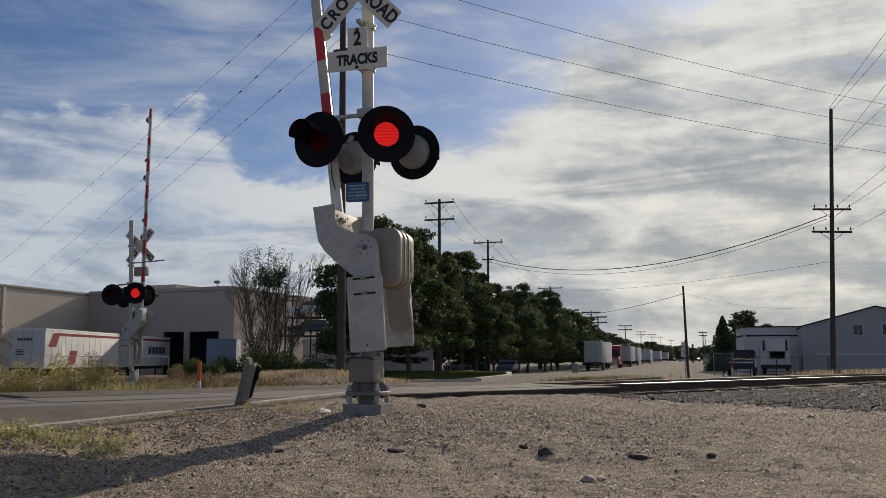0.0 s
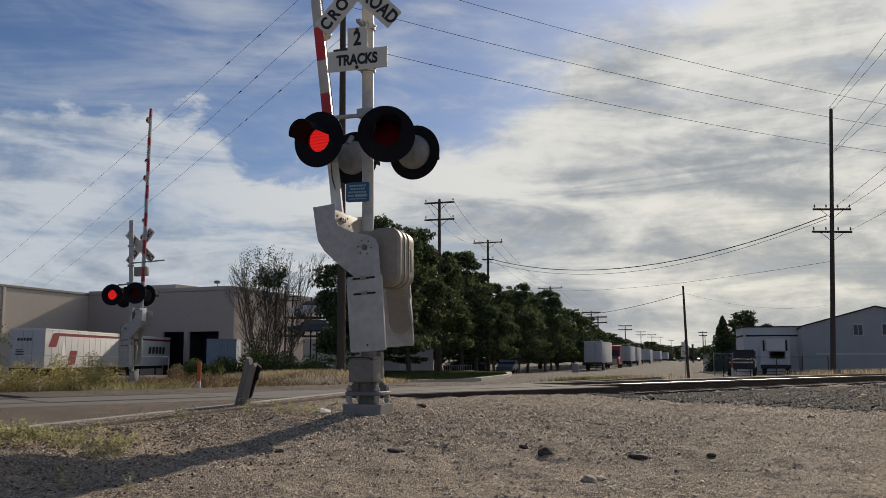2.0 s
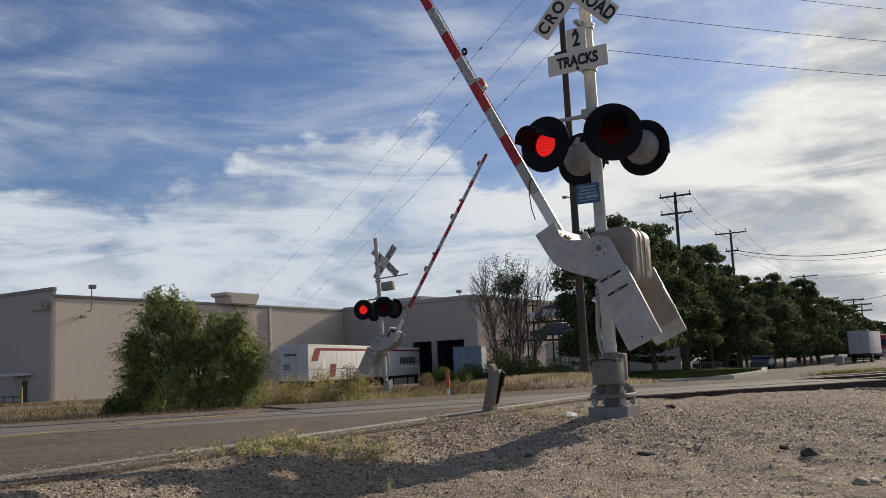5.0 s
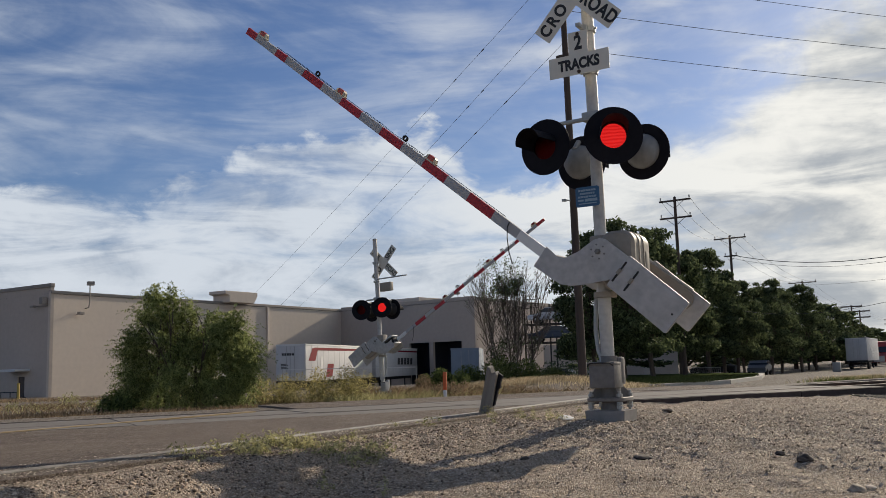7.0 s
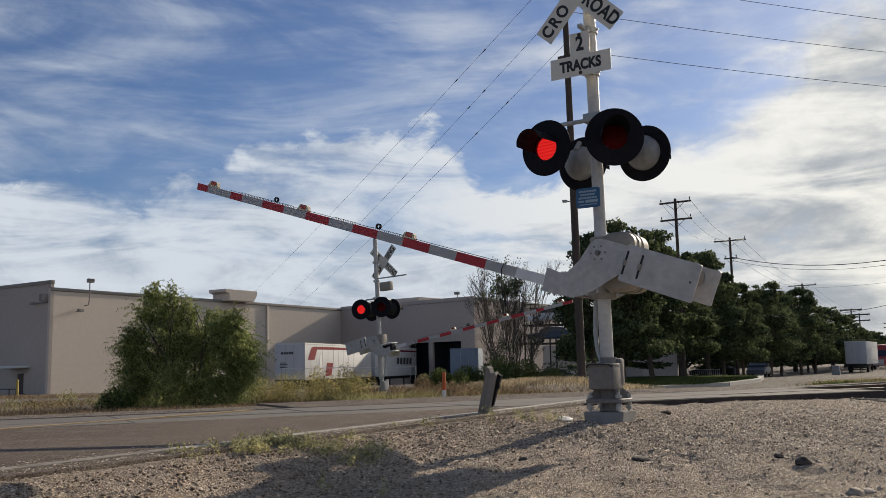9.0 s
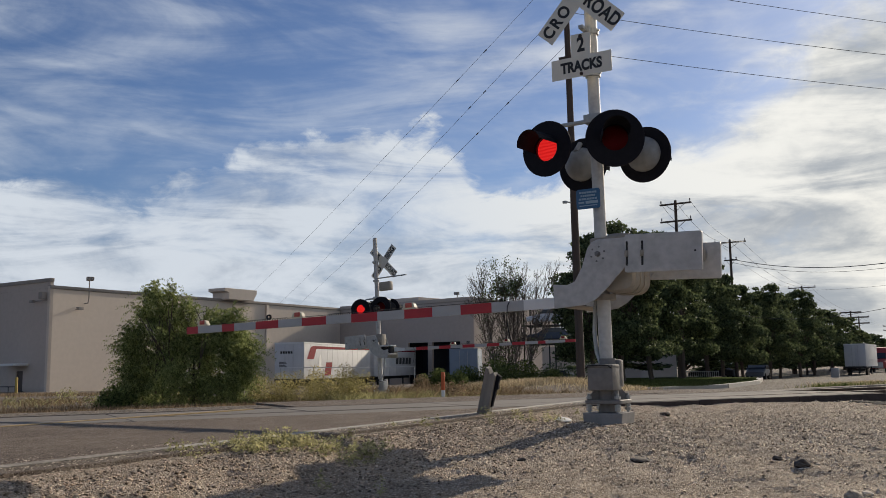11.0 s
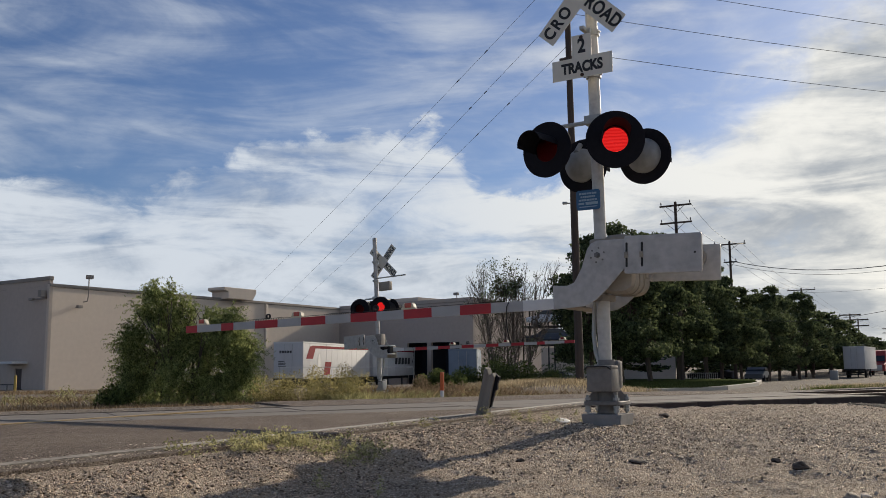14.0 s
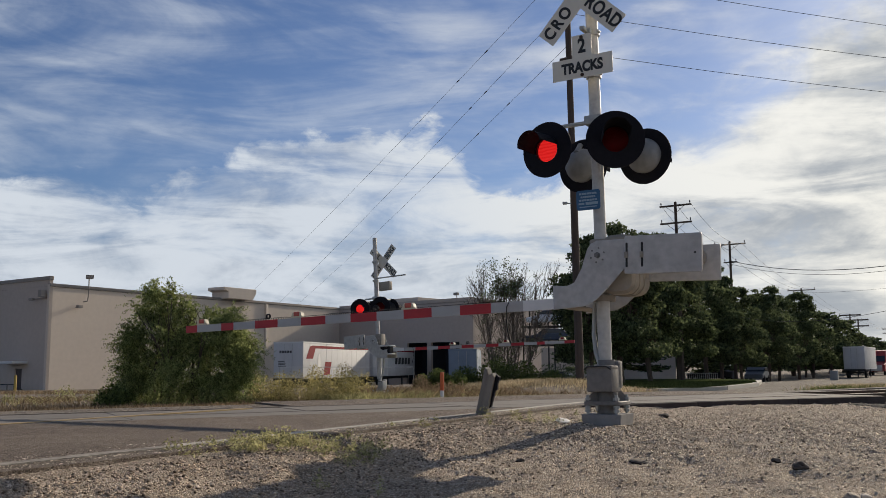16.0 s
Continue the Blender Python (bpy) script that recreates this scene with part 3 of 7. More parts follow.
def build_panels():
    """Crossing surface: concrete slabs between and beside the rails."""
    crossing = thing("crossing_surface", TRACK_M, "grey concrete crossing panels laid between and beside the rails", "crossing panels", "", "structure")
    bands = [(-0.90, -0.10), (0.07, 1.36), (1.53, 3.65)]
    for lo, hi in bands:
        k = 0
        s = PANEL_S0 if lo < 1 else -6.0
        while s < PANEL_S1 - 0.1:
            e = min(s + 2.4, PANEL_S1)
            bm = bmesh.new()
            up = random.uniform(-0.006, 0.004)
            za, zb = (RAIL_Z - 0.004 + up for q in (lo, hi))
            prism(bm, [(lo, 0.0), (hi, 0.0), (hi, zb), (lo, za)], s + 0.008, e - 0.008, "yz", 0.008)
            part("panel", bm, "asphalt" if lo == 1.53 else "concrete", crossing)
            s = e
            k += 1
    # boards added along the panels; their dark colour stands for the side's shade
    for k in range(8):
        bm = bmesh.new()
        a = PANEL_S0 + 17.55 * k / 8
        box(bm, (a + 0.006, -0.96, 0.02), (a + 17.55 / 8 - 0.006, -0.905, RAIL_Z - 0.012 + random.uniform(-0.008, 0.002)), 0.006)
        part("header_board", bm, "header_shade", crossing, "dark header board with the panel side's shade in its colour")


build_panels()


def ballast_edge(x):
    """Where the dark ballast gives way to the tan ground."""
    return np.interp(x, [1.4, 3.5, 5.1, 6.8, 10, 20], [17.4, 15.2, 13.9, 13.0, 12.4, 11.6])


def build_ballast_bed():
    """Dark ballast shoulder in front of and between the rails, past the crossing panels."""
    gx, gy = np.arange(1.4, 34, 0.16), np.arange(11.5, 45, 0.16)
    X, Y = np.meshgrid(gx, gy)
    D = track_dist(X, Y)
    Z = np.where((D > -0.3) & (D < 2.0), RAIL_Z - 0.215, ground_z(X, Y) + 0.015)
    v = np.stack([X.ravel(), Y.ravel(), Z.ravel()], 1)
    i = np.arange(X.size).reshape(X.shape)
    f = np.stack([i[:-1, :-1].ravel(), i[:-1, 1:].ravel(), i[1:, 1:].ravel(), i[1:, :-1].ravel()], 1)
    cx, cy = (X[:-1, :-1] + 0.08).ravel(), (Y[:-1, :-1] + 0.08).ravel()
    dd, along = track_dist(cx, cy), (cx - RAIL_A.x) * RAIL_T.x + (cy - RAIL_A.y) * RAIL_T.y
    inside = (cy > ballast_edge(cx) + 0.25 * np.sin(cx * 3.1) * np.sin(cy * 2.3)) & (dd < 2.3) & ((along > PANEL_S1 + 0.1) | (dd < -1.0))
    f = f[inside]
    used = np.unique(f)
    remap = np.zeros(len(v), int)
    remap[used] = np.arange(len(used))
    v, f = v[used], remap[f]
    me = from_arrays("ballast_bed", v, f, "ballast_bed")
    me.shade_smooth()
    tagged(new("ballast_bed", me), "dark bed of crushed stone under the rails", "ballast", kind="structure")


build_ballast_bed()


def build_street():
    """The street beyond the crossing; its near end follows the track."""
    bm = bmesh.new()
    rows = []
    for k, a in enumerate((None, 8, 17, 19, 21, 24, 28, 33, 45, 60, 80, 100, 130, 160, 300, 700)):
        ring = []
        for c in (5.0 if k < 6 else 9.4, -4.6):
            start = (4.1 - 0.836 * c) / 0.549
            p = road_pt(start if a is None else max(a, start + 0.2 * k), c)
            z = road_z(p) - (0.25 if a is None else 0.012)
            ring += [bm.verts.new((*p, z)), bm.verts.new((*p, z - 0.25))]
        rows.append((ring[0], ring[2], ring[3], ring[1]))
    for p, q in zip(rows, rows[1:]):
        for i in range(4):
            bm.faces.new((p[i], p[(i + 1) % 4], q[(i + 1) % 4], q[i]))
    bm.faces.new(rows[0])
    bm.faces.new(rows[-1][::-1])
    bmesh.ops.recalc_face_normals(bm, faces=bm.faces)
    solid("street", bm, "street", "pale dusty asphalt street running away past the tracks", "street", "structure", None)


build_street()


# ---- railway crossing gates ----
def join(ob, bm, mat):
    """Adds a piece of another material to a part's own mesh."""
    me = ob.data
    me.materials.append(M[mat])
    k = len(me.materials) - 1
    for f in bm.faces:
        f.material_index = k
    bm.from_mesh(me)
    bm.to_mesh(me)
    bm.free()


def side_plate(side, y0, y1):
    """One of the two bent plates that carry the gate arm, about the main shaft."""
    pts = [(0.096, 0.06), (0.05, 0.115), (-0.015, 0.14), (-0.32, 0.13), (-0.32, -0.15), (-0.20, -0.27), (-0.10, -0.37), (0.02, -0.47), (0.13, -0.525),
           (0.25, -0.535), (0.50, -0.545), (0.50, -0.29), (0.34, -0.305), (0.255, -0.275), (0.168, -0.137)]
    bm = bmesh.new()
    prism(bm, [(-side * (u + 0.017), z + 0.012) for u, z in pts], y0, y1, "xz", 0.004)
    return bm


STRIPES = [6.17, 5.97, 5.56, 5.33, 4.94, 4.54, 4.14, 3.74, 3.34, 2.94, 2.54, 2.14, 1.75, 1.34, 0.93, 0.50]


def signal_light(parent, m, lit, reach=0.36, back="lamp_back"):
    """A round flashing light: black disc, hood, lens, housing; local -y is the way it shines."""
    bm = bmesh.new()
    turn = pose(0, 0, 0, 90)           # lathe axis z -> -y
    lathe(bm, [(0.136, 0.006), (0.30, 0.004), (0.306, 0.0), (0.306, -0.012), (0.298, -0.014), (0.136, -0.010), (0.136, 0.006)], 44, turn)
    light = part("signal_light", bm, "black", parent, "round black backed flashing red light", 30, m)
    bm = bmesh.new()
    lathe(bm, [(0.19, -0.014), (0.192, -0.05), (0.175, -0.10), (0.125, -0.16), (0.06, -0.19), (0.0, -0.195)], 32, turn)
    rod(bm, (0, 0.14, 0.13), (0, 0.05, 0.235), 0.035, 0.03, 12)
    rod(bm, (0.185, 0.03, 0.0), (0.215, 0.03, 0.0), 0.015)
    part("lamp_housing", bm, back, light, "grey cast lamp housing")
    bm = bmesh.new()
    n, rings = 22, []
    for y, grow in ((0.0, 1.0), (-0.12 if reach > 0.3 else -0.06, 0.98), (-reach, 0.94)):
        ring = []
        for k in range(n + 1):
            a = radians(12 + 180 * k / n)
            ring.append((0.152 * grow * math.cos(a), y, 0.152 * grow * math.sin(a)))
        rings.append(ring)
    inner = [[bm.verts.new((x * 0.975, y, z * 0.975)) for x, y, z in r] for r in rings]
    outer = [[bm.verts.new(p) for p in r] for r in rings]
    for g in (inner, outer):
        for a, b in zip(g, g[1:]):
            for k in range(n):
                bm.faces.new((a[k], a[k + 1], b[k + 1], b[k]))
    for k in range(n):
        bm.faces.new((inner[-1][k], inner[-1][k + 1], outer[-1][k + 1], outer[-1][k]))
    bmesh.ops.recalc_face_normals(bm, faces=bm.faces)
    part("hood", bm, "black", light, "black sheet-metal hood")
    bm = bmesh.new()
    lathe(bm, [(0.136, 0.008), (0.10, 0.016), (0.0, 0.022)], 32, turn)
    lens = part("lens", bm, "lens", light, "red glass lens")
    lens.visible_shadow = False
    bm = bmesh.new()
    lathe(bm, [(0.134, -0.006), (0.0, -0.006)], 32, pose(0, 0.03, 0, 90))
    part("reflector", bm, "lamp_red" if lit else "lens_dark", light, "glowing red reflector")
    shutters = []
    # added shutter halves: they slide over the glow to imitate the lamp going out
    if lit:
        for sx in (-1, 1):
            bm = bmesh.new()
            prism(bm, [(sx * 0.147 * math.sin(radians(180 * k / 16)), 0.147 * math.cos(radians(180 * k / 16))) for k in range(17)], 0.017, 0.020, "xz")
            shutters.append((sx, part("shutter", bm, "lens_dark", light, "added dark half shutter that hides the glow between flashes", None)))
    return shutters


def crossbuck(gate, at, near):
    """Two crossed white boards."""
    for k, (word, ang) in enumerate((("CROSSING", 47.0), ("RAILROAD", -45.0))):
        bm = bmesh.new()
        prism(bm, rounded(1.22, 0.229, 0.012, 3), -0.002, 0.002, "xz")
        blade = part("crossbuck_blade", bm, "sign_white", gate, "white crossbuck board with black lettering", None, at @ pose(0, 0.006 * (1 - k), 0, 0, -ang))
        if k == 0:
            for txt, x in (("CRO", -0.385), ("SING", 0.36)):
                lettering("lettering", txt, 0.19 if near else 0.215, blade, pose(x, -0.0045, 0), bold=0.0065, squeeze=0.86, spacing=1.28 if near else 1.0)
        else:
            for txt, x in (("RAIL", -0.37), ("ROAD", 0.37)):
                lettering("lettering", txt, 0.20, blade, pose(x, -0.0045, 0), bold=0.0065, squeeze=0.84, spacing=1.06)


def clamp(bm, z, r):
    lathe(bm, [(r + 0.002, z - 0.03), (r + 0.016, z - 0.03), (r + 0.016, z + 0.03), (r + 0.002, z + 0.03)], 20)
    box(bm, (-0.03, -r - 0.07, z - 0.03), (0.03, -r - 0.005, z + 0.03), 0.006)
    rod(bm, (r + 0.04, -0.02, z), (-r - 0.04, -0.02, z), 0.011)


def build_gate(name, m, side, pz, drop, mast_h, lean, label, front, near):
    """A mast with crossbuck, flashing lights and a gate arm. side: +1 where the arm reaches to local -x."""
    gate = thing(name, m, label, "crossing gate", "crossing gates")
    tilt = pose(0, 0, 0, 0, lean)
    shutters = []
    # foundation and foot
    bm = bmesh.new()
    prism(bm, [(-0.215, 0.09), (-0.20, -0.05), (-0.20, -0.18), (0.20, -0.18), (0.20, -0.05), (0.215, 0.09), (0.215, 0.105), (-0.215, 0.105)], -0.19, 0.19, "xz", 0.006)
    part("foundation", bm, "foundation", gate, "grey steel foundation block", 35, None if near else Matrix.Diagonal((0.75, 0.75, 1, 1)))
    for x, y in itertools.product((-0.155, 0.155), (-0.15, 0.15)):
        bm = bmesh.new()
        rod(bm, (x, y, 0.10), (x, y, 0.30), 0.016, n=10)
        for z in (0.125, 0.16, 0.245):
            rod(bm, (x, y, z), (x, y, z + 0.028), 0.032, n=6)
        part("anchor_bolt", bm, "galvanised", gate)
    bm = bmesh.new()
    prism(bm, rounded(0.39, 0.38, 0.04), 0.195, 0.235, "xy", 0.006)
    rod(bm, (0, 0, 0.11), (0, 0, 0.20), 0.11, 0.09)
    rod(bm, (0, 0, 0.23), (0, 0, 0.66), 0.115, 0.09, 20)
    for sx, sy in itertools.product((-1, 1), (-1, 1)):
        a = math.atan2(sy, sx)
        bm2 = [(0.06, 0.235), (0.235, 0.235), (0.235, 0.25), (0.10, 0.40), (0.06, 0.40)]
        ang = pose(0, 0, 0, 0, 0, math.degrees(a))
        tmp = bmesh.new()
        prism(tmp, bm2, -0.012, 0.012, "xz")
        bmesh.ops.transform(tmp, matrix=ang, verts=tmp.verts)
        me = bpy.data.meshes.new("tmp")
        tmp.to_mesh(me)
        tmp.free()
        bm.from_mesh(me)
        bpy.data.meshes.remove(me)
    part("mast_base", bm, "cast_grey" if near else "aluminium", gate, "cast aluminium ribbed mast base", 35, None if near else Matrix.Diagonal((0.6, 0.6, 1, 1)))
    bm = bmesh.new()
    box(bm, (-0.145, -0.21, 0.33), (0.135, 0.06, 0.60), 0.025)
    box(bm, (-0.15, -0.222, 0.565), (0.14, -0.02, 0.598), 0.012)
    box(bm, (0.0, 0.0, 0.36), (0.14, 0.12, 0.65), 0.03)
    jb = part("junction_box", bm, "cast_grey" if near else "aluminium", gate, "grey cast junction box with lid", 35, None if near else pose(0.10, 0, -0.06) @ Matrix.Diagonal((0.65, 0.65, 1, 1)))
    bm = bmesh.new()
    tube(bm, [(-0.15, -0.222, 0.56), (-0.12, -0.228, 0.588), (0.0, -0.23, 0.59), (0.09, -0.228, 0.588), (0.13, -0.222, 0.56)], 0.007)
    part("lid_seal", bm, "slot", jb)
    # mast
    r = 0.0705
    bm = bmesh.new()
    rod(bm, (0, 0, 0.6), (0, 0, 1.45), r, n=28)
    rod(bm, (0, 0, 1.42), (0, 0, mast_h), r - 0.006, n=28)
    rod(bm, (0, 0, mast_h), (0, 0, mast_h + 0.03), r + 0.004, r - 0.02, n=28)
    part("mast", bm, "aluminium", gate, "silver painted steel mast", 35, tilt)
    # motor housing behind the shaft
    bm = bmesh.new()
    hs = 1.0 if near else 0.72
    prism(bm, rounded(0.37 * hs, 0.62 * hs, 0.13 * hs, 7, side * 0.215, pz - 0.09), -0.17, 0.34, "xz", 0.03)
    for y in (-0.02, 0.12):
        prism(bm, rounded(0.388 * hs, 0.64 * hs, 0.14 * hs, 7, side * 0.215, pz - 0.09), y, y + 0.025, "xz")
    house = part("motor_housing", bm, "housing" if near else "foundation", gate, "tan-grey motor housing with rounded corners" if near else "dull grey motor housing")
    bm = bmesh.new()
    box(bm, (min(side * 0.36, side * 0.412), 0.16, pz - 0.22), (max(side * 0.36, side * 0.412), 0.26, pz + 0.02), 0.01)
    part("name_plate", bm, "housing", house)
    bm = bmesh.new()
    rod(bm, (0, -0.13, pz), (0, 0.56 if near else 0.2, pz), 0.10 if near else 0.07, n=24)
    lathe(bm, [(r + 0.004, pz - 0.46), (r + 0.05, pz - 0.46), (r + 0.05, pz - 0.40), (r + 0.004, pz - 0.40)], 20)
    box(bm, (-0.11, -0.11, pz - 0.30), (0.11, 0.11, pz + 0.20), 0.03)
    part("mast_clamp", bm, "housing", gate)
    bm = bmesh.new()
    c = -side
    tube(bm, [(c * 0.07, 0.02, pz - 0.35), (c * 0.115, 0.02, pz - 0.5), (c * 0.125, 0.0, pz - 0.8), (c * 0.10, -0.02, pz - 1.0), (c * 0.05, -0.05, pz - 1.12), (c * 0.03, -0.06, pz - 1.2)], 0.025, 10)
    part("conduit", bm, "galvanised", gate, "ribbed grey flexible conduit")
    # moving support with the arm
    turn0 = pose(side * (0.055 if near else 0.047), 0, pz)
    support = part("arm_support", side_plate(side, -0.295, -0.283), "paint_silver", gate, "bent silver side plates carrying the arm", 35, turn0)
    rear = 0.62 if near else 0.20
    bm = side_plate(side, rear - 0.014, rear - 0.002)
    part("side_plate", bm, "paint_silver", support)
    bm = bmesh.new()
    rod(bm, (0, -0.315, 0), (0, rear + 0.02, 0), 0.032, n=6)
    rod(bm, (0, -0.335, 0), (0, 0.15, 0), 0.018, n=12)
    for k in range(6):
        a = math.tau * k / 6 + 0.3
        rod(bm, (0.075 * math.cos(a), -0.302, 0.075 * math.sin(a)), (0.075 * math.cos(a), -0.29, 0.075 * math.sin(a)), 0.010, n=8)
    part("shaft", bm, "bolt", support, "steel shaft and bolts")
    # channel that clamps the arm between the plates
    bm = bmesh.new()
    x0, x1 = sorted((-side * 0.26, -side * 0.48))
    zc, ay = -drop, 0.16 if near else 0.0
    box(bm, (x0, -0.282, zc + 0.085), (x1, rear - 0.015, zc + 0.10), 0.003)
    box(bm, (x0, -0.282, zc - 0.085), (x1, rear - 0.015, zc - 0.07), 0.003)
    for k in range(3):
        box(bm, (x0 + 0.07, -0.05 + 0.05 * k, zc + 0.10), (x0 + 0.11, -0.02 + 0.05 * k, zc + 0.125), 0.004)
    bracket = part("arm_bracket", bm, "housing", support, "bolted and perforated steel arm bracket")
    bm = bmesh.new()
    for k, (u, y) in enumerate(((0.05, -0.2), (0.13, -0.22), (0.2, -0.2), (0.05, 0.17), (0.13, 0.2), (0.2, 0.17), (0.06, -0.12), (0.2, -0.1), (0.2, 0.08))):
        prism(bm, [(x0 + u + 0.013 * math.cos(a), y + 0.02 * math.sin(a)) for a in np.linspace(0, math.tau, 10, endpoint=False)], zc + 0.1005, zc + 0.1025, "xy")
    join(bracket, bm, "slot")
    # rounded inner bar that carries the rear weight
    bm = bmesh.new()
    prism(bm, rounded(0.80, 0.24, 0.118, 8, side * 0.48, 0.0), rear - 0.045, rear - 0.016, "xz", 0.006)
    bar = part("weight_bar", bm, "housing", support, "tan round-ended bar behind the motor housing")
    bm = bmesh.new()
    box(bm, (min(side * 0.5, side * 0.8), rear - 0.04, 0.122), (max(side * 0.5, side * 0.8), rear - 0.004, 0.15), 0.006)
    part("stop_block", bm, "paint_silver", bar)
    for y0, y1, push in ((-0.335, -0.297, 0.0), (rear, rear + 0.038, 0.06)):
        wz = -0.014 if near else 0.02
        bm = bmesh.new()
        prism(bm, rounded(0.78, 0.385, 0.02, 4, side * (0.692 - push), wz), y0, y1, "xz", 0.004)
        w = part("counterweight", bm, "paint_silver", support, "rectangular silver counterweight plate", 35, pose(0, 0, 0, 0, side * (3.0 if y0 < 0 else 3.3)))
        f = y0 - 0.002 if y0 < 0 else y1 + 0.002
        bm = bmesh.new()
        prism(bm, [(side * (1.017 - push) + 0.011 * math.cos(a), wz + 0.011 * math.sin(a)) for a in np.linspace(0, math.tau, 12, endpoint=False)], f, f + 0.004, "xz")
        join(w, bm, "slot")
        for u in (0.327, 0.487):
            bm = bmesh.new()
            prism(bm, rounded(0.022, 0.25, 0.01, 4, side * (u - push), wz), min(f, f + 0.004), max(f, f + 0.004), "xz")
            join(w, bm, "slot")
            bm = bmesh.new()
            cx = side * (u - push)
            s = -1 if y0 < 0 else 1
            rod(bm, (cx, f, wz), (cx, f + s * 0.035, wz), 0.014, n=8)
            box(bm, (cx - 0.02, min(f, f + s * 0.02), wz - 0.032), (cx + 0.016, max(f, f + s * 0.02), wz + 0.03), 0.006)
            join(w, bm, "housing")
    stripes = [6.39, 6.17] + [v + 0.15 for v in STRIPES[2:-1]] + STRIPES[-1:] if near else [6.42, 6.14] + STRIPES[2:]
    for k, (b, a) in enumerate(zip(stripes, stripes[1:])):
        bm = bmesh.new()
        h0, h1 = ((0.060 if near else 0.048) - 0.0018 * u for u in (a, b))
        vs = []
        for u, h in ((a, h0), (b, h1)):
            for y, z in ((-0.022, -h), (0.022, -h), (0.022, h), (-0.022, h)):
                vs.append(bm.verts.new((-side * u, y + ay, zc + z)))
        for q in ((0, 1, 2, 3), (7, 6, 5, 4), (0, 4, 5, 1), (1, 5, 6, 2), (2, 6, 7, 3), (3, 7, 4, 0)):
            bm.faces.new([vs[i] for i in q])
        bmesh.ops.recalc_face_normals(bm, faces=bm.faces)
        mat = "arm_white" if k == len(STRIPES) - 2 else ("arm_red" if k % 2 == 0 else "arm_grey")
        part("arm_segment", bm, mat, support, "red reflective stripe" if mat == "arm_red" else "pale grey reflective stripe", None)
    for u in (6.08, 4.36, 2.62):
        bm = bmesh.new()
        cx, zt = -side * u, zc + 0.060 - 0.0018 * u
        box(bm, (cx - 0.10, ay - 0.028, zt), (cx + 0.10, ay + 0.028, zt + 0.022), 0.006)
        for e in (-1, 1):
            prism(bm, [(cx + e * 0.048, zt + 0.02), (cx + e * 0.088, zt + 0.02), (cx + e * 0.074, zt + 0.062), (cx + e * 0.048, zt + 0.078)], ay - 0.034, ay + 0.034, "xz", 0.004)
        lamp = part("arm_lamp", bm, "arm_lamp_base", support, "small warning lamp with pale ends on the gate arm")
        bm = bmesh.new()
        box(bm, (cx - 0.048, ay - 0.036, zt + 0.02), (cx + 0.048, ay + 0.036, zt + 0.078), 0.010)
        part("lamp_lens", bm, "arm_lamp" if near else "lamp_dim", lamp, "red plastic lamp lens")
    bm = bmesh.new()
    pts = []
    for k in range(760):
        u = 1.35 + 4.4 * k / 759
        curl = 1.0 if (3.45 < u < 3.85 or 2.75 < u < 3.2 or 4.55 < u < 5.55) else 0.12
        pts.append((-side * u, ay + 0.012 * curl * math.cos(k * 1.25), zc + 0.074 - 0.0018 * u + 0.012 * curl * math.sin(k * 1.25)))
    tube(bm, pts, 0.0035, 4)
    part("arm_cable", bm, "rubber", support, "coiled black cable along the arm")
    for u in (4.86, 3.1):
        bm = bmesh.new()
        for k in range(3):
            ring = [(-side * (u + 0.03 * math.cos(a) + 0.02 * k), ay + 0.01 * k, zc + 0.09 + 0.03 * math.sin(a) + 0.02 - 0.0018 * u) for a in np.linspace(0, math.tau, 14)]
            tube(bm, ring, 0.007, 5)
        part("cable_coil", bm, "rubber", support, "bundle of black cable")
    bm = bmesh.new()
    tube(bm, [(0, 0, 0), (-side * 0.03, 0, -0.05), (-side * 0.035, -0.002, -0.18), (-side * 0.02, 0, -0.34), (side * 0.02, 0, -0.48)], 0.006, 6)
    cable = part("drop_cable", bm, "rubber", support, "black cable hanging from the arm", 35, pose(-side * 1.25, ay - 0.035, zc + 0.05))
    # lights
    zl, arm_u = front["lights_z"], front["lights_u"]
    bm = bmesh.new()
    x0, x1 = -side * arm_u[0], -side * arm_u[1]
    rod(bm, (min(x0, x1) + 0.02, 0.02, zl + 0.30), (max(x0, x1) - 0.02, 0.02, zl + 0.30), 0.024, n=12)
    box(bm, (-0.10, -0.10, zl + 0.25), (0.10, 0.10, zl + 0.35), 0.02)
    for u in arm_u:
        x = -side * u
        rod(bm, (x, 0.02, zl + 0.30), (x, 0.02, zl + 0.21), 0.024)
        rod(bm, (x, -0.15, zl + 0.23), (x, 0.25, zl + 0.23), 0.026)
    part("light_bracket", bm, "galvanised", gate, "pipe cross-arm holding the lights", 35, tilt)
    for k, u in enumerate(arm_u):
        sh = signal_light(gate, tilt @ pose(-side * u, -0.24, zl, 0, 0, front["yaw"][k]), True, 0.36 if near else 0.09, "lamp_back" if near else "chassis_black")
        shutters.append(sh)
    for u, z in zip(front["back_u"], front["back_z"]):
        signal_light(gate, tilt @ pose(-side * u, 0.34, z, 0, 0, 180 + (front["yaw"][0] if near else -2)), False, 0.36, "lamp_back" if near else "chassis_black")
    # signs
    cb = front["buck"]
    crossbuck(gate, tilt @ pose(-side * cb[0], cb[1], cb[2]), near)
    for z in front["clamps"]:
        bm = bmesh.new()
        clamp(bm, z, r - 0.004)
        box(bm, (-0.05, min(cb[1] + 0.01, 0), z - 0.02), (0.0, max(cb[1] - 0.01, 0), z + 0.02), 0.004)
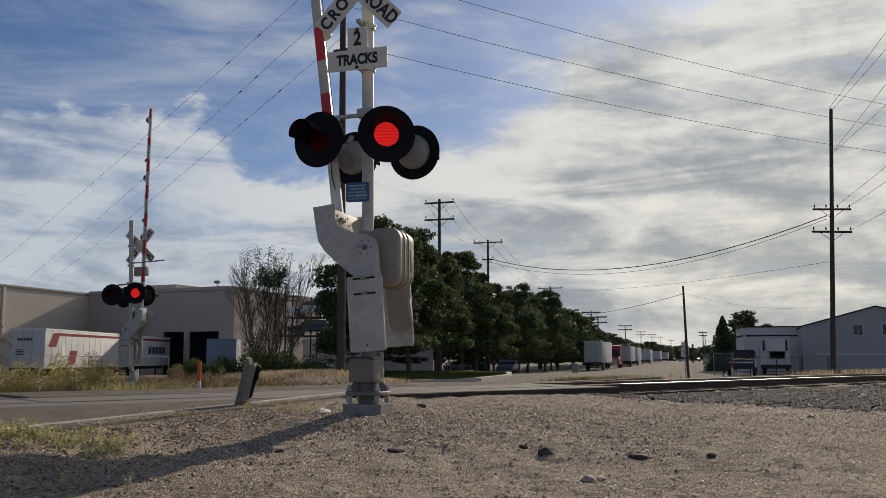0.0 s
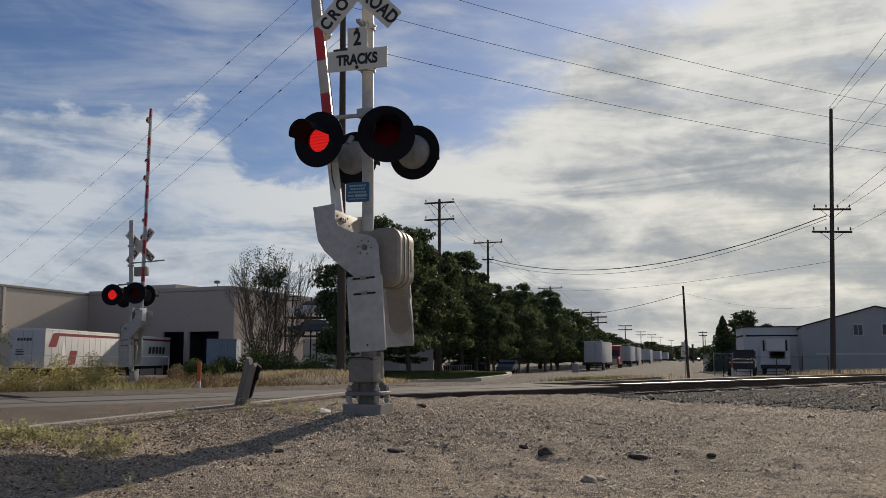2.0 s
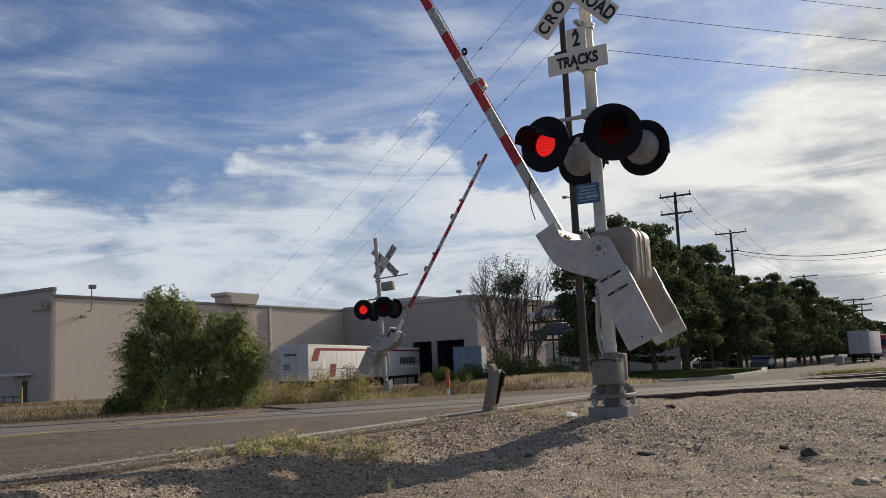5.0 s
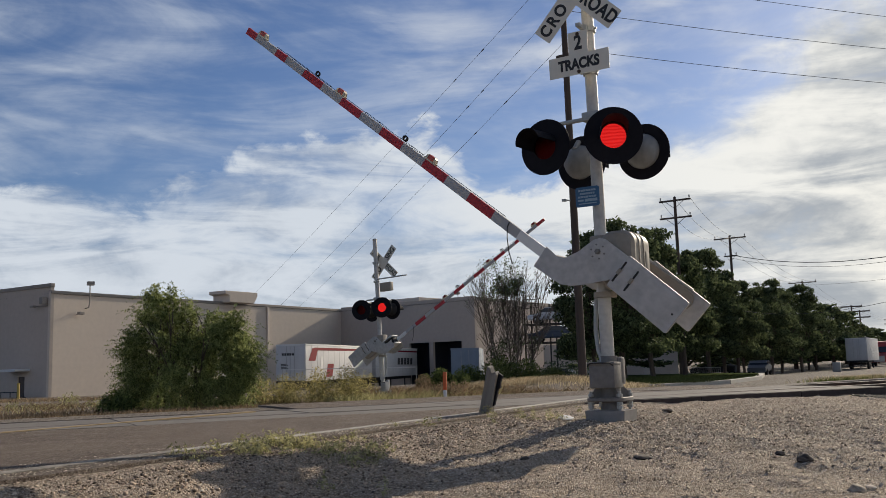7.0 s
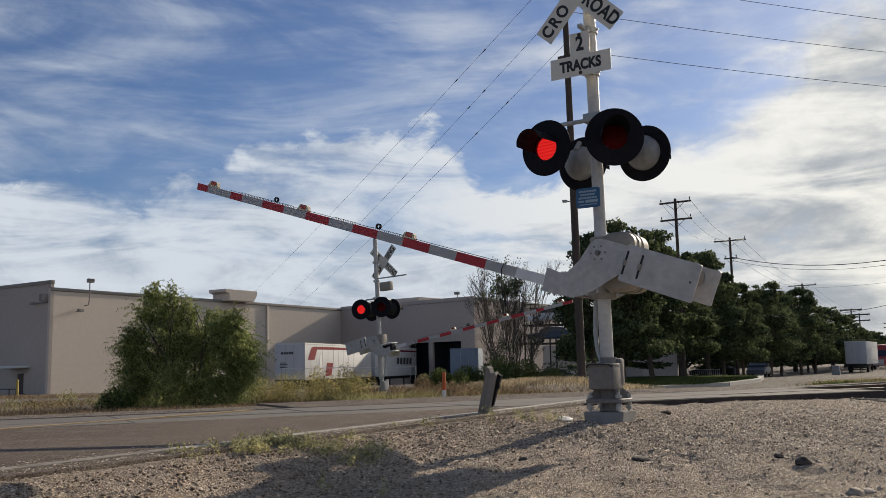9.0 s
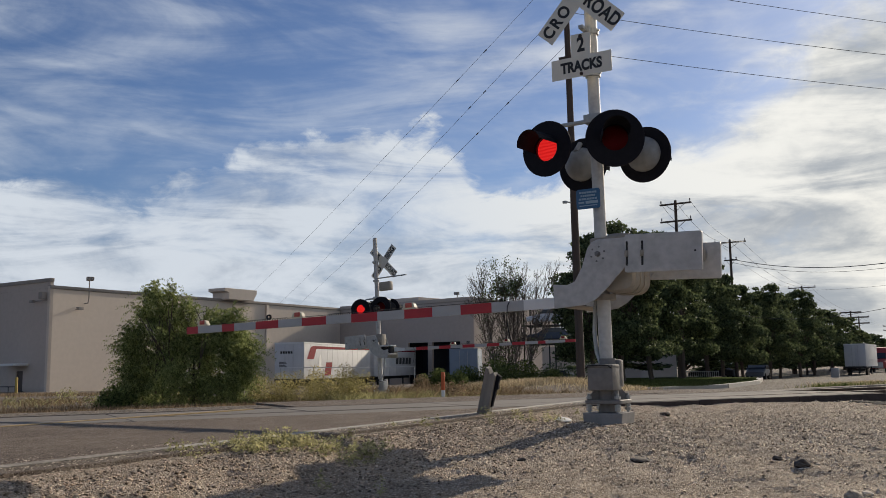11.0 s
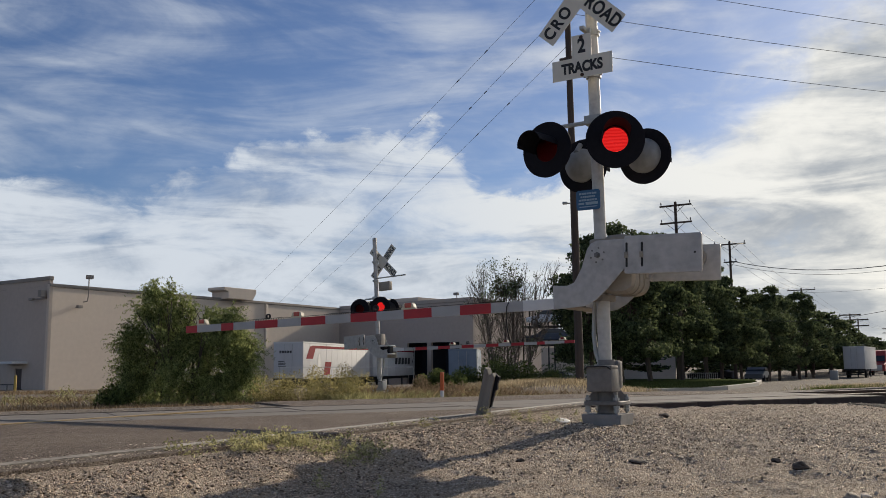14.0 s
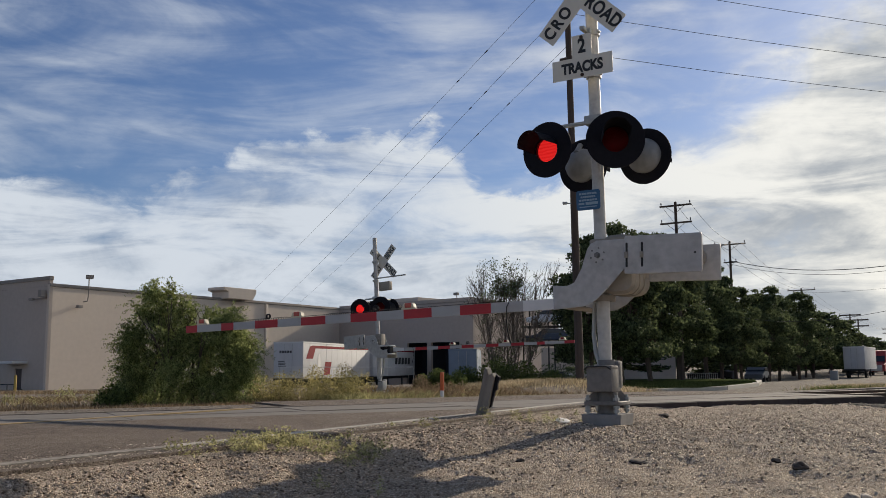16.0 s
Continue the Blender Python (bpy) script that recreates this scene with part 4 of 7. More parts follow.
        part("sign_clamp", bm, "galvanised", gate, "", 35, tilt)
    if near:
        for w, h, cu, cz, txt, size in ((0.225, 0.26, 0.03, 4.01, "2", 0.22), (0.686, 0.229, 0.03, 3.775, "TRACKS", 0.158)):
            bm = bmesh.new()
            prism(bm, rounded(w, h, 0.006, 3), -0.002, 0.002, "xz")
            sg = part("number_sign" if txt == "2" else "tracks_sign", bm, "sign_white", gate, "white sign plate with black lettering", None, tilt @ pose(-cu, cb[1] + (0.004 if txt == "2" else -0.004), cz))
            lettering("lettering", txt, size, sg, pose(0, -0.004, 0.0), bold=0.0075, squeeze=0.80)
            bm = bmesh.new()
            bz = 0.1 if txt == "2" else -0.085
            rod(bm, (0, -0.012, bz), (0, 0.0, bz), 0.02, n=10)
            part("sign_bolt", bm, "steel", sg)
        bm = bmesh.new()
        prism(bm, rounded(0.27, 0.215, 0.025, 4), -0.002, 0.002, "xz")
        sg = part("notice_plate", bm, "sign_blue", gate, "small blue notice plate with pale print", None, pose(-0.105, -0.10, 2.355))
        bm = bmesh.new()
        for z, w in ((0.07, 0.20), (0.035, 0.17), (0.0, 0.21)):
            x = -w / 2
            for k in range(7):
                seg = w / 7
                box(bm, (x, -0.0045, z - 0.010), (x + seg * 0.82, -0.003, z + 0.010))
                x += seg
        box(bm, (-0.03, -0.0045, -0.052), (0.11, -0.003, -0.022))
        box(bm, (-0.11, -0.0045, -0.047), (-0.045, -0.003, -0.027))
        box(bm, (-0.10, -0.0045, -0.078), (0.10, -0.003, -0.068))
        part("print", bm, "sign_print", sg, "pale print bars", None)
    else:
        bm = bmesh.new()
        box(bm, (0.20, -0.20, zc - 0.10), (0.54, 0.0, zc + 0.10), 0.015)
        holder = part("arm_holder", bm, "chassis_black", support, "black clamp box at the arm's root")
        bm = bmesh.new()
        box(bm, (0.02, -0.26, zc + 0.105), (0.58, 0.04, zc + 0.14), 0.006)
        box(bm, (0.22, -0.26, zc - 0.14), (0.58, 0.04, zc - 0.105), 0.006)
        part("flange", bm, "paint_white", holder, "bright white flanges")
        bm = bmesh.new()
        rod(bm, (0.05, -0.05, 3.62), (1.15, -0.05, 3.62), 0.02)
        part("side_bar", bm, "galvanised", gate, "thin horizontal pipe", 35, tilt)
        bm = bmesh.new()
        box(bm, (0.10, -0.02, 3.24), (0.50, 0.14, 3.50), 0.01)
        part("control_box", bm, "housing", gate, "small grey metal box", 35, tilt)
    return gate, support, shutters, cable, (-side * 1.25, ay - 0.035, zc + 0.05)


GATE_A = build_gate("crossing_gate", pose(-0.79, 9.7, 0.36, 0, 0, -16), 1, 1.730, 0.433, 5.25, -0.6,
                    "silver railway crossing gate with flashing red lights on a gravel mound",
                    dict(lights_z=2.935, lights_u=(0.48, -0.30), yaw=(-8, 24), back_u=(0.295, -0.425), back_z=(2.835, 2.85), buck=(0.03, -0.25, 4.60),
                         clamps=(4.22, 3.74, 4.62)), True)
GATE_B = build_gate("crossing_gate", pose(-8.83, 26.0, 0.02, 0, 0, -18.5), -1, 1.74, 0.29, 4.85, -2.6,
                    "silver railway crossing gate beyond the road with flashing red lights",
                    dict(lights_z=2.73, lights_u=(-0.47, 0.31), yaw=(18, 18), back_u=(-0.50, 0.28), back_z=(2.70, 2.70), buck=(0.19, 0.14, 4.12),
                         clamps=(4.12, 3.55)), False)


# ---- materials of the surroundings ----
M.update({
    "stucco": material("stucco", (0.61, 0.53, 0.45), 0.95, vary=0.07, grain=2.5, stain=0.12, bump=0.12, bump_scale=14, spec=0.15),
    # same stucco darkened: shade put into the colour, beside the sunlit long wall
    "stucco_shaded": material("stucco_shaded", (0.47, 0.405, 0.35), 0.95, vary=0.08, grain=2.5, stain=0.15, bump=0.12, spec=0.15),
    "roof_edge": material("roof_edge", (0.29, 0.265, 0.24), 0.9, vary=0.1, grain=3, stain=0.4, bump=0.05, spec=0.1),
    "door_brown": material("door_brown", (0.065, 0.048, 0.042), 0.6, vary=0.15, grain=4, stain=1, bump=0.03),
    "dock_dark": material("dock_dark", (0.02, 0.022, 0.028), 0.9, vary=0.2, grain=2, stain=0.5, bump=0.05),
    "trailer": material("trailer", (0.52, 0.52, 0.525), 0.6, vary=0.09, grain=1.5, stain=0.5, bump=0.04),
    "trailer_blue": material("trailer_blue", (0.20, 0.25, 0.31), 0.6, vary=0.12, grain=1.5, stain=0.5, bump=0.04),
    "trailer_red": material("trailer_red", (0.17, 0.014, 0.020), 0.7, spec=0.1, vary=0.1, grain=2, stain=0.6, bump=0.03),
    "cab_red": material("cab_red", (0.38, 0.06, 0.05), 0.4, vary=0.1, bump=0.02),
    "pickup_dark": material("pickup_dark", (0.03, 0.032, 0.036), 0.7, vary=0.15, bump=0.03),
    "chassis": material("chassis", (0.03, 0.03, 0.032), 0.8, vary=0.2, bump=0.05),
    "tyre": material("tyre", (0.02, 0.02, 0.02), 0.9, vary=0.2, bump=0.1),
    "metal_siding": material("metal_siding", (0.40, 0.405, 0.41), 0.6, 0.1, vary=0.06, grain=1.2, stain=0.3, bump=0.05),
    "trim_white": material("trim_white", (0.62, 0.62, 0.61), 0.6, vary=0.08, bump=0.03),
    "window_dark": material("window_dark", (0.035, 0.04, 0.05), 0.15, vary=0.1, bump=0),
    "car_blue": material("car_blue", (0.035, 0.05, 0.08), 0.35, 0.2, vary=0.1, bump=0.02),
    "car_white": material("car_white", (0.55, 0.57, 0.60), 0.35, vary=0.08, bump=0.02),
    "rack_grey": material("rack_grey", (0.16, 0.165, 0.175), 0.4, vary=0.1, bump=0.02),
    "rack": material("rack", (0.05, 0.045, 0.04), 0.8, 0.3, vary=0.2, bump=0.05),
    "wire": material("wire", (0.035, 0.035, 0.04), 0.7, vary=0.1, bump=0),
    "insulator": material("insulator", (0.18, 0.16, 0.15), 0.4, vary=0.1, bump=0),
    "marker_orange": material("marker_orange", (0.55, 0.12, 0.04), 0.6, vary=0.12, bump=0.03),
    "yellow_paint": material("yellow_paint", (0.40, 0.29, 0.07), 0.6, vary=0.15, bump=0.05),
    "curb": material("curb", (0.42, 0.40, 0.36), 0.9, vary=0.15, grain=6, stain=0.8, bump=0.2),
    "plastic_bag": material("plastic_bag", (0.75, 0.74, 0.72), 0.6, vary=0.1, bump=0.1),
    "rock_dark": material("rock_dark", (0.085, 0.068, 0.055), 0.85, vary=0.3, grain=25, stain=6, bump=0.4),
})


def gz(x, y):
    return float(ground_z(x, y))


# ---- warehouse beyond the road ----
def frame_at(p, q):
    """A frame whose x runs from p to q along a wall, y into the building."""
    d = Vector(q) - Vector(p)
    return Matrix.Translation((*p, 0)) @ Matrix.Rotation(math.atan2(d.y, d.x), 4, "Z"), d.length


def wall_with_openings(bm, length, z0, z1, thick, holes):
    """A wall along x from 0, y from 0 to thick, with holes (x0, x1, z0, z1) through it."""
    xs = sorted({0, length, *(h[0] for h in holes), *(h[1] for h in holes)})
    zs = sorted({z0, z1, *(h[2] for h in holes), *(h[3] for h in holes)})
    for a, b in zip(xs, xs[1:]):
        for c, d in zip(zs, zs[1:]):
            if not any(h[0] <= a and b <= h[1] and h[2] <= c and d <= h[3] for h in holes):
                box(bm, (a, 0, c), (b, thick, d))
    bmesh.ops.remove_doubles(bm, verts=bm.verts, dist=0.001)
    seen = {}
    for f in list(bm.faces):
        key = tuple(round(v, 3) for v in f.calc_center_median())
        seen.setdefault(key, []).append(f)
    bmesh.ops.delete(bm, geom=[f for fs in seen.values() if len(fs) > 1 for f in fs], context="FACES")
    return bm


def build_warehouse():
    wh = thing("warehouse", pose(-39.8, 101.8, -1.1), "large tan stucco warehouse with loading docks", "warehouse")

    def local(m):
        return pose(39.8, -101.8, 1.1) @ m
    corner, inner, block, back = (-51.9, 65.7), (-41.0, 104.9), (-22.1, 96.0), (-15.6, 116.0)
    left = (-75.0, 73.6)
    z0, z1 = -1.6, 8.25
    # long side wall
    m, n = frame_at(corner, inner)
    bm = wall_with_openings(bmesh.new(), n, z0, z1, 0.3, [])
    w = part("wall", bm, "stucco", wh, "long tan stucco wall", None, local(m))
    bm = bmesh.new()
    box(bm, (0, -0.12, z1 - 0.20), (n - 0.1, 0.3, z1 + 0.06), 0.02)
    part("roof_edge", bm, "roof_edge", w, "dark metal roof edge")
    bm = bmesh.new()
    rod(bm, (2.6, 0.0, 6.35), (2.6, -0.4, 6.45), 0.04, n=8)
    box(bm, (2.35, -0.75, 6.3), (2.85, -0.38, 6.55), 0.04)
    part("flood_light", bm, "roof_edge", w, "small wall-mounted flood light")
    for x in (27.2,):
        bm = bmesh.new()
        box(bm, (x - 0.16, -0.2, z0), (x + 0.16, -0.005, z1 - 0.22), 0.03)
        part("downspout", bm, "stucco", w)
    # higher end wall
    m, n = frame_at(left, corner)
    bm = wall_with_openings(bmesh.new(), n, z0, 8.8, 0.3, [(n - 4.5, n - 3.5, -1.1, 1.1)])
    # end wall turned from the sun: its shade is in the darker stucco
    w = part("wall", bm, "stucco_shaded", wh, "tan stucco end wall", None, local(m))
    bm = bmesh.new()
    box(bm, (0, -0.1, 8.6), (n + 0.1, 0.3, 8.92), 0.02)
    part("roof_edge", bm, "roof_edge", w)
    bm = bmesh.new()
    box(bm, (n - 4.5, 0.1, -1.1), (n - 3.5, 0.2, 1.1))
    part("door", bm, "door_brown", w, "dark brown steel door")
    bm = bmesh.new()
    box(bm, (n - 5.6, -1.4, 1.55), (n - 2.7, 0.0, 1.75), 0.03)
    part("canopy", bm, "trim_white", w, "small flat door canopy")
    bm = bmesh.new()
    tube(bm, [(n - 5.5, -1.2, -0.2), (n - 2.6, -1.2, -0.2), (n - 0.6, -1.2, -0.9), (n - 0.6, -1.2, -1.5)], 0.04)
    for x in (n - 5.0, n - 3.6, n - 2.6, n - 1.6):
        rod(bm, (x, -1.2, -1.4), (x, -1.2, -0.2 if x < n - 2.5 else -0.55), 0.035)
    part("handrail", bm, "chassis", w, "dark pipe handrail")
    bm = bmesh.new()
    box(bm, (n - 0.85, -0.55, 7.15), (n - 0.35, -0.1, 7.75), 0.05)
    rod(bm, (n - 2.0, -0.5, 7.0), (n - 0.3, -0.05, 7.05), 0.05, n=8)
    box(bm, (n - 2.1, -0.6, 6.9), (n - 1.6, -0.3, 7.1), 0.03)
    part("flood_light", bm, "roof_edge", w, "wall-mounted flood light box")
    # dock block
    m, n = frame_at(inner, block)
    holes = [(n - 9.6, n - 6.6, z0, 3.7), (n - 6.0, n - 1.9, z0, 3.7)]
    bm = wall_with_openings(bmesh.new(), n, z0, 8.5, 0.3, holes)
    # dock walls take the darkened stucco too, shade in the colour
    w = part("wall", bm, "stucco_shaded", wh, "tan stucco dock wall with openings", None, local(m))
    for h in holes:
        bm = bmesh.new()
        box(bm, (h[0], 2.5, z0), (h[1], 2.7, h[3] + 0.2))
        box(bm, (h[0] - 0.1, 0.3, h[3]), (h[1] + 0.1, 2.7, h[3] + 0.2))
        box(bm, (h[0] - 0.15, 0.3, z0), (h[0], 2.7, h[3] + 0.2))
        box(bm, (h[1], 0.3, z0), (h[1] + 0.15, 2.7, h[3] + 0.2))
        part("loading_dock", bm, "dock_dark", w, "dark recessed loading dock", None)
    bm = bmesh.new()
    box(bm, (7.6, 0.4, 8.2), (12.6, 4.4, 8.95), 0.05)
    part("roof_unit", bm, "stucco", w, "low roof unit")
    bm = bmesh.new()
    rod(bm, (n - 2.3, 0.1, 8.4), (n - 2.3, 0.1, 8.85), 0.04)
    box(bm, (n - 2.55, -0.2, 8.8), (n - 2.05, 0.2, 9.1), 0.04)
    part("roof_lamp", bm, "roof_edge", w, "small flood light on the roof")
    m, n = frame_at(block, back)
    bm = wall_with_openings(bmesh.new(), n, z0, 8.3, 0.3, [])
    w = part("wall", bm, "stucco_shaded", wh, "", None, local(m))
    bm = bmesh.new()
    box(bm, (0.3, -0.1, 8.0), (n, 0.3, 8.4), 0.02)
    part("roof_edge", bm, "roof_edge", w)
    bm = bmesh.new()
    pts = [left, corner, inner, block, back, (-50, 140), (-110, 130)]
    prism(bm, [(x + 39.8 + 0.0, y - 101.8) for x, y in pts], 8.0 + 1.1, 8.12 + 1.1, "xy")
    part("roof", bm, "roof_edge", wh, "flat roof", None)
    # roof-top vent and lamp by the long wall
    bm = bmesh.new()
    prism(bm, [(-1.8, 0), (1.8, 0), (2.3, 0.75), (2.3, 1.15), (-2.4, 1.15), (-2.4, 0.85), (-1.8, 0.7)], -1.2, 1.2, "xz", 0.03)
    part("roof_vent", bm, "stucco", wh, "square roof vent housing", None, local(pose(-46.0, 86.9, 8.2, 0, 0, 73)))
    bm = bmesh.new()
    tube(bm, [(0, 0, -1.4), (0.25, -0.3, -1.35), (0.3, -0.4, -0.9), (0.3, -0.4, 0.6)], 0.05)
    box(bm, (0.05, -0.65, 0.6), (0.65, -0.2, 0.95), 0.06)
    part("wall_lamp", bm, "roof_edge", wh, "flood light on a bent pole", 35, local(pose(-50.9, 68.9, 8.3, 0, 0, 50)))


build_warehouse()


# ---- trailers and trucks ----
def wheel(parent, x, y, z, r=0.5, w=0.28):
    bm = bmesh.new()
    lathe(bm, [(r * 0.55, -w / 2), (r * 0.94, -w / 2), (r, -w * 0.3), (r, w * 0.3), (r * 0.94, w / 2), (r * 0.55, w / 2), (r * 0.55, -w / 2)], 20)
    t = part("wheel", bm, "tyre", parent, "black rubber tyre", 35, pose(x, y, z, 0, 90))
    bm = bmesh.new()
    lathe(bm, [(0, -w * 0.2), (r * 0.25, -w * 0.3), (r * 0.56, -w * 0.25), (r * 0.56, w * 0.25), (0, w * 0.2)], 16)
    part("rim", bm, "aluminium", t)


def trailer(name, m, label, w=2.55, length=16.0, h=4.1, mat="trailer", stripe=False, word=False, dark=False):
    """A box trailer; rear at local y = 0, length along +y, x centred."""
    tr = thing(name, m, label, "trailer", "semi trailers")
    bm = bmesh.new()
    box(bm, (-w / 2, 0, 1.15), (w / 2, length, h), 0.03)
    body = part("body", bm, mat, tr, "box body of corrugated panels")
    n = int(length / 1.2)
    for s in (-1, 1):
        for k in range(1, n):
            y = length * k / n
            bm = bmesh.new()
            box(bm, (s * w / 2 - 0.012, y - 0.03, 1.25), (s * w / 2 + 0.012, y + 0.03, h - 0.12))
            part("panel_rib", bm, mat, body)
    bm = bmesh.new()
    box(bm, (-w / 2 - 0.02, -0.03, h - 0.12), (w / 2 + 0.02, length + 0.02, h + 0.01), 0.01)
    part("top_rail", bm, "trim_white" if mat == "trailer" else mat, body)
    for s in (-1, 1):
        bm = bmesh.new()
        x0, x1 = sorted((s * 0.02, s * (w / 2 - 0.08)))
        box(bm, (x0, -0.045, 1.22), (x1, -0.01, h - 0.2), 0.008)
        d = part("door", bm, mat, tr, "rear swing door")
        bm = bmesh.new()
        rod(bm, (s * 0.35, -0.06, 1.2), (s * 0.35, -0.06, h - 0.15), 0.02, n=6)
        part("lock_rod", bm, "galvanised", d)
    bm = bmesh.new()
    box(bm, (-w / 2, -0.05, 1.0), (w / 2, 0.1, 1.2), 0.01)
    box(bm, (-0.5, 0.0, 0.45), (-0.4, 0.1, 1.1))
    box(bm, (0.4, 0.0, 0.45), (0.5, 0.1, 1.1))
    box(bm, (-1.1, -0.02, 0.4), (1.1, 0.1, 0.52))
    part("rear_bumper", bm, "chassis", tr)
    bm = bmesh.new()
    for x in (-0.55, 0.45):
        box(bm, (x, 0.1, 0.85), (x + 0.1, length - 0.2, 1.15))
    box(bm, (-0.9, 1.5, 0.6), (0.9, 4.2, 0.85))
    part("chassis", bm, "chassis", tr)
    for y in (2.2, 3.4):
        for s in (-1, 1):
            wheel(tr, s * (w / 2 - 0.2), y, 0.5)
    for s in (-1, 1):
        bm = bmesh.new()
        box(bm, (s * 0.8 - 0.06, length - 3.5, 0.05), (s * 0.8 + 0.06, length - 3.38, 1.15))
        box(bm, (s * 0.8 - 0.15, length - 3.6, 0.0), (s * 0.8 + 0.15, length - 3.28, 0.05))
        part("landing_leg", bm, "chassis", tr)
    if stripe:
        x = w / 2 + 0.016
        bm = bmesh.new()
        prism(bm, [(0.55, 2.75), (1.35, 3.75), (1.9, 3.83), (length - 0.3, 3.83), (length - 0.3, 3.66), (2.5, 3.6), (1.95, 2.75)], x, x + 0.006, "yz")
        part("stripe", bm, "trailer_red", body, "dark red swoosh stripe", None)
        bm = bmesh.new()
        prism(bm, [(4.3, 1.4), (5.7, 1.4), (6.1, 2.5), (4.7, 2.5)], x, x + 0.006, "yz")
        part("stripe", bm, "trailer_red", body, "", None)
        bars = [((-0.75 + 0.22 * k, 3.2), (-0.59 + 0.22 * k, 3.4)) for k in range(5)]
        bars += [((-0.85, 2.5 - 0.12 * k), (-0.3 + 0.1 * (k % 2), 2.56 - 0.12 * k)) for k in range(4)]
        for (xa, za), (xb, zb) in bars:
            bm = bmesh.new()
            box(bm, (xa, -0.056, za), (xb, -0.046, zb))
            part("print", bm, "sign_black", body, "small dark print bar", None)
        bm = bmesh.new()
        prism(bm, [(3.35 + 0.3 * math.cos(a), 2.4 + 0.75 * math.sin(a)) for a in np.linspace(0, math.tau, 20, endpoint=False)], x, x + 0.005, "yz")
        part("badge", bm, "trim_white", body, "oval badge", None)
    if word:
        x = w / 2 + 0.016
        for k in range(5):
            y = length - 7.5 + 1.15 * k
            bm = bmesh.new()
            prism(bm, [(y, 2.35), (y + 0.8, 2.35), (y + 0.95, 3.05), (y + 0.15, 3.05)], x, x + 0.006, "yz")
            part("print", bm, "sign_black", body, "bold dark bar", None)
        bm = bmesh.new()
        box(bm, (x, 0.1, 3.66), (x + 0.006, length - 0.2, 3.83))
        part("stripe", bm, "trailer_red", body, "dark red line", None)
    return tr


trailer("semi_trailer", pose(-30.7, 67.5, -1.03, 0, 0, 0.5), "white box trailer with a dark red swoosh parked by the warehouse", stripe=True, length=16.2)
trailer("semi_trailer", pose(-30.7, 84.4, -1.05, 0, 0, 0.5), "white box trailer with bold dark bars backed into a dock", word=True, length=14.5)
trailer("semi_trailer", pose(-19.4, 80.0, -1.05, 0, 0, 10), "blue-grey box trailer parked in the shade of the warehouse", mat="trailer_blue", h=3.6, length=9)


def street_pt(z, off):
    """A place beside the street, z metres ahead, off metres to its right."""
    return 0.284 * z + off, z


def semi_row():
    for z, off, kind in ((128, -14.6, "t"), (181, -14.6, "t"), (205, -14.8, "t"), (260, -14.8, "t"), (330, -14.8, "t"), (420, -15, "t")):
        x, y = street_pt(z, off - 0.0056 * z)
        trailer("semi_trailer", pose(x, y, gz(x, y), 0, 0, -15.8), "white box trailer parked along the dusty street", length=14)
    x, y = street_pt(157, -15.3)
    truck = thing("semi_truck", pose(x, y, gz(x, y), 0, 0, 164.2), "red truck tractor parked along the dusty street", "truck")
    bm = bmesh.new()
    prism(bm, [(-3.4, 0.7), (3.2, 0.7), (3.2, 1.7), (1.2, 2.1), (0.7, 3.2), (0.0, 3.9), (-2.0, 4.0), (-2.0, 1.2), (-3.4, 1.1)], -1.2, 1.2, "yz", 0.08)
    cab = part("cab", bm, "cab_red", truck, "red tractor cab with sleeper")
    bm = bmesh.new()
    prism(bm, [(1.22, 2.2), (0.82, 3.1), (0.72, 3.05), (1.1, 2.15)], -1.05, 1.05, "yz")
    part("windscreen", bm, "window_dark", cab)
    bm = bmesh.new()
    box(bm, (-0.8, 3.2, 0.75), (0.8, 3.28, 1.65), 0.02)
    part("grille", bm, "aluminium", cab)
    for s in (-1, 1):
        for yy in (2.2, -1.6, -2.8):
            wheel(truck, s * 1.05, yy, 0.5)
        bm = bmesh.new()
        rod(bm, (s * 1.3, -0.3, 1.0), (s * 1.3, -0.3, 4.1), 0.09)
        part("exhaust_stack", bm, "aluminium", truck)


semi_row()


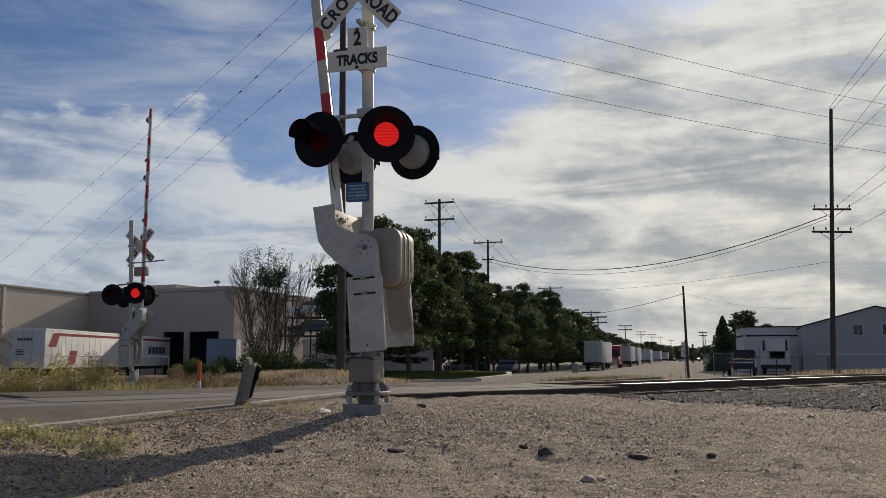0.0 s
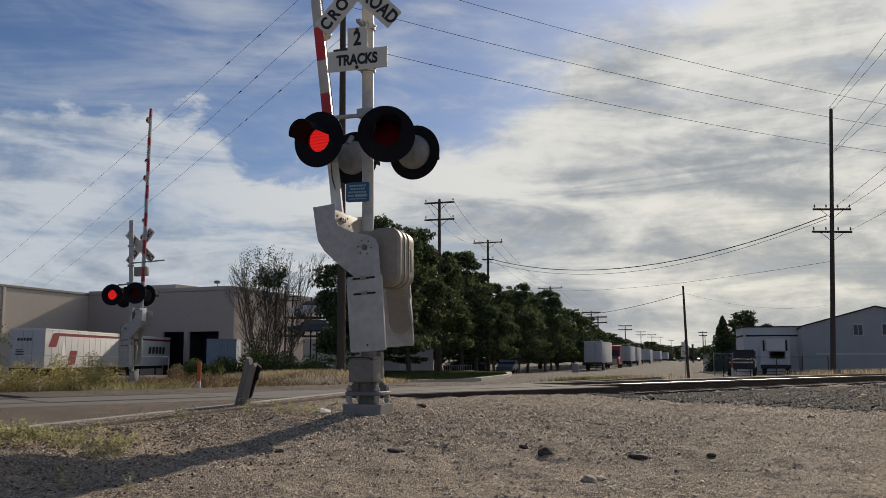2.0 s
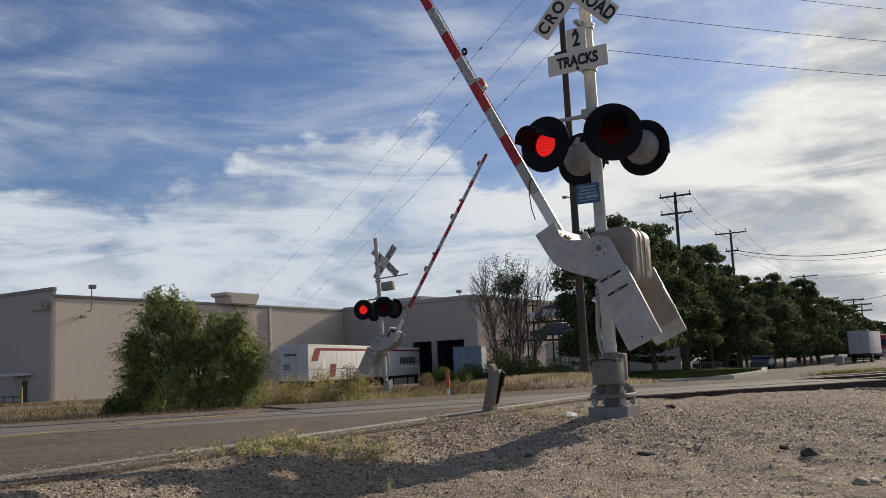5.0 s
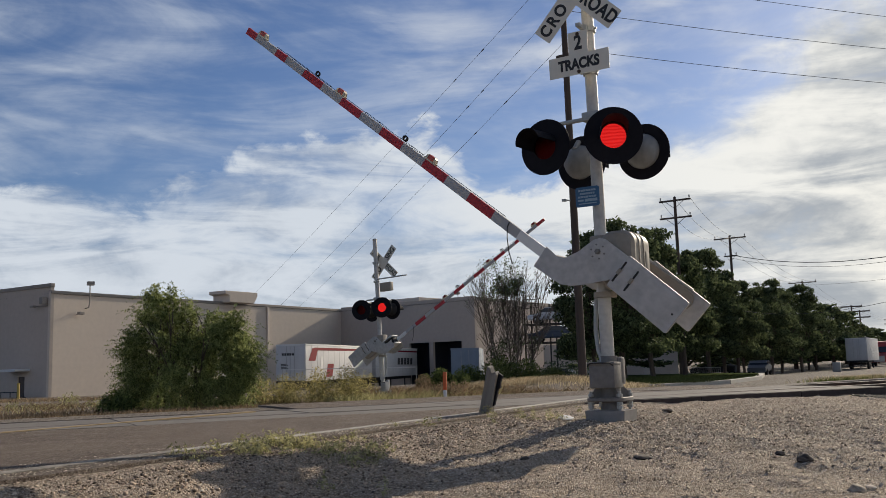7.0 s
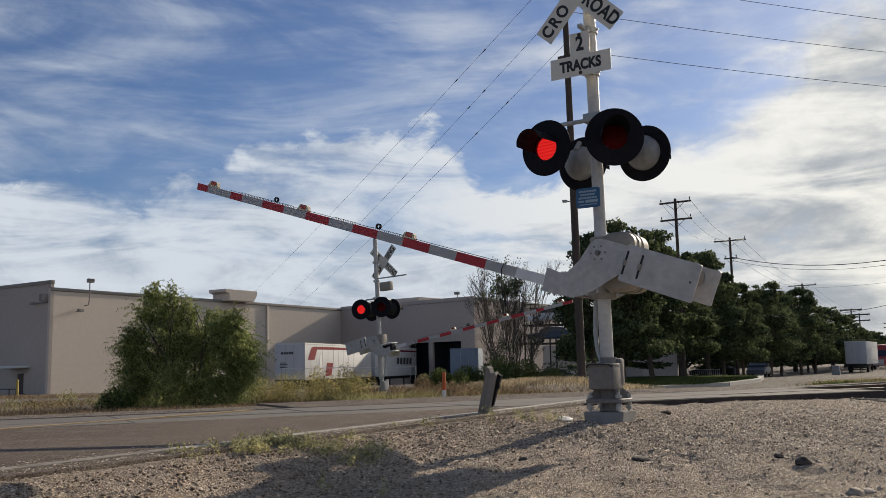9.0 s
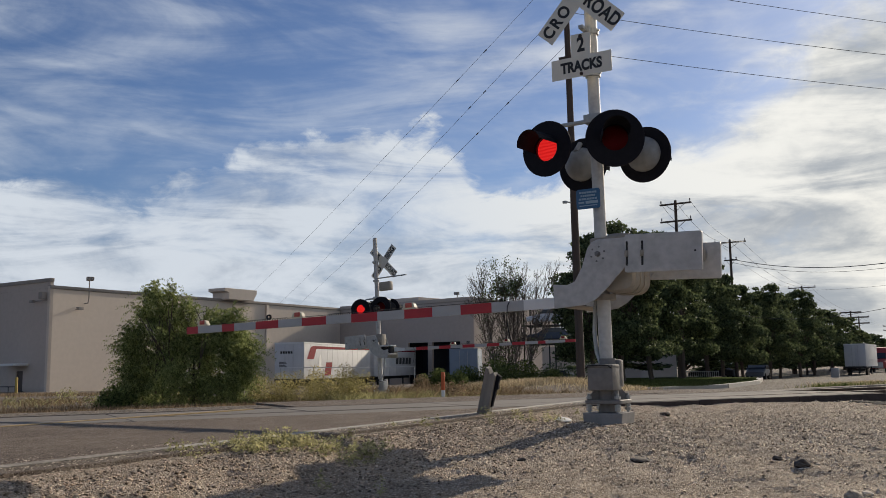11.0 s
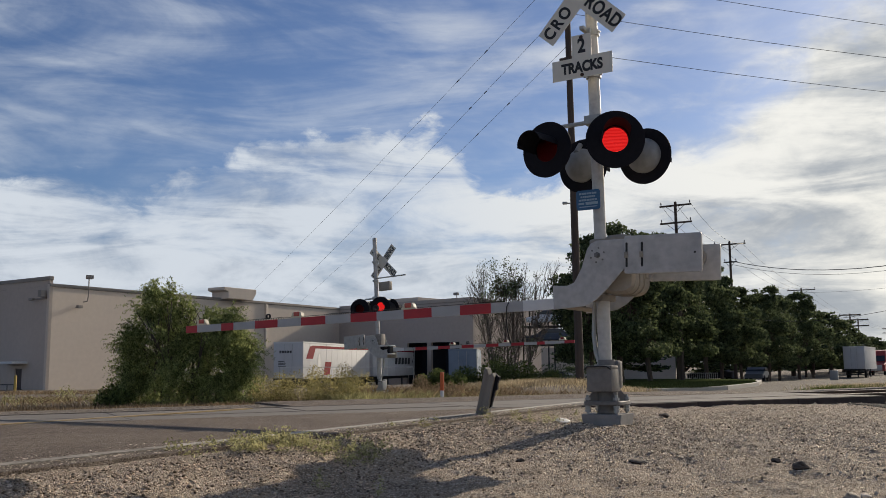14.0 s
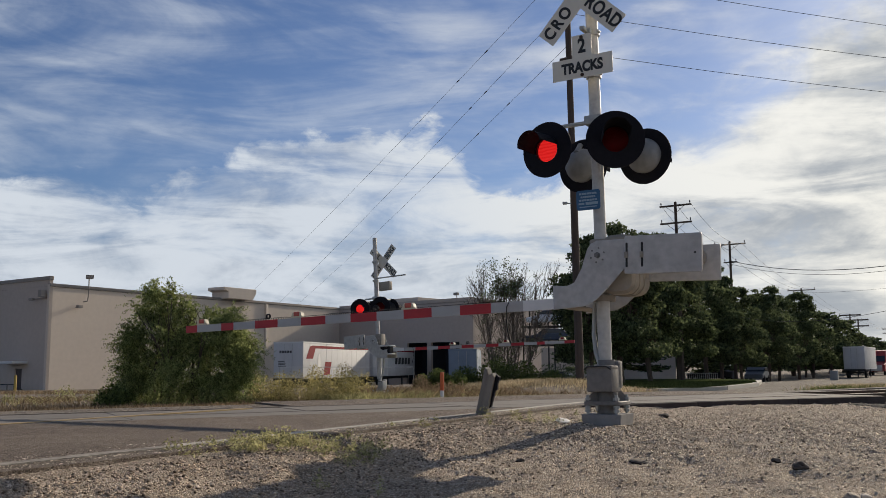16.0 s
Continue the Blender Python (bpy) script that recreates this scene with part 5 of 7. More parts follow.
# ---- metal building, box truck and yard things beside the street ----
def build_metal_building():
    mb = thing("metal_building", pose(28.35, 72.0, gz(27, 72), 0, 0, -19), "pale grey metal-sided building with low gable roof", "building")
    bm = bmesh.new()
    prism(bm, [(0, -0.5), (12.3, -0.5), (12.3, 3.5), (5.35, 5.2), (0, 3.72)], 0, 22, "xz")
    wall = part("wall", bm, "metal_siding", mb, "grey ribbed metal siding", None)
    for k in range(1, 41):
        bm = bmesh.new()
        x = 0.3 * k
        top = 3.68 + 1.48 * x / 5.35 if x < 5.35 else 5.16 - 1.7 * (x - 5.35) / 6.95
        box(bm, (x - 0.025, -0.025, -0.4), (x + 0.025, 0.0, top))
        part("siding_rib", bm, "metal_siding", wall)
    for s, a, b in ((0, (-0.12, 3.68), (5.35, 5.2)), (1, (5.35, 5.2), (12.5, 3.45))):
        bm = bmesh.new()
        prism(bm, [a, b, (b[0], b[1] + 0.11), (a[0], a[1] + 0.11)], -0.12, 22.3, "xz")
        part("roof", bm, "rack", mb, "dark low roof slope", None)
    for x in (4.06, 6.1, 7.95):
        bm = bmesh.new()
        box(bm, (x - 0.38, -0.06, 2.98), (x + 0.38, 0.02, 3.92), 0.01)
        win = part("window", bm, "trim_white", mb, "small square window")
        for q in (-0.17, 0.17):
            bm = bmesh.new()
            box(bm, (x + q - 0.14, -0.075, 3.06), (x + q + 0.14, -0.055, 3.84))
            part("pane", bm, "window_dark", win)
    # white strip for a sunlit pipe rail: its glint is put into the colour
    bm = bmesh.new()
    box(bm, (1.0, -0.12, 1.54), (12.3, -0.026, 1.64))
    part("rail_glint", bm, "trim_white", wall)
    # lower annex behind
    ax = thing("storage_building", pose(26.5, 80.5, gz(25, 80) + 0.3, 0, 0, -12), "low white metal storage building", "building")
    bm = bmesh.new()
    box(bm, (0, 0, -0.5), (9, 6, 3.75))
    w = part("wall", bm, "trim_white", ax, "", None)
    bm = bmesh.new()
    box(bm, (0.2, -0.03, 2.95), (9, 0.0, 3.1))
    box(bm, (-0.03, 0, 2.95), (0.0, 6, 3.1))
    part("band", bm, "rack", w, "dark band below the roof", None)
    bm = bmesh.new()
    box(bm, (-0.1, -0.1, 3.75), (9.1, 6.1, 3.86))
    part("roof", bm, "rack", ax, "", None)


build_metal_building()


def build_box_truck():
    t = thing("box_truck", pose(25.45, 70.0, gz(25, 70), 0, 0, -20), "white box truck with an open rear opening parked in a yard", "truck")
    bm = bmesh.new()
    wall_with_openings(bm, 2.1, 0.75, 2.9, 0.06, [(0.62, 1.74, 1.2, 1.75)])
    bmesh.ops.translate(bm, verts=bm.verts, vec=(-1.05, 0, 0))
    box(bm, (-1.05, 0.06, 0.75), (-1.0, 4.5, 2.9))
    box(bm, (1.0, 0.06, 0.75), (1.05, 4.5, 2.9))
    box(bm, (-1.05, 0.06, 2.84), (1.05, 4.5, 2.9))
    box(bm, (-1.05, 0.06, 0.75), (1.05, 4.5, 0.82))
    box(bm, (-1.0, 4.4, 0.82), (1.0, 4.5, 2.84))
    body = part("body", bm, "trailer", t, "white box body", None)
    bm = bmesh.new()
    box(bm, (-0.62, -0.05, 1.8), (0.72, 0.0, 2.7), 0.02)
    part("hatch", bm, "trim_white", body)
    for s in (-1, 1):
        bm = bmesh.new()
        box(bm, (s * 0.82 - 0.07, -0.06, 1.8), (s * 0.82 + 0.07, -0.01, 2.6), 0.02)
        part("vent", bm, "chassis", body)
        for y in (0.9, 5.2):
            wheel(t, s * 0.85, y, 0.42, 0.42)
    bm = bmesh.new()
    box(bm, (-1.1, -0.15, 0.45), (1.1, 4.6, 0.75), 0.03)
    part("chassis", bm, "chassis", t)
    bm = bmesh.new()
    prism(bm, [(4.6, 0.5), (6.4, 0.5), (6.4, 1.2), (5.7, 1.35), (5.3, 2.1), (4.6, 2.15)], -0.95, 0.95, "yz", 0.05)
    part("cab", bm, "car_white", t, "white truck cab")


build_box_truck()


def build_yard_fence():
    """A thin pipe fence in front of the yard."""
    f = thing("pipe_fence", pose(17.6, 57.5, gz(18, 57), 0, 0, 14), "thin grey pipe fence along the yard", "fence")
    for k in range(5):
        bm = bmesh.new()
        rod(bm, (1.9 * k, 0, -0.2), (1.9 * k, 0, 1.25), 0.03, n=8)
        part("post", bm, "steel", f)
    for z in (1.22, 0.3):
        bm = bmesh.new()
        rod(bm, (0, 0, z), (7.6, 0, z), 0.016, n=6)
        part("rail", bm, "steel", f)
    m = thing("marker_post", pose(18.0, 57.0, gz(18.0, 57)), "white and red marker post beside the yard fence", "marker post")
    bm = bmesh.new()
    rod(bm, (0, 0, -0.2), (0, 0, 0.55), 0.06, n=10)
    part("lower_part", bm, "trim_white", m, "white lower part")
    bm = bmesh.new()
    rod(bm, (0, 0, 0.55), (0, 0, 1.1), 0.062, n=10)
    part("upper_part", bm, "cab_red", m, "dull red upper part")


build_yard_fence()


def build_yard_gate():
    """Chain-link panel at the mouth of the yard, with a low pale shed far behind it."""
    g = thing("chain_link_gate", pose(18.35, 62.0, gz(18, 62), 0, 0, -8), "grey chain-link gate at the mouth of the yard", "gate")
    for x in (0.0, 1.25):
        bm = bmesh.new()
        rod(bm, (x, 0, -0.2), (x, 0, 1.62), 0.03, n=8)
        part("post", bm, "galvanised", g)
    for z in (0.12, 1.58):
        bm = bmesh.new()
        rod(bm, (0, 0, z), (1.25, 0, z), 0.02, n=6)
        part("rail", bm, "galvanised", g)
    bm = bmesh.new()
    for k in range(-14, 13):
        for turn in (1, -1):
            x0 = 0.1 * k
            lo, hi = max(0.0, -x0), min(1.46, 1.25 - x0)
            if hi > lo:
                ends = [(x0 + w if turn > 0 else 1.25 - x0 - w, 0, 0.12 + w) for w in (lo, hi)]
                rod(bm, ends[0], ends[1], 0.003, n=3, caps=False)
    part("wire_mesh", bm, "galvanised", g)
    shed = thing("low_shed", pose(32.2, 112, gz(32, 112), 0, 0, -10), "low pale shed beyond the yard", "shed")
    bm = bmesh.new()
    box(bm, (0, 0, -0.3), (2.6, 3, 1.75))
    part("wall", bm, "trim_white", shed, "", None)
    bm = bmesh.new()
    prism(bm, [(-0.1, 1.75), (2.7, 1.75), (2.7, 1.9), (-0.1, 2.15)], -0.1, 3.1, "xz")
    part("roof", bm, "roof_edge", shed, "", None)


build_yard_gate()
f = thing("pipe_fence", pose(-27.0, 58.0, gz(-22, 58), 0, 0, 0), "thin pale pipe fence in front of the trailers", "fence")
for k in range(5):
    bm = bmesh.new()
    rod(bm, (2.4 * k, 0, -0.3), (2.4 * k, 0, 1.05 - gz(-22, 58)), 0.03, n=8)
    part("post", bm, "galvanised", f)
bm = bmesh.new()
rod(bm, (0, 0, 1.05 - gz(-22, 58)), (9.6, 0, 0.98 - gz(-22, 58)), 0.022, n=6)
part("rail", bm, "trim_white", f, "pale top rail")


def car(name, m, mat, label, pickup=False):
    c = thing(name, m, label, "car")
    bm = bmesh.new()
    if pickup:
        prof = [(-2.6, 0.45), (2.6, 0.45), (2.65, 0.95), (1.4, 1.1), (0.85, 1.75), (-0.5, 1.75), (-0.6, 1.15), (-2.6, 1.12)]
    else:
        prof = [(-2.2, 0.35), (2.2, 0.35), (2.25, 0.75), (1.2, 0.95), (0.55, 1.42), (-0.9, 1.42), (-1.6, 1.0), (-2.2, 0.95)]
    prism(bm, prof, -0.88, 0.88, "yz", 0.09)
    body = part("body", bm, mat, c)
    bm = bmesh.new()
    g = [(1.15, 1.02), (0.55, 1.38), (-0.9, 1.38), (-1.5, 1.02)] if not pickup else [(1.25, 1.18), (0.82, 1.68), (-0.45, 1.68), (-0.5, 1.18)]
    prism(bm, g, -0.90, 0.90, "yz")
    part("window_glass", bm, "window_dark", body)
    if pickup:
        bm = bmesh.new()
        box(bm, (-0.75, -2.66, 0.86), (0.75, -2.6, 0.95), 0.01)
        part("tailgate_bar", bm, "trim_white", body, "pale bar across the tailgate")
    for s in (-1, 1):
        for y in (-1.4, 1.4):
            wheel(c, s * 0.8, y, 0.33, 0.33, 0.22)
    return c


car("pickup_truck", pose(20.6, 63.0, gz(20, 62), 0, 0, -20), "pickup_dark", "dark flatbed pickup parked in the yard", True)
for x, y, mat in ((105.0, 420, "chassis"), (109.5, 396, "car_blue"), (98.0, 372, "car_white")):
    car("parked_car", pose(x, y, gz(x, y), 0, 0, 60), mat, "parked car in the dusty yard")


# ---- salvage racks with stacked car bodies, and the low wall below ----
def build_salvage():
    bm = bmesh.new()
    box(bm, (-13.5, 88.0, -1.6), (-4.0, 88.4, 2.75), 0.02)
    solid("wall_yard", bm, "stucco", "tan block yard wall behind the trees", "wall", "structure")
    bm = bmesh.new()
    box(bm, (-4.0, 84.0, -1.6), (-0.9, 84.4, 2.0), 0.02)
    solid("wall_lawn", bm, "stucco", "pale stucco wall behind the street trees", "wall", "structure")
    rack = thing("storage_rack", pose(-11.9, 84.0, -0.9, 0, 0, -8), "dark steel rack stacked with car bodies", "rack")
    for x, y in itertools.product((-2.4, 0.0, 2.6), (-1.0, 1.0)):
        bm = bmesh.new()
        rod(bm, (x, y, -0.3), (x, y, 7.3), 0.07, n=8)
        part("post", bm, "rack", rack)
    for z in (3.7, 5.4):
        for y in (-1.0, 1.0):
            bm = bmesh.new()
            box(bm, (-2.6, y - 0.06, z), (2.8, y + 0.06, z + 0.14))
            part("beam", bm, "rack", rack)
    bm = bmesh.new()
    for z in (7.0, 7.4, 7.8):
        rod(bm, (-2.4, -1.0, z), (-1.0, -1.0, z), 0.035, n=6)
    for x in (-2.4, -1.7, -1.0):
        rod(bm, (x, -1.0, 7.0), (x, -1.0, 7.8), 0.035, n=6)
    part("guard_rail", bm, "rack", rack)
    for z, mat in ((3.84, "car_blue"), (5.54, "car_white")):
        car("car_body", pose(-11.8, 83.6, z - 0.9 - 0.0, 0, 0, 84), mat, "stripped car body stacked on a steel rack")
    car("car_body", pose(-11.2, 81.0, -0.95, 0, 0, 80), "car_blue", "dark car parked below the steel rack")


build_salvage()


# ---- poles and wires ----
def pole(name, x, y, top, r, label, arms=(), lean=(0, 0), base=None, stout=0.06):
    z0 = gz(x, y) if base is None else base
    p = thing(name, pose(x, y, z0, lean[0], lean[1]), label, "utility pole", "utility poles")
    h = top - z0
    bm = bmesh.new()
    rod(bm, (0, 0, -0.4), (0, 0, h), r, r * 0.62, 14)
    part("shaft", bm, "wood", p, "weathered brown wooden pole")
    for z, w, yaw, pins in arms:
        bm = bmesh.new()
        box(bm, (-w / 2, -stout, -stout), (w / 2, stout, stout), 0.01)
        arm = part("crossarm", bm, "wood", p, "wooden crossarm", 35, pose(0, 0, z - z0, 0, 0, yaw))
        for k in range(pins):
            bm = bmesh.new()
            u = -w / 2 + 0.1 + (w - 0.2) * k / max(1, pins - 1)
            rod(bm, (u, 0, 0.05), (u, 0, 0.16), 0.02, n=6)
            rod(bm, (u, 0, 0.14), (u, 0, 0.3), 0.055, 0.035, n=8)
            part("insulator", bm, "insulator", arm)
        for s in (-1, 1):
            bm = bmesh.new()
            rod(bm, (s * w * 0.3, -0.07, -0.04), (0, -0.1, -0.6), 0.018, n=5)
            part("brace", bm, "steel", arm)
    return p


def wire(a, b, sag, r=0.012, label="thin dark overhead wire", splices=()):
    bm = bmesh.new()
    a, b = Vector(a), Vector(b)
    for u in splices:
        p, q = (a.lerp(b, w) - Vector((0, 0, sag * 4 * w * (1 - w))) for w in (u - 0.0022, u + 0.0022))
        rod(bm, p, q, 0.034, 0.022, 6)
    tube(bm, [a.lerp(b, k / 18) - Vector((0, 0, sag * 4 * (k / 18) * (1 - k / 18))) for k in range(19)], r, 5)
    solid("overhead_wire", bm, "wire", label, "wire", group="overhead wires")


pole("utility_pole", -4.43, 39.75, 19.9, 0.19, "tall brown wooden utility pole on a dry grass bank", [(14.75, 0.9, -20, 0), ], (0, -0.4))
pole("utility_pole", 23.5, 55.2, 16.35, 0.165, "tall brown wooden utility pole with two crossarms beside the tracks", [(10.0, 2.2, -14, 4), (8.6, 2.3, -14, 4)], (0, 2.4))
for z, b, top, w in ((66, -0.004, 12.5, 2.3), (87, 0.0498, 12.2, 2.9), (132, 0.1182, 11.2, 3.6), (196, 0.163, 10.8, 4.0), (205, 0.1703, 10.2, 4.0), (300, 0.2, 11.5, 4.5), (390, 0.217, 12.0, 4.5), (480, 0.229, 13, 4.5), (560, 0.238, 13.5, 4.5), (700, 0.25, 14, 4.5)):
    x = z * b
    arms = [(top - 0.25, w, -18, 3)]
    if z in (66, 205, 300, 390, 480):
        arms.append((top - 1.5, w, -18, 3))
    if z == 87:
        arms.append((top - 1.9, 1.2, -18, 2))
    pole("utility_pole", x, z, top, 0.16 if z < 150 else 0.2, "brown wooden utility pole along the street", arms, stout=0.06 if z < 150 else 0.13)
pole("utility_pole", 11.65, 43.5, 4.35, 0.075, "slim leaning wooden pole beside the dusty street", (), (0, -1.6))
pole("utility_pole", 79.8, 280, 8.9, 0.2, "far wooden utility pole beyond the street", [(8.5, 2.6, -10, 3), (7.6, 2.4, -10, 3)], stout=0.12)
pole("utility_pole", 81.0, 282, 7.7, 0.17, "far wooden utility pole beyond the street")
pylon = thing("pylon_sign", pose(82.0, 300, gz(82, 300)), "dark pylon sign far down the street", "sign")
for nm, lo, hi in (("post", (-0.2, -0.2, -0.3), (0.2, 0.2, 4.2)), ("sign_panel", (-1.1, -0.35, 4.2), (1.1, 0.35, 4.75)), ("finial", (-0.3, -0.2, 4.75), (0.3, 0.2, 6.1))):
    bm = bmesh.new()
    box(bm, lo, hi, 0.06)
    part(nm, bm, "rack", pylon)
lamp = thing("street_lamp", pose(-4.5, 39.6, 8.05), "small grey lamp on a short arm fixed to a wooden pole", "street lamp")
bm = bmesh.new()
rod(bm, (0.0, 0.1, 0), (-0.32, -0.05, 0.05), 0.03, n=8)
part("arm", bm, "galvanised", lamp)
bm = bmesh.new()
box(bm, (-0.46, -0.13, -0.02), (-0.26, 0.03, 0.09), 0.02)
part("lamp_head", bm, "galvanised", lamp, "pale lamp head")
W1, W2 = Vector((-4.5, 39.7, 0)), Vector((23.9, 55.2, 0))
for z1, z2, sag in ((15.05, 14.45, 0.4), (16.85, 16.2, 0.4), (18.7, 17.75, 0.4)):
    wire(W1 + Vector((0, 0, z1)), W1.lerp(W2, 1.3) + Vector((0, 0, z1 + (z2 - z1) * 1.3)), sag * 1.3)
for z1, tx, tz in ((15.4, -45.2, 8.3), (17.25, -48.0, 8.2), (19.1, -52.8, 8.6)):
    wire(W1 + Vector((0, 0, z1)), (tx, 101, tz), 0.3, 0.009, splices=[0.09 + 0.017 * (z1 % 3), 0.145 + 0.01 * (z1 % 2)])
for a, b in (((24.1, 16.4), (21.8, 18.48)), ((24.1, 16.1), (21.72, 17.19)), ((24.0, 13.4), (21.69, 16.03)), ((24.0, 13.4), (21.96, 14.5)),
             ((24.2, 10.2), (20.86, 10.75)), ((24.7, 10.0), (20.68, 9.78)), ((25.0, 8.7), (20.33, 8.12))):
    p, q = Vector((a[0], 55.2, a[1])), Vector((b[0], 38.0, b[1]))
    wire(p, p.lerp(q, 1.9), 0.15, 0.012)
wire((4.4, 87, 10.4), W2 + Vector((-0.3, 0, 9.6)), 2.1, 0.03, "thick sagging overhead cable")
wire((4.4, 87, 10.1), W2 + Vector((-0.3, 0, 9.4)), 2.2, 0.015)
wire((15.6, 132, 10.6), W2 + Vector((0, 0, 6.8)), 0.6)
wire((11.6, 43.5, 4.0), (3.8, 66, 4.2), 0.7)
wire((11.6, 43.5, 4.0), W2 + Vector((0, 0, 4.2)), 0.5, 0.004)
for a, b in (((-0.26, 66, 12.3), (4.33, 87, 12.0)), ((4.33, 87, 12.0), (15.6, 132, 11.0)), ((15.6, 132, 11.0), (31.9, 196, 10.6)), ((31.9, 196, 10.6), (60, 300, 11.3))):
    for off in (-1.0, 0.1, 1.1):
        wire(Vector(a) + Vector((off, 0, 0)), Vector(b) + Vector((off * 1.25, 0, 0)), 0.9, 0.012)


# ---- small things by the road ----
def build_small():
    # broken wooden post beside the road edge
    p = thing("wooden_post", pose(-2.36, 10.75, 0.36, 6, 15.5, -10), "leaning weathered grey timber post beside the road", "post")
    bm = bmesh.new()
    prism(bm, [(-0.07, -0.25), (0.07, -0.25), (0.073, 0.52), (0.04, 0.56), (0.0, 0.53), (-0.03, 0.59), (-0.068, 0.60)], -0.06, 0.06, "xz", 0.008)
    part("timber", bm, "wood_grey", p, "split grey timber")
    bm = bmesh.new()
    prism(bm, [(0.075, 0.14), (0.095, 0.16), (0.105, 0.36), (0.13, 0.38), (0.115, 0.44), (0.13, 0.53), (0.075, 0.55)], -0.03, 0.02, "xz", 0.004)
    part("torn_plate", bm, "black", p, "torn black plate on its edge")
    m = thing("marker_post", pose(-6.68, 25.1, gz(-6.7, 25.1)), "thin orange and white marker post in weeds", "marker post")
    bm = bmesh.new()
    box(bm, (-0.05, -0.02, -0.2), (0.05, 0.02, 0.42), 0.006)
    part("lower_part", bm, "trim_white", m, "white lower part")
    bm = bmesh.new()
    box(bm, (-0.052, -0.022, 0.42), (0.052, 0.022, 0.93), 0.006)
    part("upper_part", bm, "marker_orange", m, "orange upper part")
    for k, (x, y) in enumerate(((-47.6, 57.0),)):
        bm = bmesh.new()
        rod(bm, (0, 0, -0.2), (0, 0, 1.15), 0.1, n=14)
        lathe(bm, [(0.1, 1.15), (0.07, 1.22), (0, 1.24)], 14)
        solid("bollard", bm, "yellow_paint", "yellow steel bollard beside the warehouse", "bollard", at=pose(x, y, gz(x, y)), group="bollards")
    s = thing("speed_sign", pose(14.72, 55.6, gz(14.72, 55.6)), "white speed limit sign on a thin post", "road sign")
    bm = bmesh.new()
    rod(bm, (0, 0.03, -0.2), (0, 0.03, 2.35), 0.03, n=8)
    part("post", bm, "galvanised", s)
    bm = bmesh.new()
    prism(bm, rounded(0.46, 0.60, 0.04, 3, 0, 1.65), -0.005, 0.005, "xz")
    pl = part("plate", bm, "sign_white", s)
    lettering("lettering", "30", 0.36, pl, pose(0, -0.009, 1.56))
    bm = bmesh.new()
    prism(bm, rounded(0.40, 0.28, 0.03, 3, 0, 2.12), -0.005, 0.005, "xz")
    part("plate", bm, "sign_white", s)
    # lawn with kerb under the street trees
    bm = bmesh.new()
    lawn = [(-4.6, 43), (-1.5, 42.4), (1.6, 47), (3.6, 55), (4.6, 66), (1.0, 72), (-7, 70), (-9, 55)]
    prism(bm, lawn, -0.9, -0.07, "xy")
    solid("lawn", bm, "lawn", "green lawn strip under the street trees", "lawn", "structure", None)
    bm = bmesh.new()
    for (a, b) in zip(lawn[:5], lawn[1:5]):
        d = (Vector(b) - Vector(a)).normalized()
        n = Vector((d.y, -d.x)) * 0.35
        prism(bm, [a, b, tuple(Vector(b) + n), tuple(Vector(a) + n)], -0.9, -0.085, "xy")
    solid("kerb", bm, "curb", "pale concrete kerb round the lawn", "kerb", "structure", None)
    fence = thing("picket_fence", pose(1.1, 73, -0.75, 0, 0, -10), "low thin pale metal fence behind the street trees", "fence")
    for k in range(17):
        bm = bmesh.new()
        rod(bm, (-1.2 + 0.15 * k, 0, 0), (-1.2 + 0.15 * k, 0, 1.1), 0.016, n=6)
        part("picket", bm, "galvanised", fence)
    for z in (0.15, 1.05):
        bm = bmesh.new()
        box(bm, (-1.25, 0.02, z), (1.25, 0.05, z + 0.05))
        part("rail", bm, "galvanised", fence)
    bm = bmesh.new()
    lathe(bm, [(0, 0.07), (0.06, 0.065), (0.11, 0.04), (0.10, 0.0), (0, 0.0)], 9)
    for v in bm.verts:
        v.co += Vector((noise.noise(v.co * 14), noise.noise(v.co * 14 + Vector((5, 0, 0))), 0.6 * noise.noise(v.co * 14 + Vector((9, 0, 0))))) * 0.05
    solid("plastic_bag", bm, "plastic_bag", "crumpled white plastic bag on the gravel", "plastic bag", at=pose(-1.36, 10.35, gz(-1.36, 10.35) - 0.005))


M["lawn"] = material("lawn", (0.045, 0.062, 0.022), 1.0, vary=0.35, grain=20, stain=0.6, bump=0.6, tint=(0.085, 0.10, 0.04), spec=0.0)
build_small()


# ---- things in the shade under the street trees ----
for x, y, a, mat in ((6.7, 95, 168, "rack_grey"), (2.4, 92, 70, "chassis")):
    car("parked_car", pose(x, y, gz(x, y), 0, 0, a), mat, "dark car parked in the shade of street trees")
d = thing("utility_cabinet", pose(16.2, 112, gz(16.2, 112), 0, 0, -15), "pale grey metal utility cabinet beside the street", "cabinet")
bm = bmesh.new()
box(bm, (-0.42, -0.3, 0), (0.42, 0.3, 1.15), 0.03)
part("body", bm, "metal_siding", d)
bm = bmesh.new()
box(bm, (-0.36, -0.32, 0.12), (0.36, -0.3, 1.05), 0.008)
part("door", bm, "metal_siding", d)


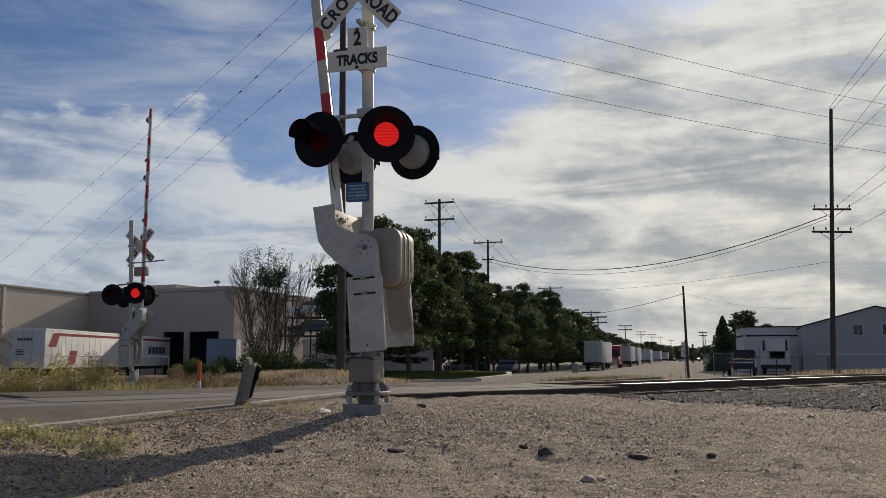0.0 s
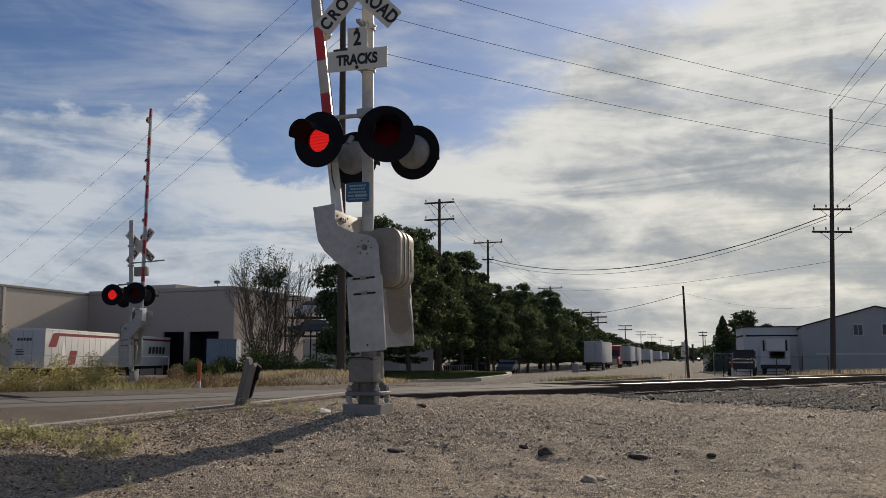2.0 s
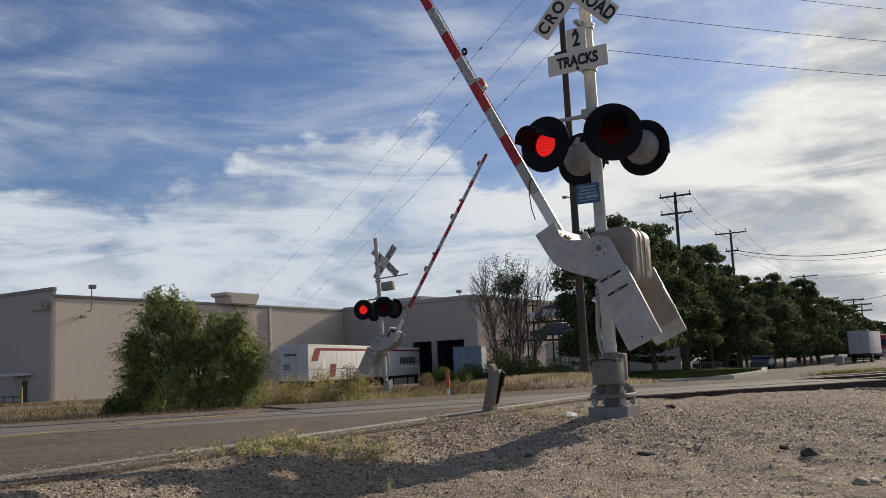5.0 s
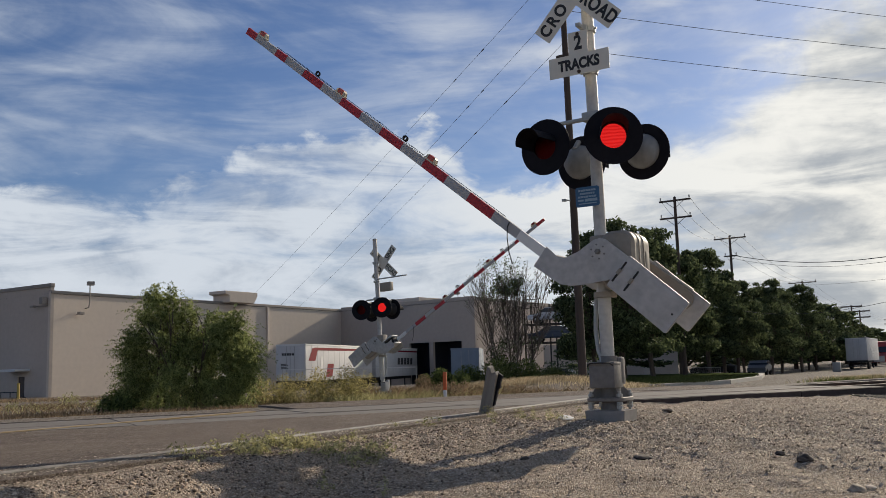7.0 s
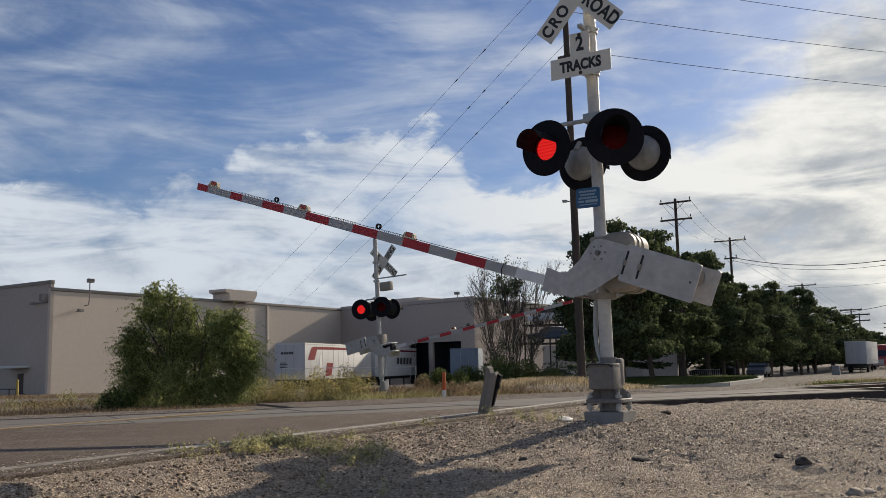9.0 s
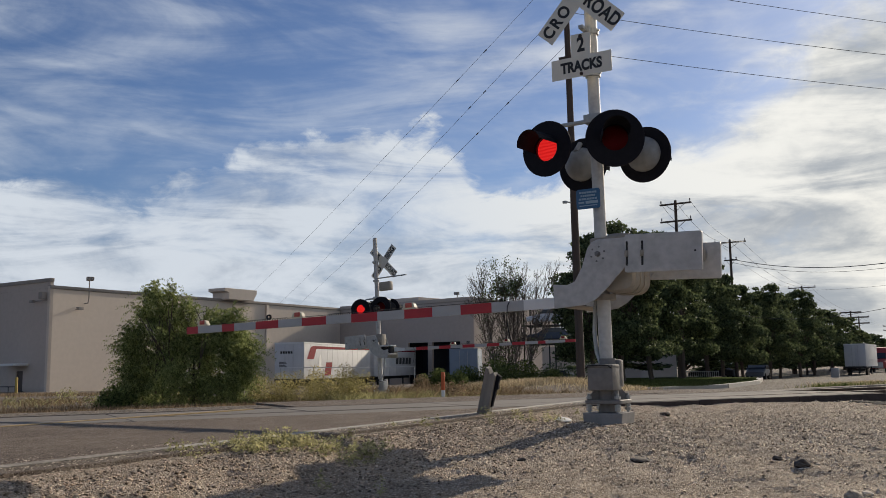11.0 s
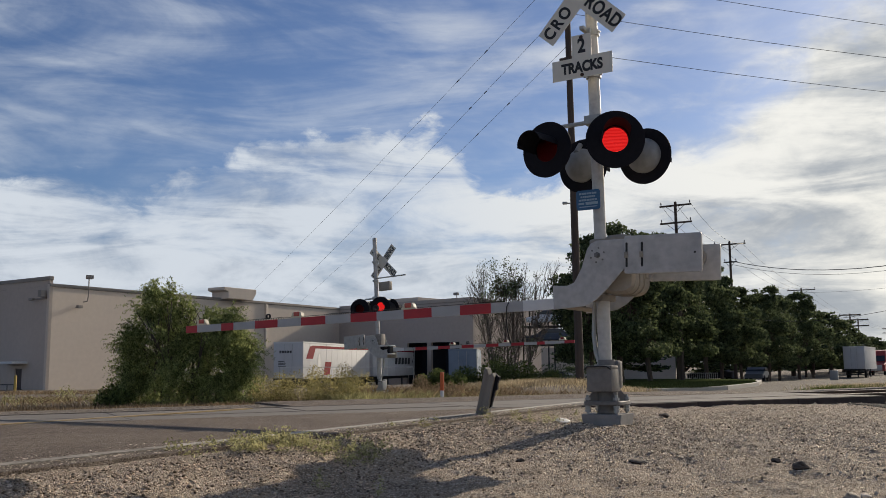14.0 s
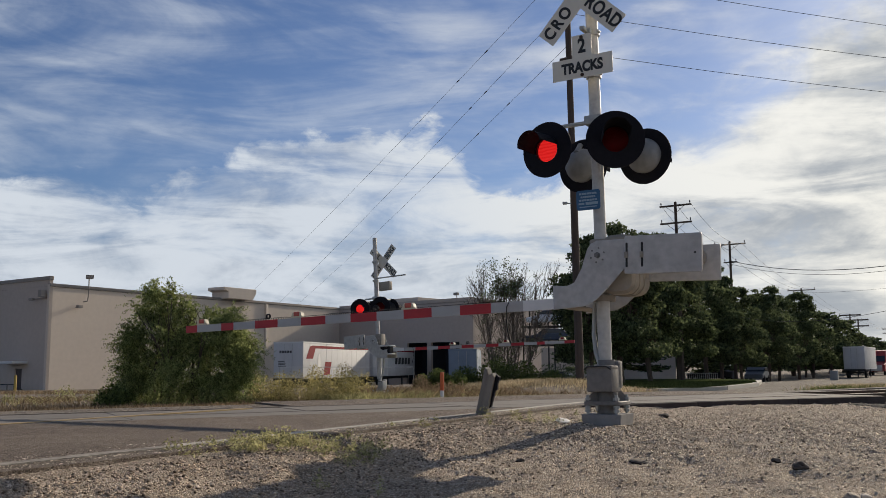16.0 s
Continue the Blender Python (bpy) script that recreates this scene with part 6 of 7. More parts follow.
# ---- plants ----
def leaf_material(name, color, tint, through):
    mat = material(name, color, 0.6, vary=0.35, grain=3, stain=0.5, bump=0, island=1.0, tint=tint, spec=0.03)
    nt = mat.node_tree
    N, L = nt.nodes.new, nt.links.new
    b, out = nt.nodes["Principled BSDF"], nt.nodes["Material Output"]
    tr, mx = N("ShaderNodeBsdfTranslucent"), N("ShaderNodeMixShader")
    L(b.inputs["Base Color"].links[0].from_socket, tr.inputs[0])
    mx.inputs[0].default_value = through
    L(b.outputs[0], mx.inputs[1])
    L(tr.outputs[0], mx.inputs[2])
    L(mx.outputs[0], out.inputs[0])
    return mat


M.update({
    "leaf": leaf_material("leaf", (0.054, 0.076, 0.042), (0.128, 0.156, 0.074), 0.38),
    "leaf_bush": leaf_material("leaf_bush", (0.13, 0.165, 0.06), (0.31, 0.34, 0.135), 0.52),
    "leaf_shrub": leaf_material("leaf_shrub", (0.06, 0.085, 0.028), (0.14, 0.165, 0.055), 0.35),
    "weed": leaf_material("weed", (0.29, 0.25, 0.095), (0.48, 0.42, 0.19), 0.5),
    "weed_pale": leaf_material("weed_pale", (0.27, 0.262, 0.115), (0.43, 0.40, 0.21), 0.42),
    "dry_grass": leaf_material("dry_grass", (0.36, 0.285, 0.175), (0.54, 0.45, 0.30), 0.35),
    "rust_weed": leaf_material("rust_weed", (0.16, 0.115, 0.07), (0.27, 0.20, 0.125), 0.3),
    "bark": material("bark", (0.09, 0.07, 0.055), 0.95, vary=0.3, grain=9, stain=1.5, bump=0.8, stretch=(1, 1, 0.25)),
    "twig": material("twig", (0.13, 0.105, 0.085), 0.95, vary=0.25, grain=9, stain=2, bump=0.2),
})
rng = np.random.default_rng(7)


def leaf_cloud(centres, size, aspect=1.6, droop=0.3):
    """Quads for leaves at the given places, turned every way."""
    n = len(centres)
    a = rng.normal(size=(n, 3))
    a[:, 2] -= droop
    a /= np.linalg.norm(a, axis=1)[:, None]
    b = np.cross(a, rng.normal(size=(n, 3)))
    b /= np.linalg.norm(b, axis=1)[:, None]
    s = (size * rng.uniform(0.6, 1.35, n))[:, None]
    a, b = a * s * aspect / 2, b * s / 2
    v = np.stack([centres - a, centres + b - a * 0.1, centres + a, centres - b - a * 0.1], 1).reshape(-1, 3)
    return v, np.arange(4 * n).reshape(n, 4)


def lobed_points(n, lobes):
    """Places in and on a set of lumpy lobes (centre, radii)."""
    w = np.array([r[0] * r[1] * r[2] for _, r in lobes]) ** 0.66
    pick = rng.choice(len(lobes), n, p=w / w.sum())
    d = rng.normal(size=(n, 3))
    d /= np.linalg.norm(d, axis=1)[:, None]
    rad = rng.uniform(0.35, 1.0, n) ** 0.45 * (1 + 0.16 * np.sin(d[:, 0] * 7 + pick) * np.sin(d[:, 1] * 6 + 2 * pick) + 0.1 * np.sin(d[:, 2] * 9))
    c = np.array([l[0] for l in lobes])[pick]
    r = np.array([l[1] for l in lobes])[pick]
    return c + d * r * rad[:, None]


def limbs(bm, base, height, spread, levels, r, seed, n0=5):
    rnd = random.Random(seed)
    tips = []

    def grow(p, d, length, rad, lev):
        q = p + d * length * 0.5 + Vector((rnd.uniform(-1, 1), rnd.uniform(-1, 1), 0)) * length * 0.05
        e = p + d * length
        tube(bm, [p, q, e], rad, 5 if lev else 8)
        tips.append(e)
        if lev < levels:
            for k in range(n0 if lev == 0 else 3):
                nd = (d + Vector((rnd.uniform(-1, 1), rnd.uniform(-1, 1), rnd.uniform(-0.2, 0.5))) * spread).normalized()
                grow(p.lerp(e, rnd.uniform(0.55, 1.0)), nd, length * rnd.uniform(0.55, 0.8), rad * 0.55, lev + 1)
    grow(Vector(base), Vector((0, 0, 1)), height, r, 0)
    return tips


def crown_mesh(seed, leaves, size, h, r, trunk):
    """An uneven crown: big limbs' clumps under a narrowing top, with gaps and stray leaves."""
    rnd = random.Random(seed)
    lobes = [((0, 0, trunk + (h - trunk) * 0.42), (r * 0.60, r * 0.60, (h - trunk) * 0.40))]
    for k in range(95):
        a, z = rnd.uniform(0, math.tau), rnd.uniform(0.0, 0.98)
        w = r * 1.22 * (1.03 - z) ** 0.55 * (z + 0.12) ** 0.26 * rnd.uniform(0.55, 1.0)
        s = rnd.uniform(0.07, 0.20) * r
        lobes.append(((w * math.cos(a), w * math.sin(a), trunk + (h - trunk) * z - 0.1 * s), (s * 1.3, s * 1.3, s * 0.62)))
    stray = lobed_points(leaves // 14, [(c, tuple(1.25 * q for q in rr)) for c, rr in lobes])
    v, f = leaf_cloud(np.concatenate([lobed_points(leaves, lobes), stray]), size)
    return from_arrays("crown", v, f, "leaf")


CROWNS, FAR_CROWNS = [], []
for seed in range(6):
    h, r, trunk = 10.0, 3.6, 2.0
    bm = bmesh.new()
    limbs(bm, (0, 0, -0.3), 3.6, 0.75, 2, 0.19, seed)
    trunk_mesh = finish("trunk", bm, "bark", 40)
    CROWNS.append((trunk_mesh, crown_mesh(seed, 26000, 0.13, h, r, trunk)))
    FAR_CROWNS.append((trunk_mesh, crown_mesh(seed, 7500, 0.23, h, r, trunk)))


def street_tree(x, y, h, r, seed, label="dense dark green street tree in leaf"):
    t = thing("tree", pose(x, y, gz(x, y), 0, 0, seed * 77), label, "tree", "street trees")
    trunk_me, crown_me = (CROWNS if y < 120 and h > 7 else FAR_CROWNS)[seed % 6]
    sc = Matrix.Diagonal((r / 3.6, r / 3.6, h / 10.0, 1))
    for nm, me in (("trunk", trunk_me), ("crown", crown_me)):
        ob = new(nm, me)
        ob.parent, ob.matrix_basis = t, sc
    return t


for k, (z, b, h, r) in enumerate(((52.5, -0.10, 8.6, 2.6), (55, -0.066, 9.6, 3.4), (62, -0.036, 9.9, 3.2), (68, -0.008, 9.6, 3.1), (77, 0.022, 10.2, 3.3), (84, 0.036, 10.0, 3.0), (80, 0.056, 7.4, 2.4),
                                  (98, 0.082, 9.9, 3.3), (106, 0.092, 9.6, 3.2), (116, 0.112, 9.6, 3.5), (128, 0.125, 9.3, 3.5), (142, 0.143, 9.2, 3.8), (158, 0.157, 8.4, 3.4),
                                  (178, 0.169, 7.7, 3.7), (204, 0.184, 6.9, 4.0), (236, 0.197, 6.5, 4.4), (290, 0.212, 6.8, 5.0), (360, 0.226, 7.6, 6.0), (440, 0.238, 8.2, 7.0), (520, 0.25, 8.8, 8.0), (600, 0.262, 9, 9.0))):
    street_tree(z * b, z, h * (1 + (0.07 * math.sin(k * 2.3) if k > 3 else 0)), r, k)
for k in range(9):
    z = 70 + 19 * k
    street_tree(0.284 * z - 24.5 - 0.01 * z, z, 5.2, 3.6 + 0.02 * z, k + 1, "low dark green tree behind the street trees")
for k, (x, y, h, r) in enumerate(((34.2, 104, 7.0, 2.8), (36.4, 101, 5.4, 2.2), (250, 700, 12, 14), (280, 720, 11, 14), (225, 690, 10, 12))):
    street_tree(x, y, h, r, k + 2, "dark green tree beyond the yard")


def conifer(x, y, h, r, seed):
    """A dense spruce: drooping whorls of short needles round a straight trunk."""
    t = thing("tree", pose(x, y, gz(x, y)), "dense dark conifer beyond the yard", "tree", "street trees")
    bm = bmesh.new()
    rod(bm, (0, 0, -0.3), (0, 0, h * 0.97), 0.16, 0.02, 8)
    part("trunk", bm, "bark", t)
    g = np.random.default_rng(seed)
    n = 9000
    u = g.uniform(0, 1, n) ** 1.35                      # 0 at the foot, 1 at the tip
    whorl = 0.72 + 0.28 * (1 - (u * 13 + 0.35 * g.uniform(0, 1, n)) % 1)
    a = g.uniform(0, math.tau, n)
    q = (r * (1 - u) ** 0.85 + 0.05) * whorl * (0.85 + 0.2 * np.sin(a * 5 + u * 40)) * g.uniform(0.15, 1, n) ** 0.5
    v, f = leaf_cloud(np.stack([q * np.cos(a), q * np.sin(a), 0.5 + (h - 0.5) * u - 0.12 * q], 1), 0.16)
    crown = new("crown", from_arrays("conifer_crown", v, f, "leaf"))
    crown.parent = t


conifer(30.7, 100, 6.2, 2.5, 5)


def far_woods():
    """A low uneven line of trees at the end of the street."""
    n = 9000
    x = rng.uniform(90, 520, n)
    top = 5.0 + 2.6 * np.sin(x * 0.045) + 1.9 * np.sin(x * 0.13 + 1) + 1.2 * np.sin(x * 0.31 + 2)
    z = -2.0 + (top + 2.0) * rng.uniform(0, 1, n) ** 0.8
    v, f = leaf_cloud(np.stack([x, 720 + rng.normal(0, 6, n) - 0.15 * x, z], 1), 2.2)
    tagged(new("far_woods", from_arrays("far_woods", v, f, "leaf")), "low dark line of far trees", "woods", kind="stuff")


far_woods()


def build_bush():
    """The tall green shrub beside the crossing road."""
    b = thing("bush", pose(-13.2, 22.2, gz(-13.3, 22.6) - 0.12), "tall bushy green shrub growing beside the road", "bush")
    bm = bmesh.new()
    for k in range(7):
        a = k * 0.9
        limbs(bm, (0.5 * math.cos(a) * 1.6, 0.4 * math.sin(a), -0.2), 1.5, 0.55, 2, 0.035, 30 + k, 4)
    part("stem_work", bm, "bark", b, "", 40)
    rnd = random.Random(5)
    # a taller mass, a lower one beside it, sprigs on top and a small shrub at the foot
    lobes = [((-0.85, 0, 1.55), (1.0, 0.8, 1.35)), ((-1.40, 0.1, 1.0), (0.65, 0.6, 0.9)), ((-0.95, 0, 2.75), (0.60, 0.5, 0.6)), ((-0.40, 0, 2.55), (0.5, 0.45, 0.65)),
             ((-0.95, 0, 3.25), (0.22, 0.2, 0.35)), ((-0.40, 0, 3.20), (0.2, 0.2, 0.38)), ((0.05, 0, 2.60), (0.3, 0.3, 0.45)),
             ((1.10, 0.1, 1.30), (0.95, 0.8, 1.15)), ((1.20, 0, 2.15), (0.55, 0.5, 0.6)), ((1.75, 0, 1.55), (0.5, 0.5, 0.7)), ((0.35, -0.2, 1.2), (0.7, 0.6, 1.0)),
             ((-0.4, -0.2, 0.5), (1.0, 0.6, 0.55)), ((0.9, -0.1, 0.5), (1.0, 0.6, 0.5)), ((0.22, -0.1, 1.75), (0.5, 0.45, 0.65)), ((0.75, 0, 2.55), (0.2, 0.2, 0.3)), ((1.50, 0, 2.55), (0.22, 0.2, 0.3)), ((-2.0, 0, 0.32), (0.42, 0.4, 0.36))]
    for k in range(26):
        a, z = rnd.uniform(0, math.tau), rnd.uniform(0.3, 2.3)
        w = 1.65 * math.sqrt(max(0.05, 1 - ((z - 1.1) / 2.0) ** 2))
        s = rnd.uniform(0.2, 0.42)
        lobes.append(((w * math.cos(a) - 0.1, 0.6 * w * math.sin(a), z), (s, s, s * 1.1)))
    # arching sprays of narrow leaves that stand out of the lobes
    lobes = [(c, tuple(0.80 * q for q in r)) for c, r in lobes]
    n, each = 5200, 26
    start = lobed_points(n, lobes)
    out = start - np.array([-0.1, 0.0, 1.0])
    out /= np.linalg.norm(out, axis=1)[:, None]
    out = out * 0.75 + rng.normal(0, 0.42, (n, 3)) + np.array([0, 0, 0.35])
    out /= np.linalg.norm(out, axis=1)[:, None]
    reach = rng.uniform(0.25, 0.8, n)
    u = np.linspace(0, 1, each)[None, :, None]
    path = start[:, None] + out[:, None] * reach[:, None, None] * u - np.array([0, 0, 1.0]) * (reach[:, None, None] * 0.55) * u ** 2
    path = path.reshape(-1, 3) + rng.normal(0, 0.018, (n * each, 3))
    pts = np.concatenate([path, lobed_points(16000, lobes)])
    v, f = leaf_cloud(pts[pts[:, 2] > -0.05], 0.0215, 3.3, 0.9)
    v *= np.array([0.97, 1.0, 0.97])
    ob = new("foliage", from_arrays("foliage", v, f, "leaf_bush"))
    ob.parent = b


build_bush()


def build_bare_tree():
    """Many slim stems fanning from one foot, with fine side shoots and few leaves."""
    t = thing("tree", pose(-8.65, 46.0, gz(-8.65, 46)), "half-bare young tree with thin grey shoots and few leaves", "tree")
    rnd = random.Random(11)
    bm = bmesh.new()
    tips = []

    def shoot(p, d, length, r, level):
        """A curved shoot that turns upwards; side shoots leave its upper part."""
        pts, q = [p], d.copy()
        steps = 5 if level == 0 else 3
        for k in range(steps):
            q = (q + Vector((rnd.uniform(-0.12, 0.12), rnd.uniform(-0.12, 0.12), 0.10))).normalized()
            pts.append(pts[-1] + q * length / steps)
        tube(bm, pts, r, 5 if level == 0 else 3)
        tips.append((pts[-1], level))
        count = (20, 7, 3, 0)[level]
        for k in range(count):
            u = rnd.uniform(0.22 if level == 0 else 0.15, 0.98) * steps
            a = min(int(u), steps - 1)
            at = pts[a].lerp(pts[a + 1], u - a)
            nd = (q + Vector((rnd.uniform(-0.75, 0.75), rnd.uniform(-0.75, 0.75), rnd.uniform(-0.1, 0.4)))).normalized()
            shoot(at, nd, length * rnd.uniform(0.20, 0.36) * (1.15 if level else 1.0), r * 0.5, level + 1)
    for k in range(14):
        lean = -0.42 + 0.060 * k + rnd.uniform(-0.03, 0.03)
        shoot(Vector((0.09 * (k - 6.5) * rnd.uniform(0.5, 1.2), rnd.uniform(-0.3, 0.3), -0.2)), Vector((lean, rnd.uniform(-0.2, 0.2), 1)).normalized(),
              rnd.uniform(5.0, 6.1) - 1.9 * abs(lean), 0.021, 0)
    part("branch_work", bm, "twig", t, "thin bare grey branches", None)
    pts = []
    for e, level in tips:
        near_top = e.z > 4.5 and -1.3 < e.x < 0.7
        if level >= 1 and (rnd.random() < (0.24 if near_top else 0.02 if e.z > 2.3 else 0.10)):
            for k in range(7 if near_top else 5):
                pts.append((e.x + rnd.gauss(0, 0.13), e.y + rnd.gauss(0, 0.13), e.z + rnd.gauss(0, 0.11)))
    low = lobed_points(4200, [((-0.9, 0, 0.7), (0.8, 0.8, 0.9)), ((-0.4, 0, 1.5), (0.7, 0.6, 0.8)), ((0.5, 0, 0.6), (0.9, 0.7, 0.8)), ((2.3, 0.3, 0.55), (1.1, 0.7, 0.7)), ((3.6, 0.5, 0.6), (0.9, 0.7, 0.7))])
    v, f = leaf_cloud(np.concatenate([np.array(pts), low[low[:, 2] > -0.1]]), 0.06)
    ob = new("foliage", from_arrays("foliage", v, f, "leaf"))
    ob.parent = t


build_bare_tree()


def blades(name, x, y, z, height, width, mat, label, lean=0.35):
    """Upright blades or stalks, as one mesh of thin tapered leaves."""
    n = len(x)
    p = np.stack([x, y, z], 1)
    a = rng.uniform(0, math.tau, n)
    w = np.stack([np.cos(a), np.sin(a), np.zeros(n)], 1) * (width * rng.uniform(0.6, 1.4, n))[:, None] / 2
    h = height * rng.uniform(0.45, 1.2, n)
    tip = p + np.stack([rng.normal(0, lean, n) * h, rng.normal(0, lean, n) * h, h], 1)
    mid = (p + tip) / 2 + np.stack([np.zeros(n), np.zeros(n), 0.12 * h], 1)
    v = np.stack([p - w, p + w, mid + w * 0.7, tip, mid - w * 0.7], 1).reshape(-1, 3)
    f = np.arange(5 * n).reshape(n, 5)
    tagged(new(name, from_arrays(name, v, f, mat)), label, "grass", kind="stuff")


def weed_clumps(name, spots, leaves, size, mat, label):
    """Low leafy weeds: clumps of (x, y, radius, height)."""
    pts = []
    for x, y, r, h in spots:
        n = max(4, int(leaves * r * h))
        d = rng.normal(size=(n, 3))
        d /= np.linalg.norm(d, axis=1)[:, None]
        rad = rng.uniform(0.2, 1, n) ** 0.6
        q = d * rad[:, None] * np.array([r, r, h])
        q[:, 2] = np.abs(q[:, 2])
        q += np.array([x, y, gz(x, y)])
        pts.append(q)
    v, f = leaf_cloud(np.concatenate(pts), size, 2.2, 0.2)
    tagged(new(name, from_arrays(name, v, f, mat)), label, "weeds", kind="stuff")


def scatter_band(n, p, q, width):
    t = rng.uniform(0, 1, n)
    d = np.array(q) - np.array(p)
    s = np.array([-d[1], d[0]]) / np.hypot(*d)
    o = rng.normal(0, width / 2, n)
    return p[0] + d[0] * t + s[0] * o, p[1] + d[1] * t + s[1] * o


# dry grass bank round the tall pole, and tufts along the street
x, y = scatter_band(8000, (-8.6, 36.0), (-2.2, 40.5), 2.4)
blades("dry_grass", x, y, ground_z(x, y), 0.22, 0.016, "dry_grass", "dry straw-coloured grass on a bank")
x, y = scatter_band(5200, (5.6, 38.5), (9.4, 43.5), 1.7)
blades("dry_grass", x, y, ground_z(x, y), 0.38, 0.02, "dry_grass", "dry grass tufts beside the street")
x, y = scatter_band(6500, (19.5, 49), (42, 58), 2.0)
blades("dry_grass", x, y, ground_z(x, y), 0.4, 0.03, "dry_grass", "dry pale grass at the foot of a pole")
x, y = scatter_band(3500, (5.2, 37.5), (7.4, 41), 1.2)
blades("green_weeds", x, y, ground_z(x, y), 0.34, 0.02, "leaf_shrub", "olive weeds beside the street")
x, y = rng.uniform(-5.0, 4.0, 14000), rng.uniform(43, 60, 14000)
ok = x < 1.6 + (y - 47) * 0.24
x, y = x[ok], y[ok]
blades("lawn_grass", x, y, np.full(len(x), -0.075), 0.09, 0.03, "lawn", "mown green grass under the street trees")
# weeds beyond the road
x, y = scatter_band(7000, (-13.5, 14.5), (-4.6, 22.0), 1.6)
ok = np.sin(x * 2.3) * np.sin(y * 1.9 + x) + rng.uniform(-0.7, 0.7, len(x)) > 0.1
x, y = x[ok], y[ok]
blades("roadside_grass", x, y, ground_z(x, y), 0.10, 0.013, "rust_weed", "patchy dry grass beyond the road")
x, y = scatter_band(9000, (-20, 14), (-9, 23), 3.4)
blades("roadside_grass", x, y, ground_z(x, y), 0.14, 0.015, "rust_weed", "dry grass beyond the road")
rnd = random.Random(3)
spots = [(-12.1 + 0.17 * k + rnd.uniform(-0.3, 0.3), 24.6 + 0.06 * k + rnd.uniform(-0.9, 0.9), rnd.uniform(0.25, 0.55), rnd.uniform(0.6, 1.15)) for k in range(17)]
weed_clumps("tall_weeds", spots, 2600, 0.024, "weed", "tall olive-yellow weeds beyond the road")
spots = [(-9.4 + 0.25 * k + rnd.uniform(-0.4, 0.4), 27.5 + rnd.uniform(-1.2, 1.2), rnd.uniform(0.3, 0.6), rnd.uniform(0.3, 0.75)) for k in range(16)]
weed_clumps("rusty_weeds", spots, 2400, 0.03, "rust_weed", "brown drying weeds behind the far gate")
weed_clumps("green_shrubs", [(-8.85, 30.6, 0.40, 0.75), (-8.35, 30.9, 0.42, 0.92), (-8.0, 30.8, 0.3, 0.7)], 9000, 0.035, "leaf_shrub", "round green shrub beyond the road")
spots = [(-9.9, 36.5, 0.6, 0.9), (-9.2, 37, 0.5, 0.7), (-10.4, 43.6, 0.9, 1.1), (-8.9, 43.9, 1.0, 1.5), (-7.6, 44.1, 0.9, 1.3), (-6.4, 44.4, 0.8, 0.9), (-14.5, 20.9, 0.4, 0.6), (-14.0, 20.7, 0.4, 0.5)]
weed_clumps("green_shrubs", spots, 2400, 0.05, "leaf_shrub", "low green shrubs beyond the road")
# rank dry growth between the road and the warehouse
for n, h, mat in ((800, 0.16, "dry_grass"), (1600, 0.18, "weed_pale"), (5200, 0.2, "rust_weed")):
    x, y = scatter_band(n, (-27, 21.5), (-11.5, 25.5), 3.2)
    ok = np.sin(x * 1.7 + len(mat)) * np.sin(y * 1.3 + x * 0.6) + rng.uniform(-0.8, 0.8, n) > 0
    x, y = x[ok], y[ok]
    blades("rank_weeds", x, y, ground_z(x, y), h, 0.02, mat, "dry weeds between the road and the warehouse", 0.9)
x, y = scatter_band(5000, (-60, 45), (-28, 50), 6.0)
blades("rank_weeds", x, y, ground_z(x, y), 0.22, 0.03, "rust_weed", "dry weeds before the warehouse wall", 0.5)
spots = [(-27 + 0.62 * k + rnd.uniform(-0.3, 0.3), 22.5 + 0.15 * k + rnd.uniform(-1, 1), rnd.uniform(0.2, 0.5), rnd.uniform(0.15, 0.5)) for k in range(22)]
weed_clumps("rank_weeds", spots, 1300, 0.035, "weed_pale", "grey-green weed clumps beyond the road")
x, y = scatter_band(5000, (-9.6, 24.0), (-4.2, 30.0), 1.6)
blades("rank_weeds", x, y, ground_z(x, y), 0.28, 0.02, "weed_pale", "low dry weeds along the far road edge", 0.5)
x, y = scatter_band(4000, (-9.6, 25.5), (-3.8, 31.5), 2.0)
blades("rank_weeds", x, y, ground_z(x, y), 0.38, 0.02, "rust_weed", "brown weeds along the far road edge", 0.5)
# weeds in the gravel nearest to the camera
spots = []
for k in range(85):
    t = rnd.random()
    spots.append((-3.5 + 1.0 * t + rnd.gauss(0, 0.26), 6.25 + 0.75 * t + rnd.gauss(0, 0.28), rnd.uniform(0.04, 0.11), rnd.uniform(0.05, 0.15)))
for k in range(20):
    t = rnd.random()
    spots.append((-3.1 + 2.0 * t + rnd.gauss(0, 0.15), 8.4 + 3.2 * t + rnd.gauss(0, 0.3), rnd.uniform(0.03, 0.09), rnd.uniform(0.04, 0.12)))
spots += [(-1.9, 5.6, 0.05, 0.12), (-2.35, 5.75, 0.06, 0.15), (-1.45, 10.2, 0.14, 0.10), (-2.3, 10.6, 0.10, 0.14), (-2.55, 10.5, 0.08, 0.11), (-2.0, 10.9, 0.09, 0.10)]
weed_clumps("ground_weeds", spots, 7000, 0.0125, "weed_pale", "small pale green weeds growing in the gravel")


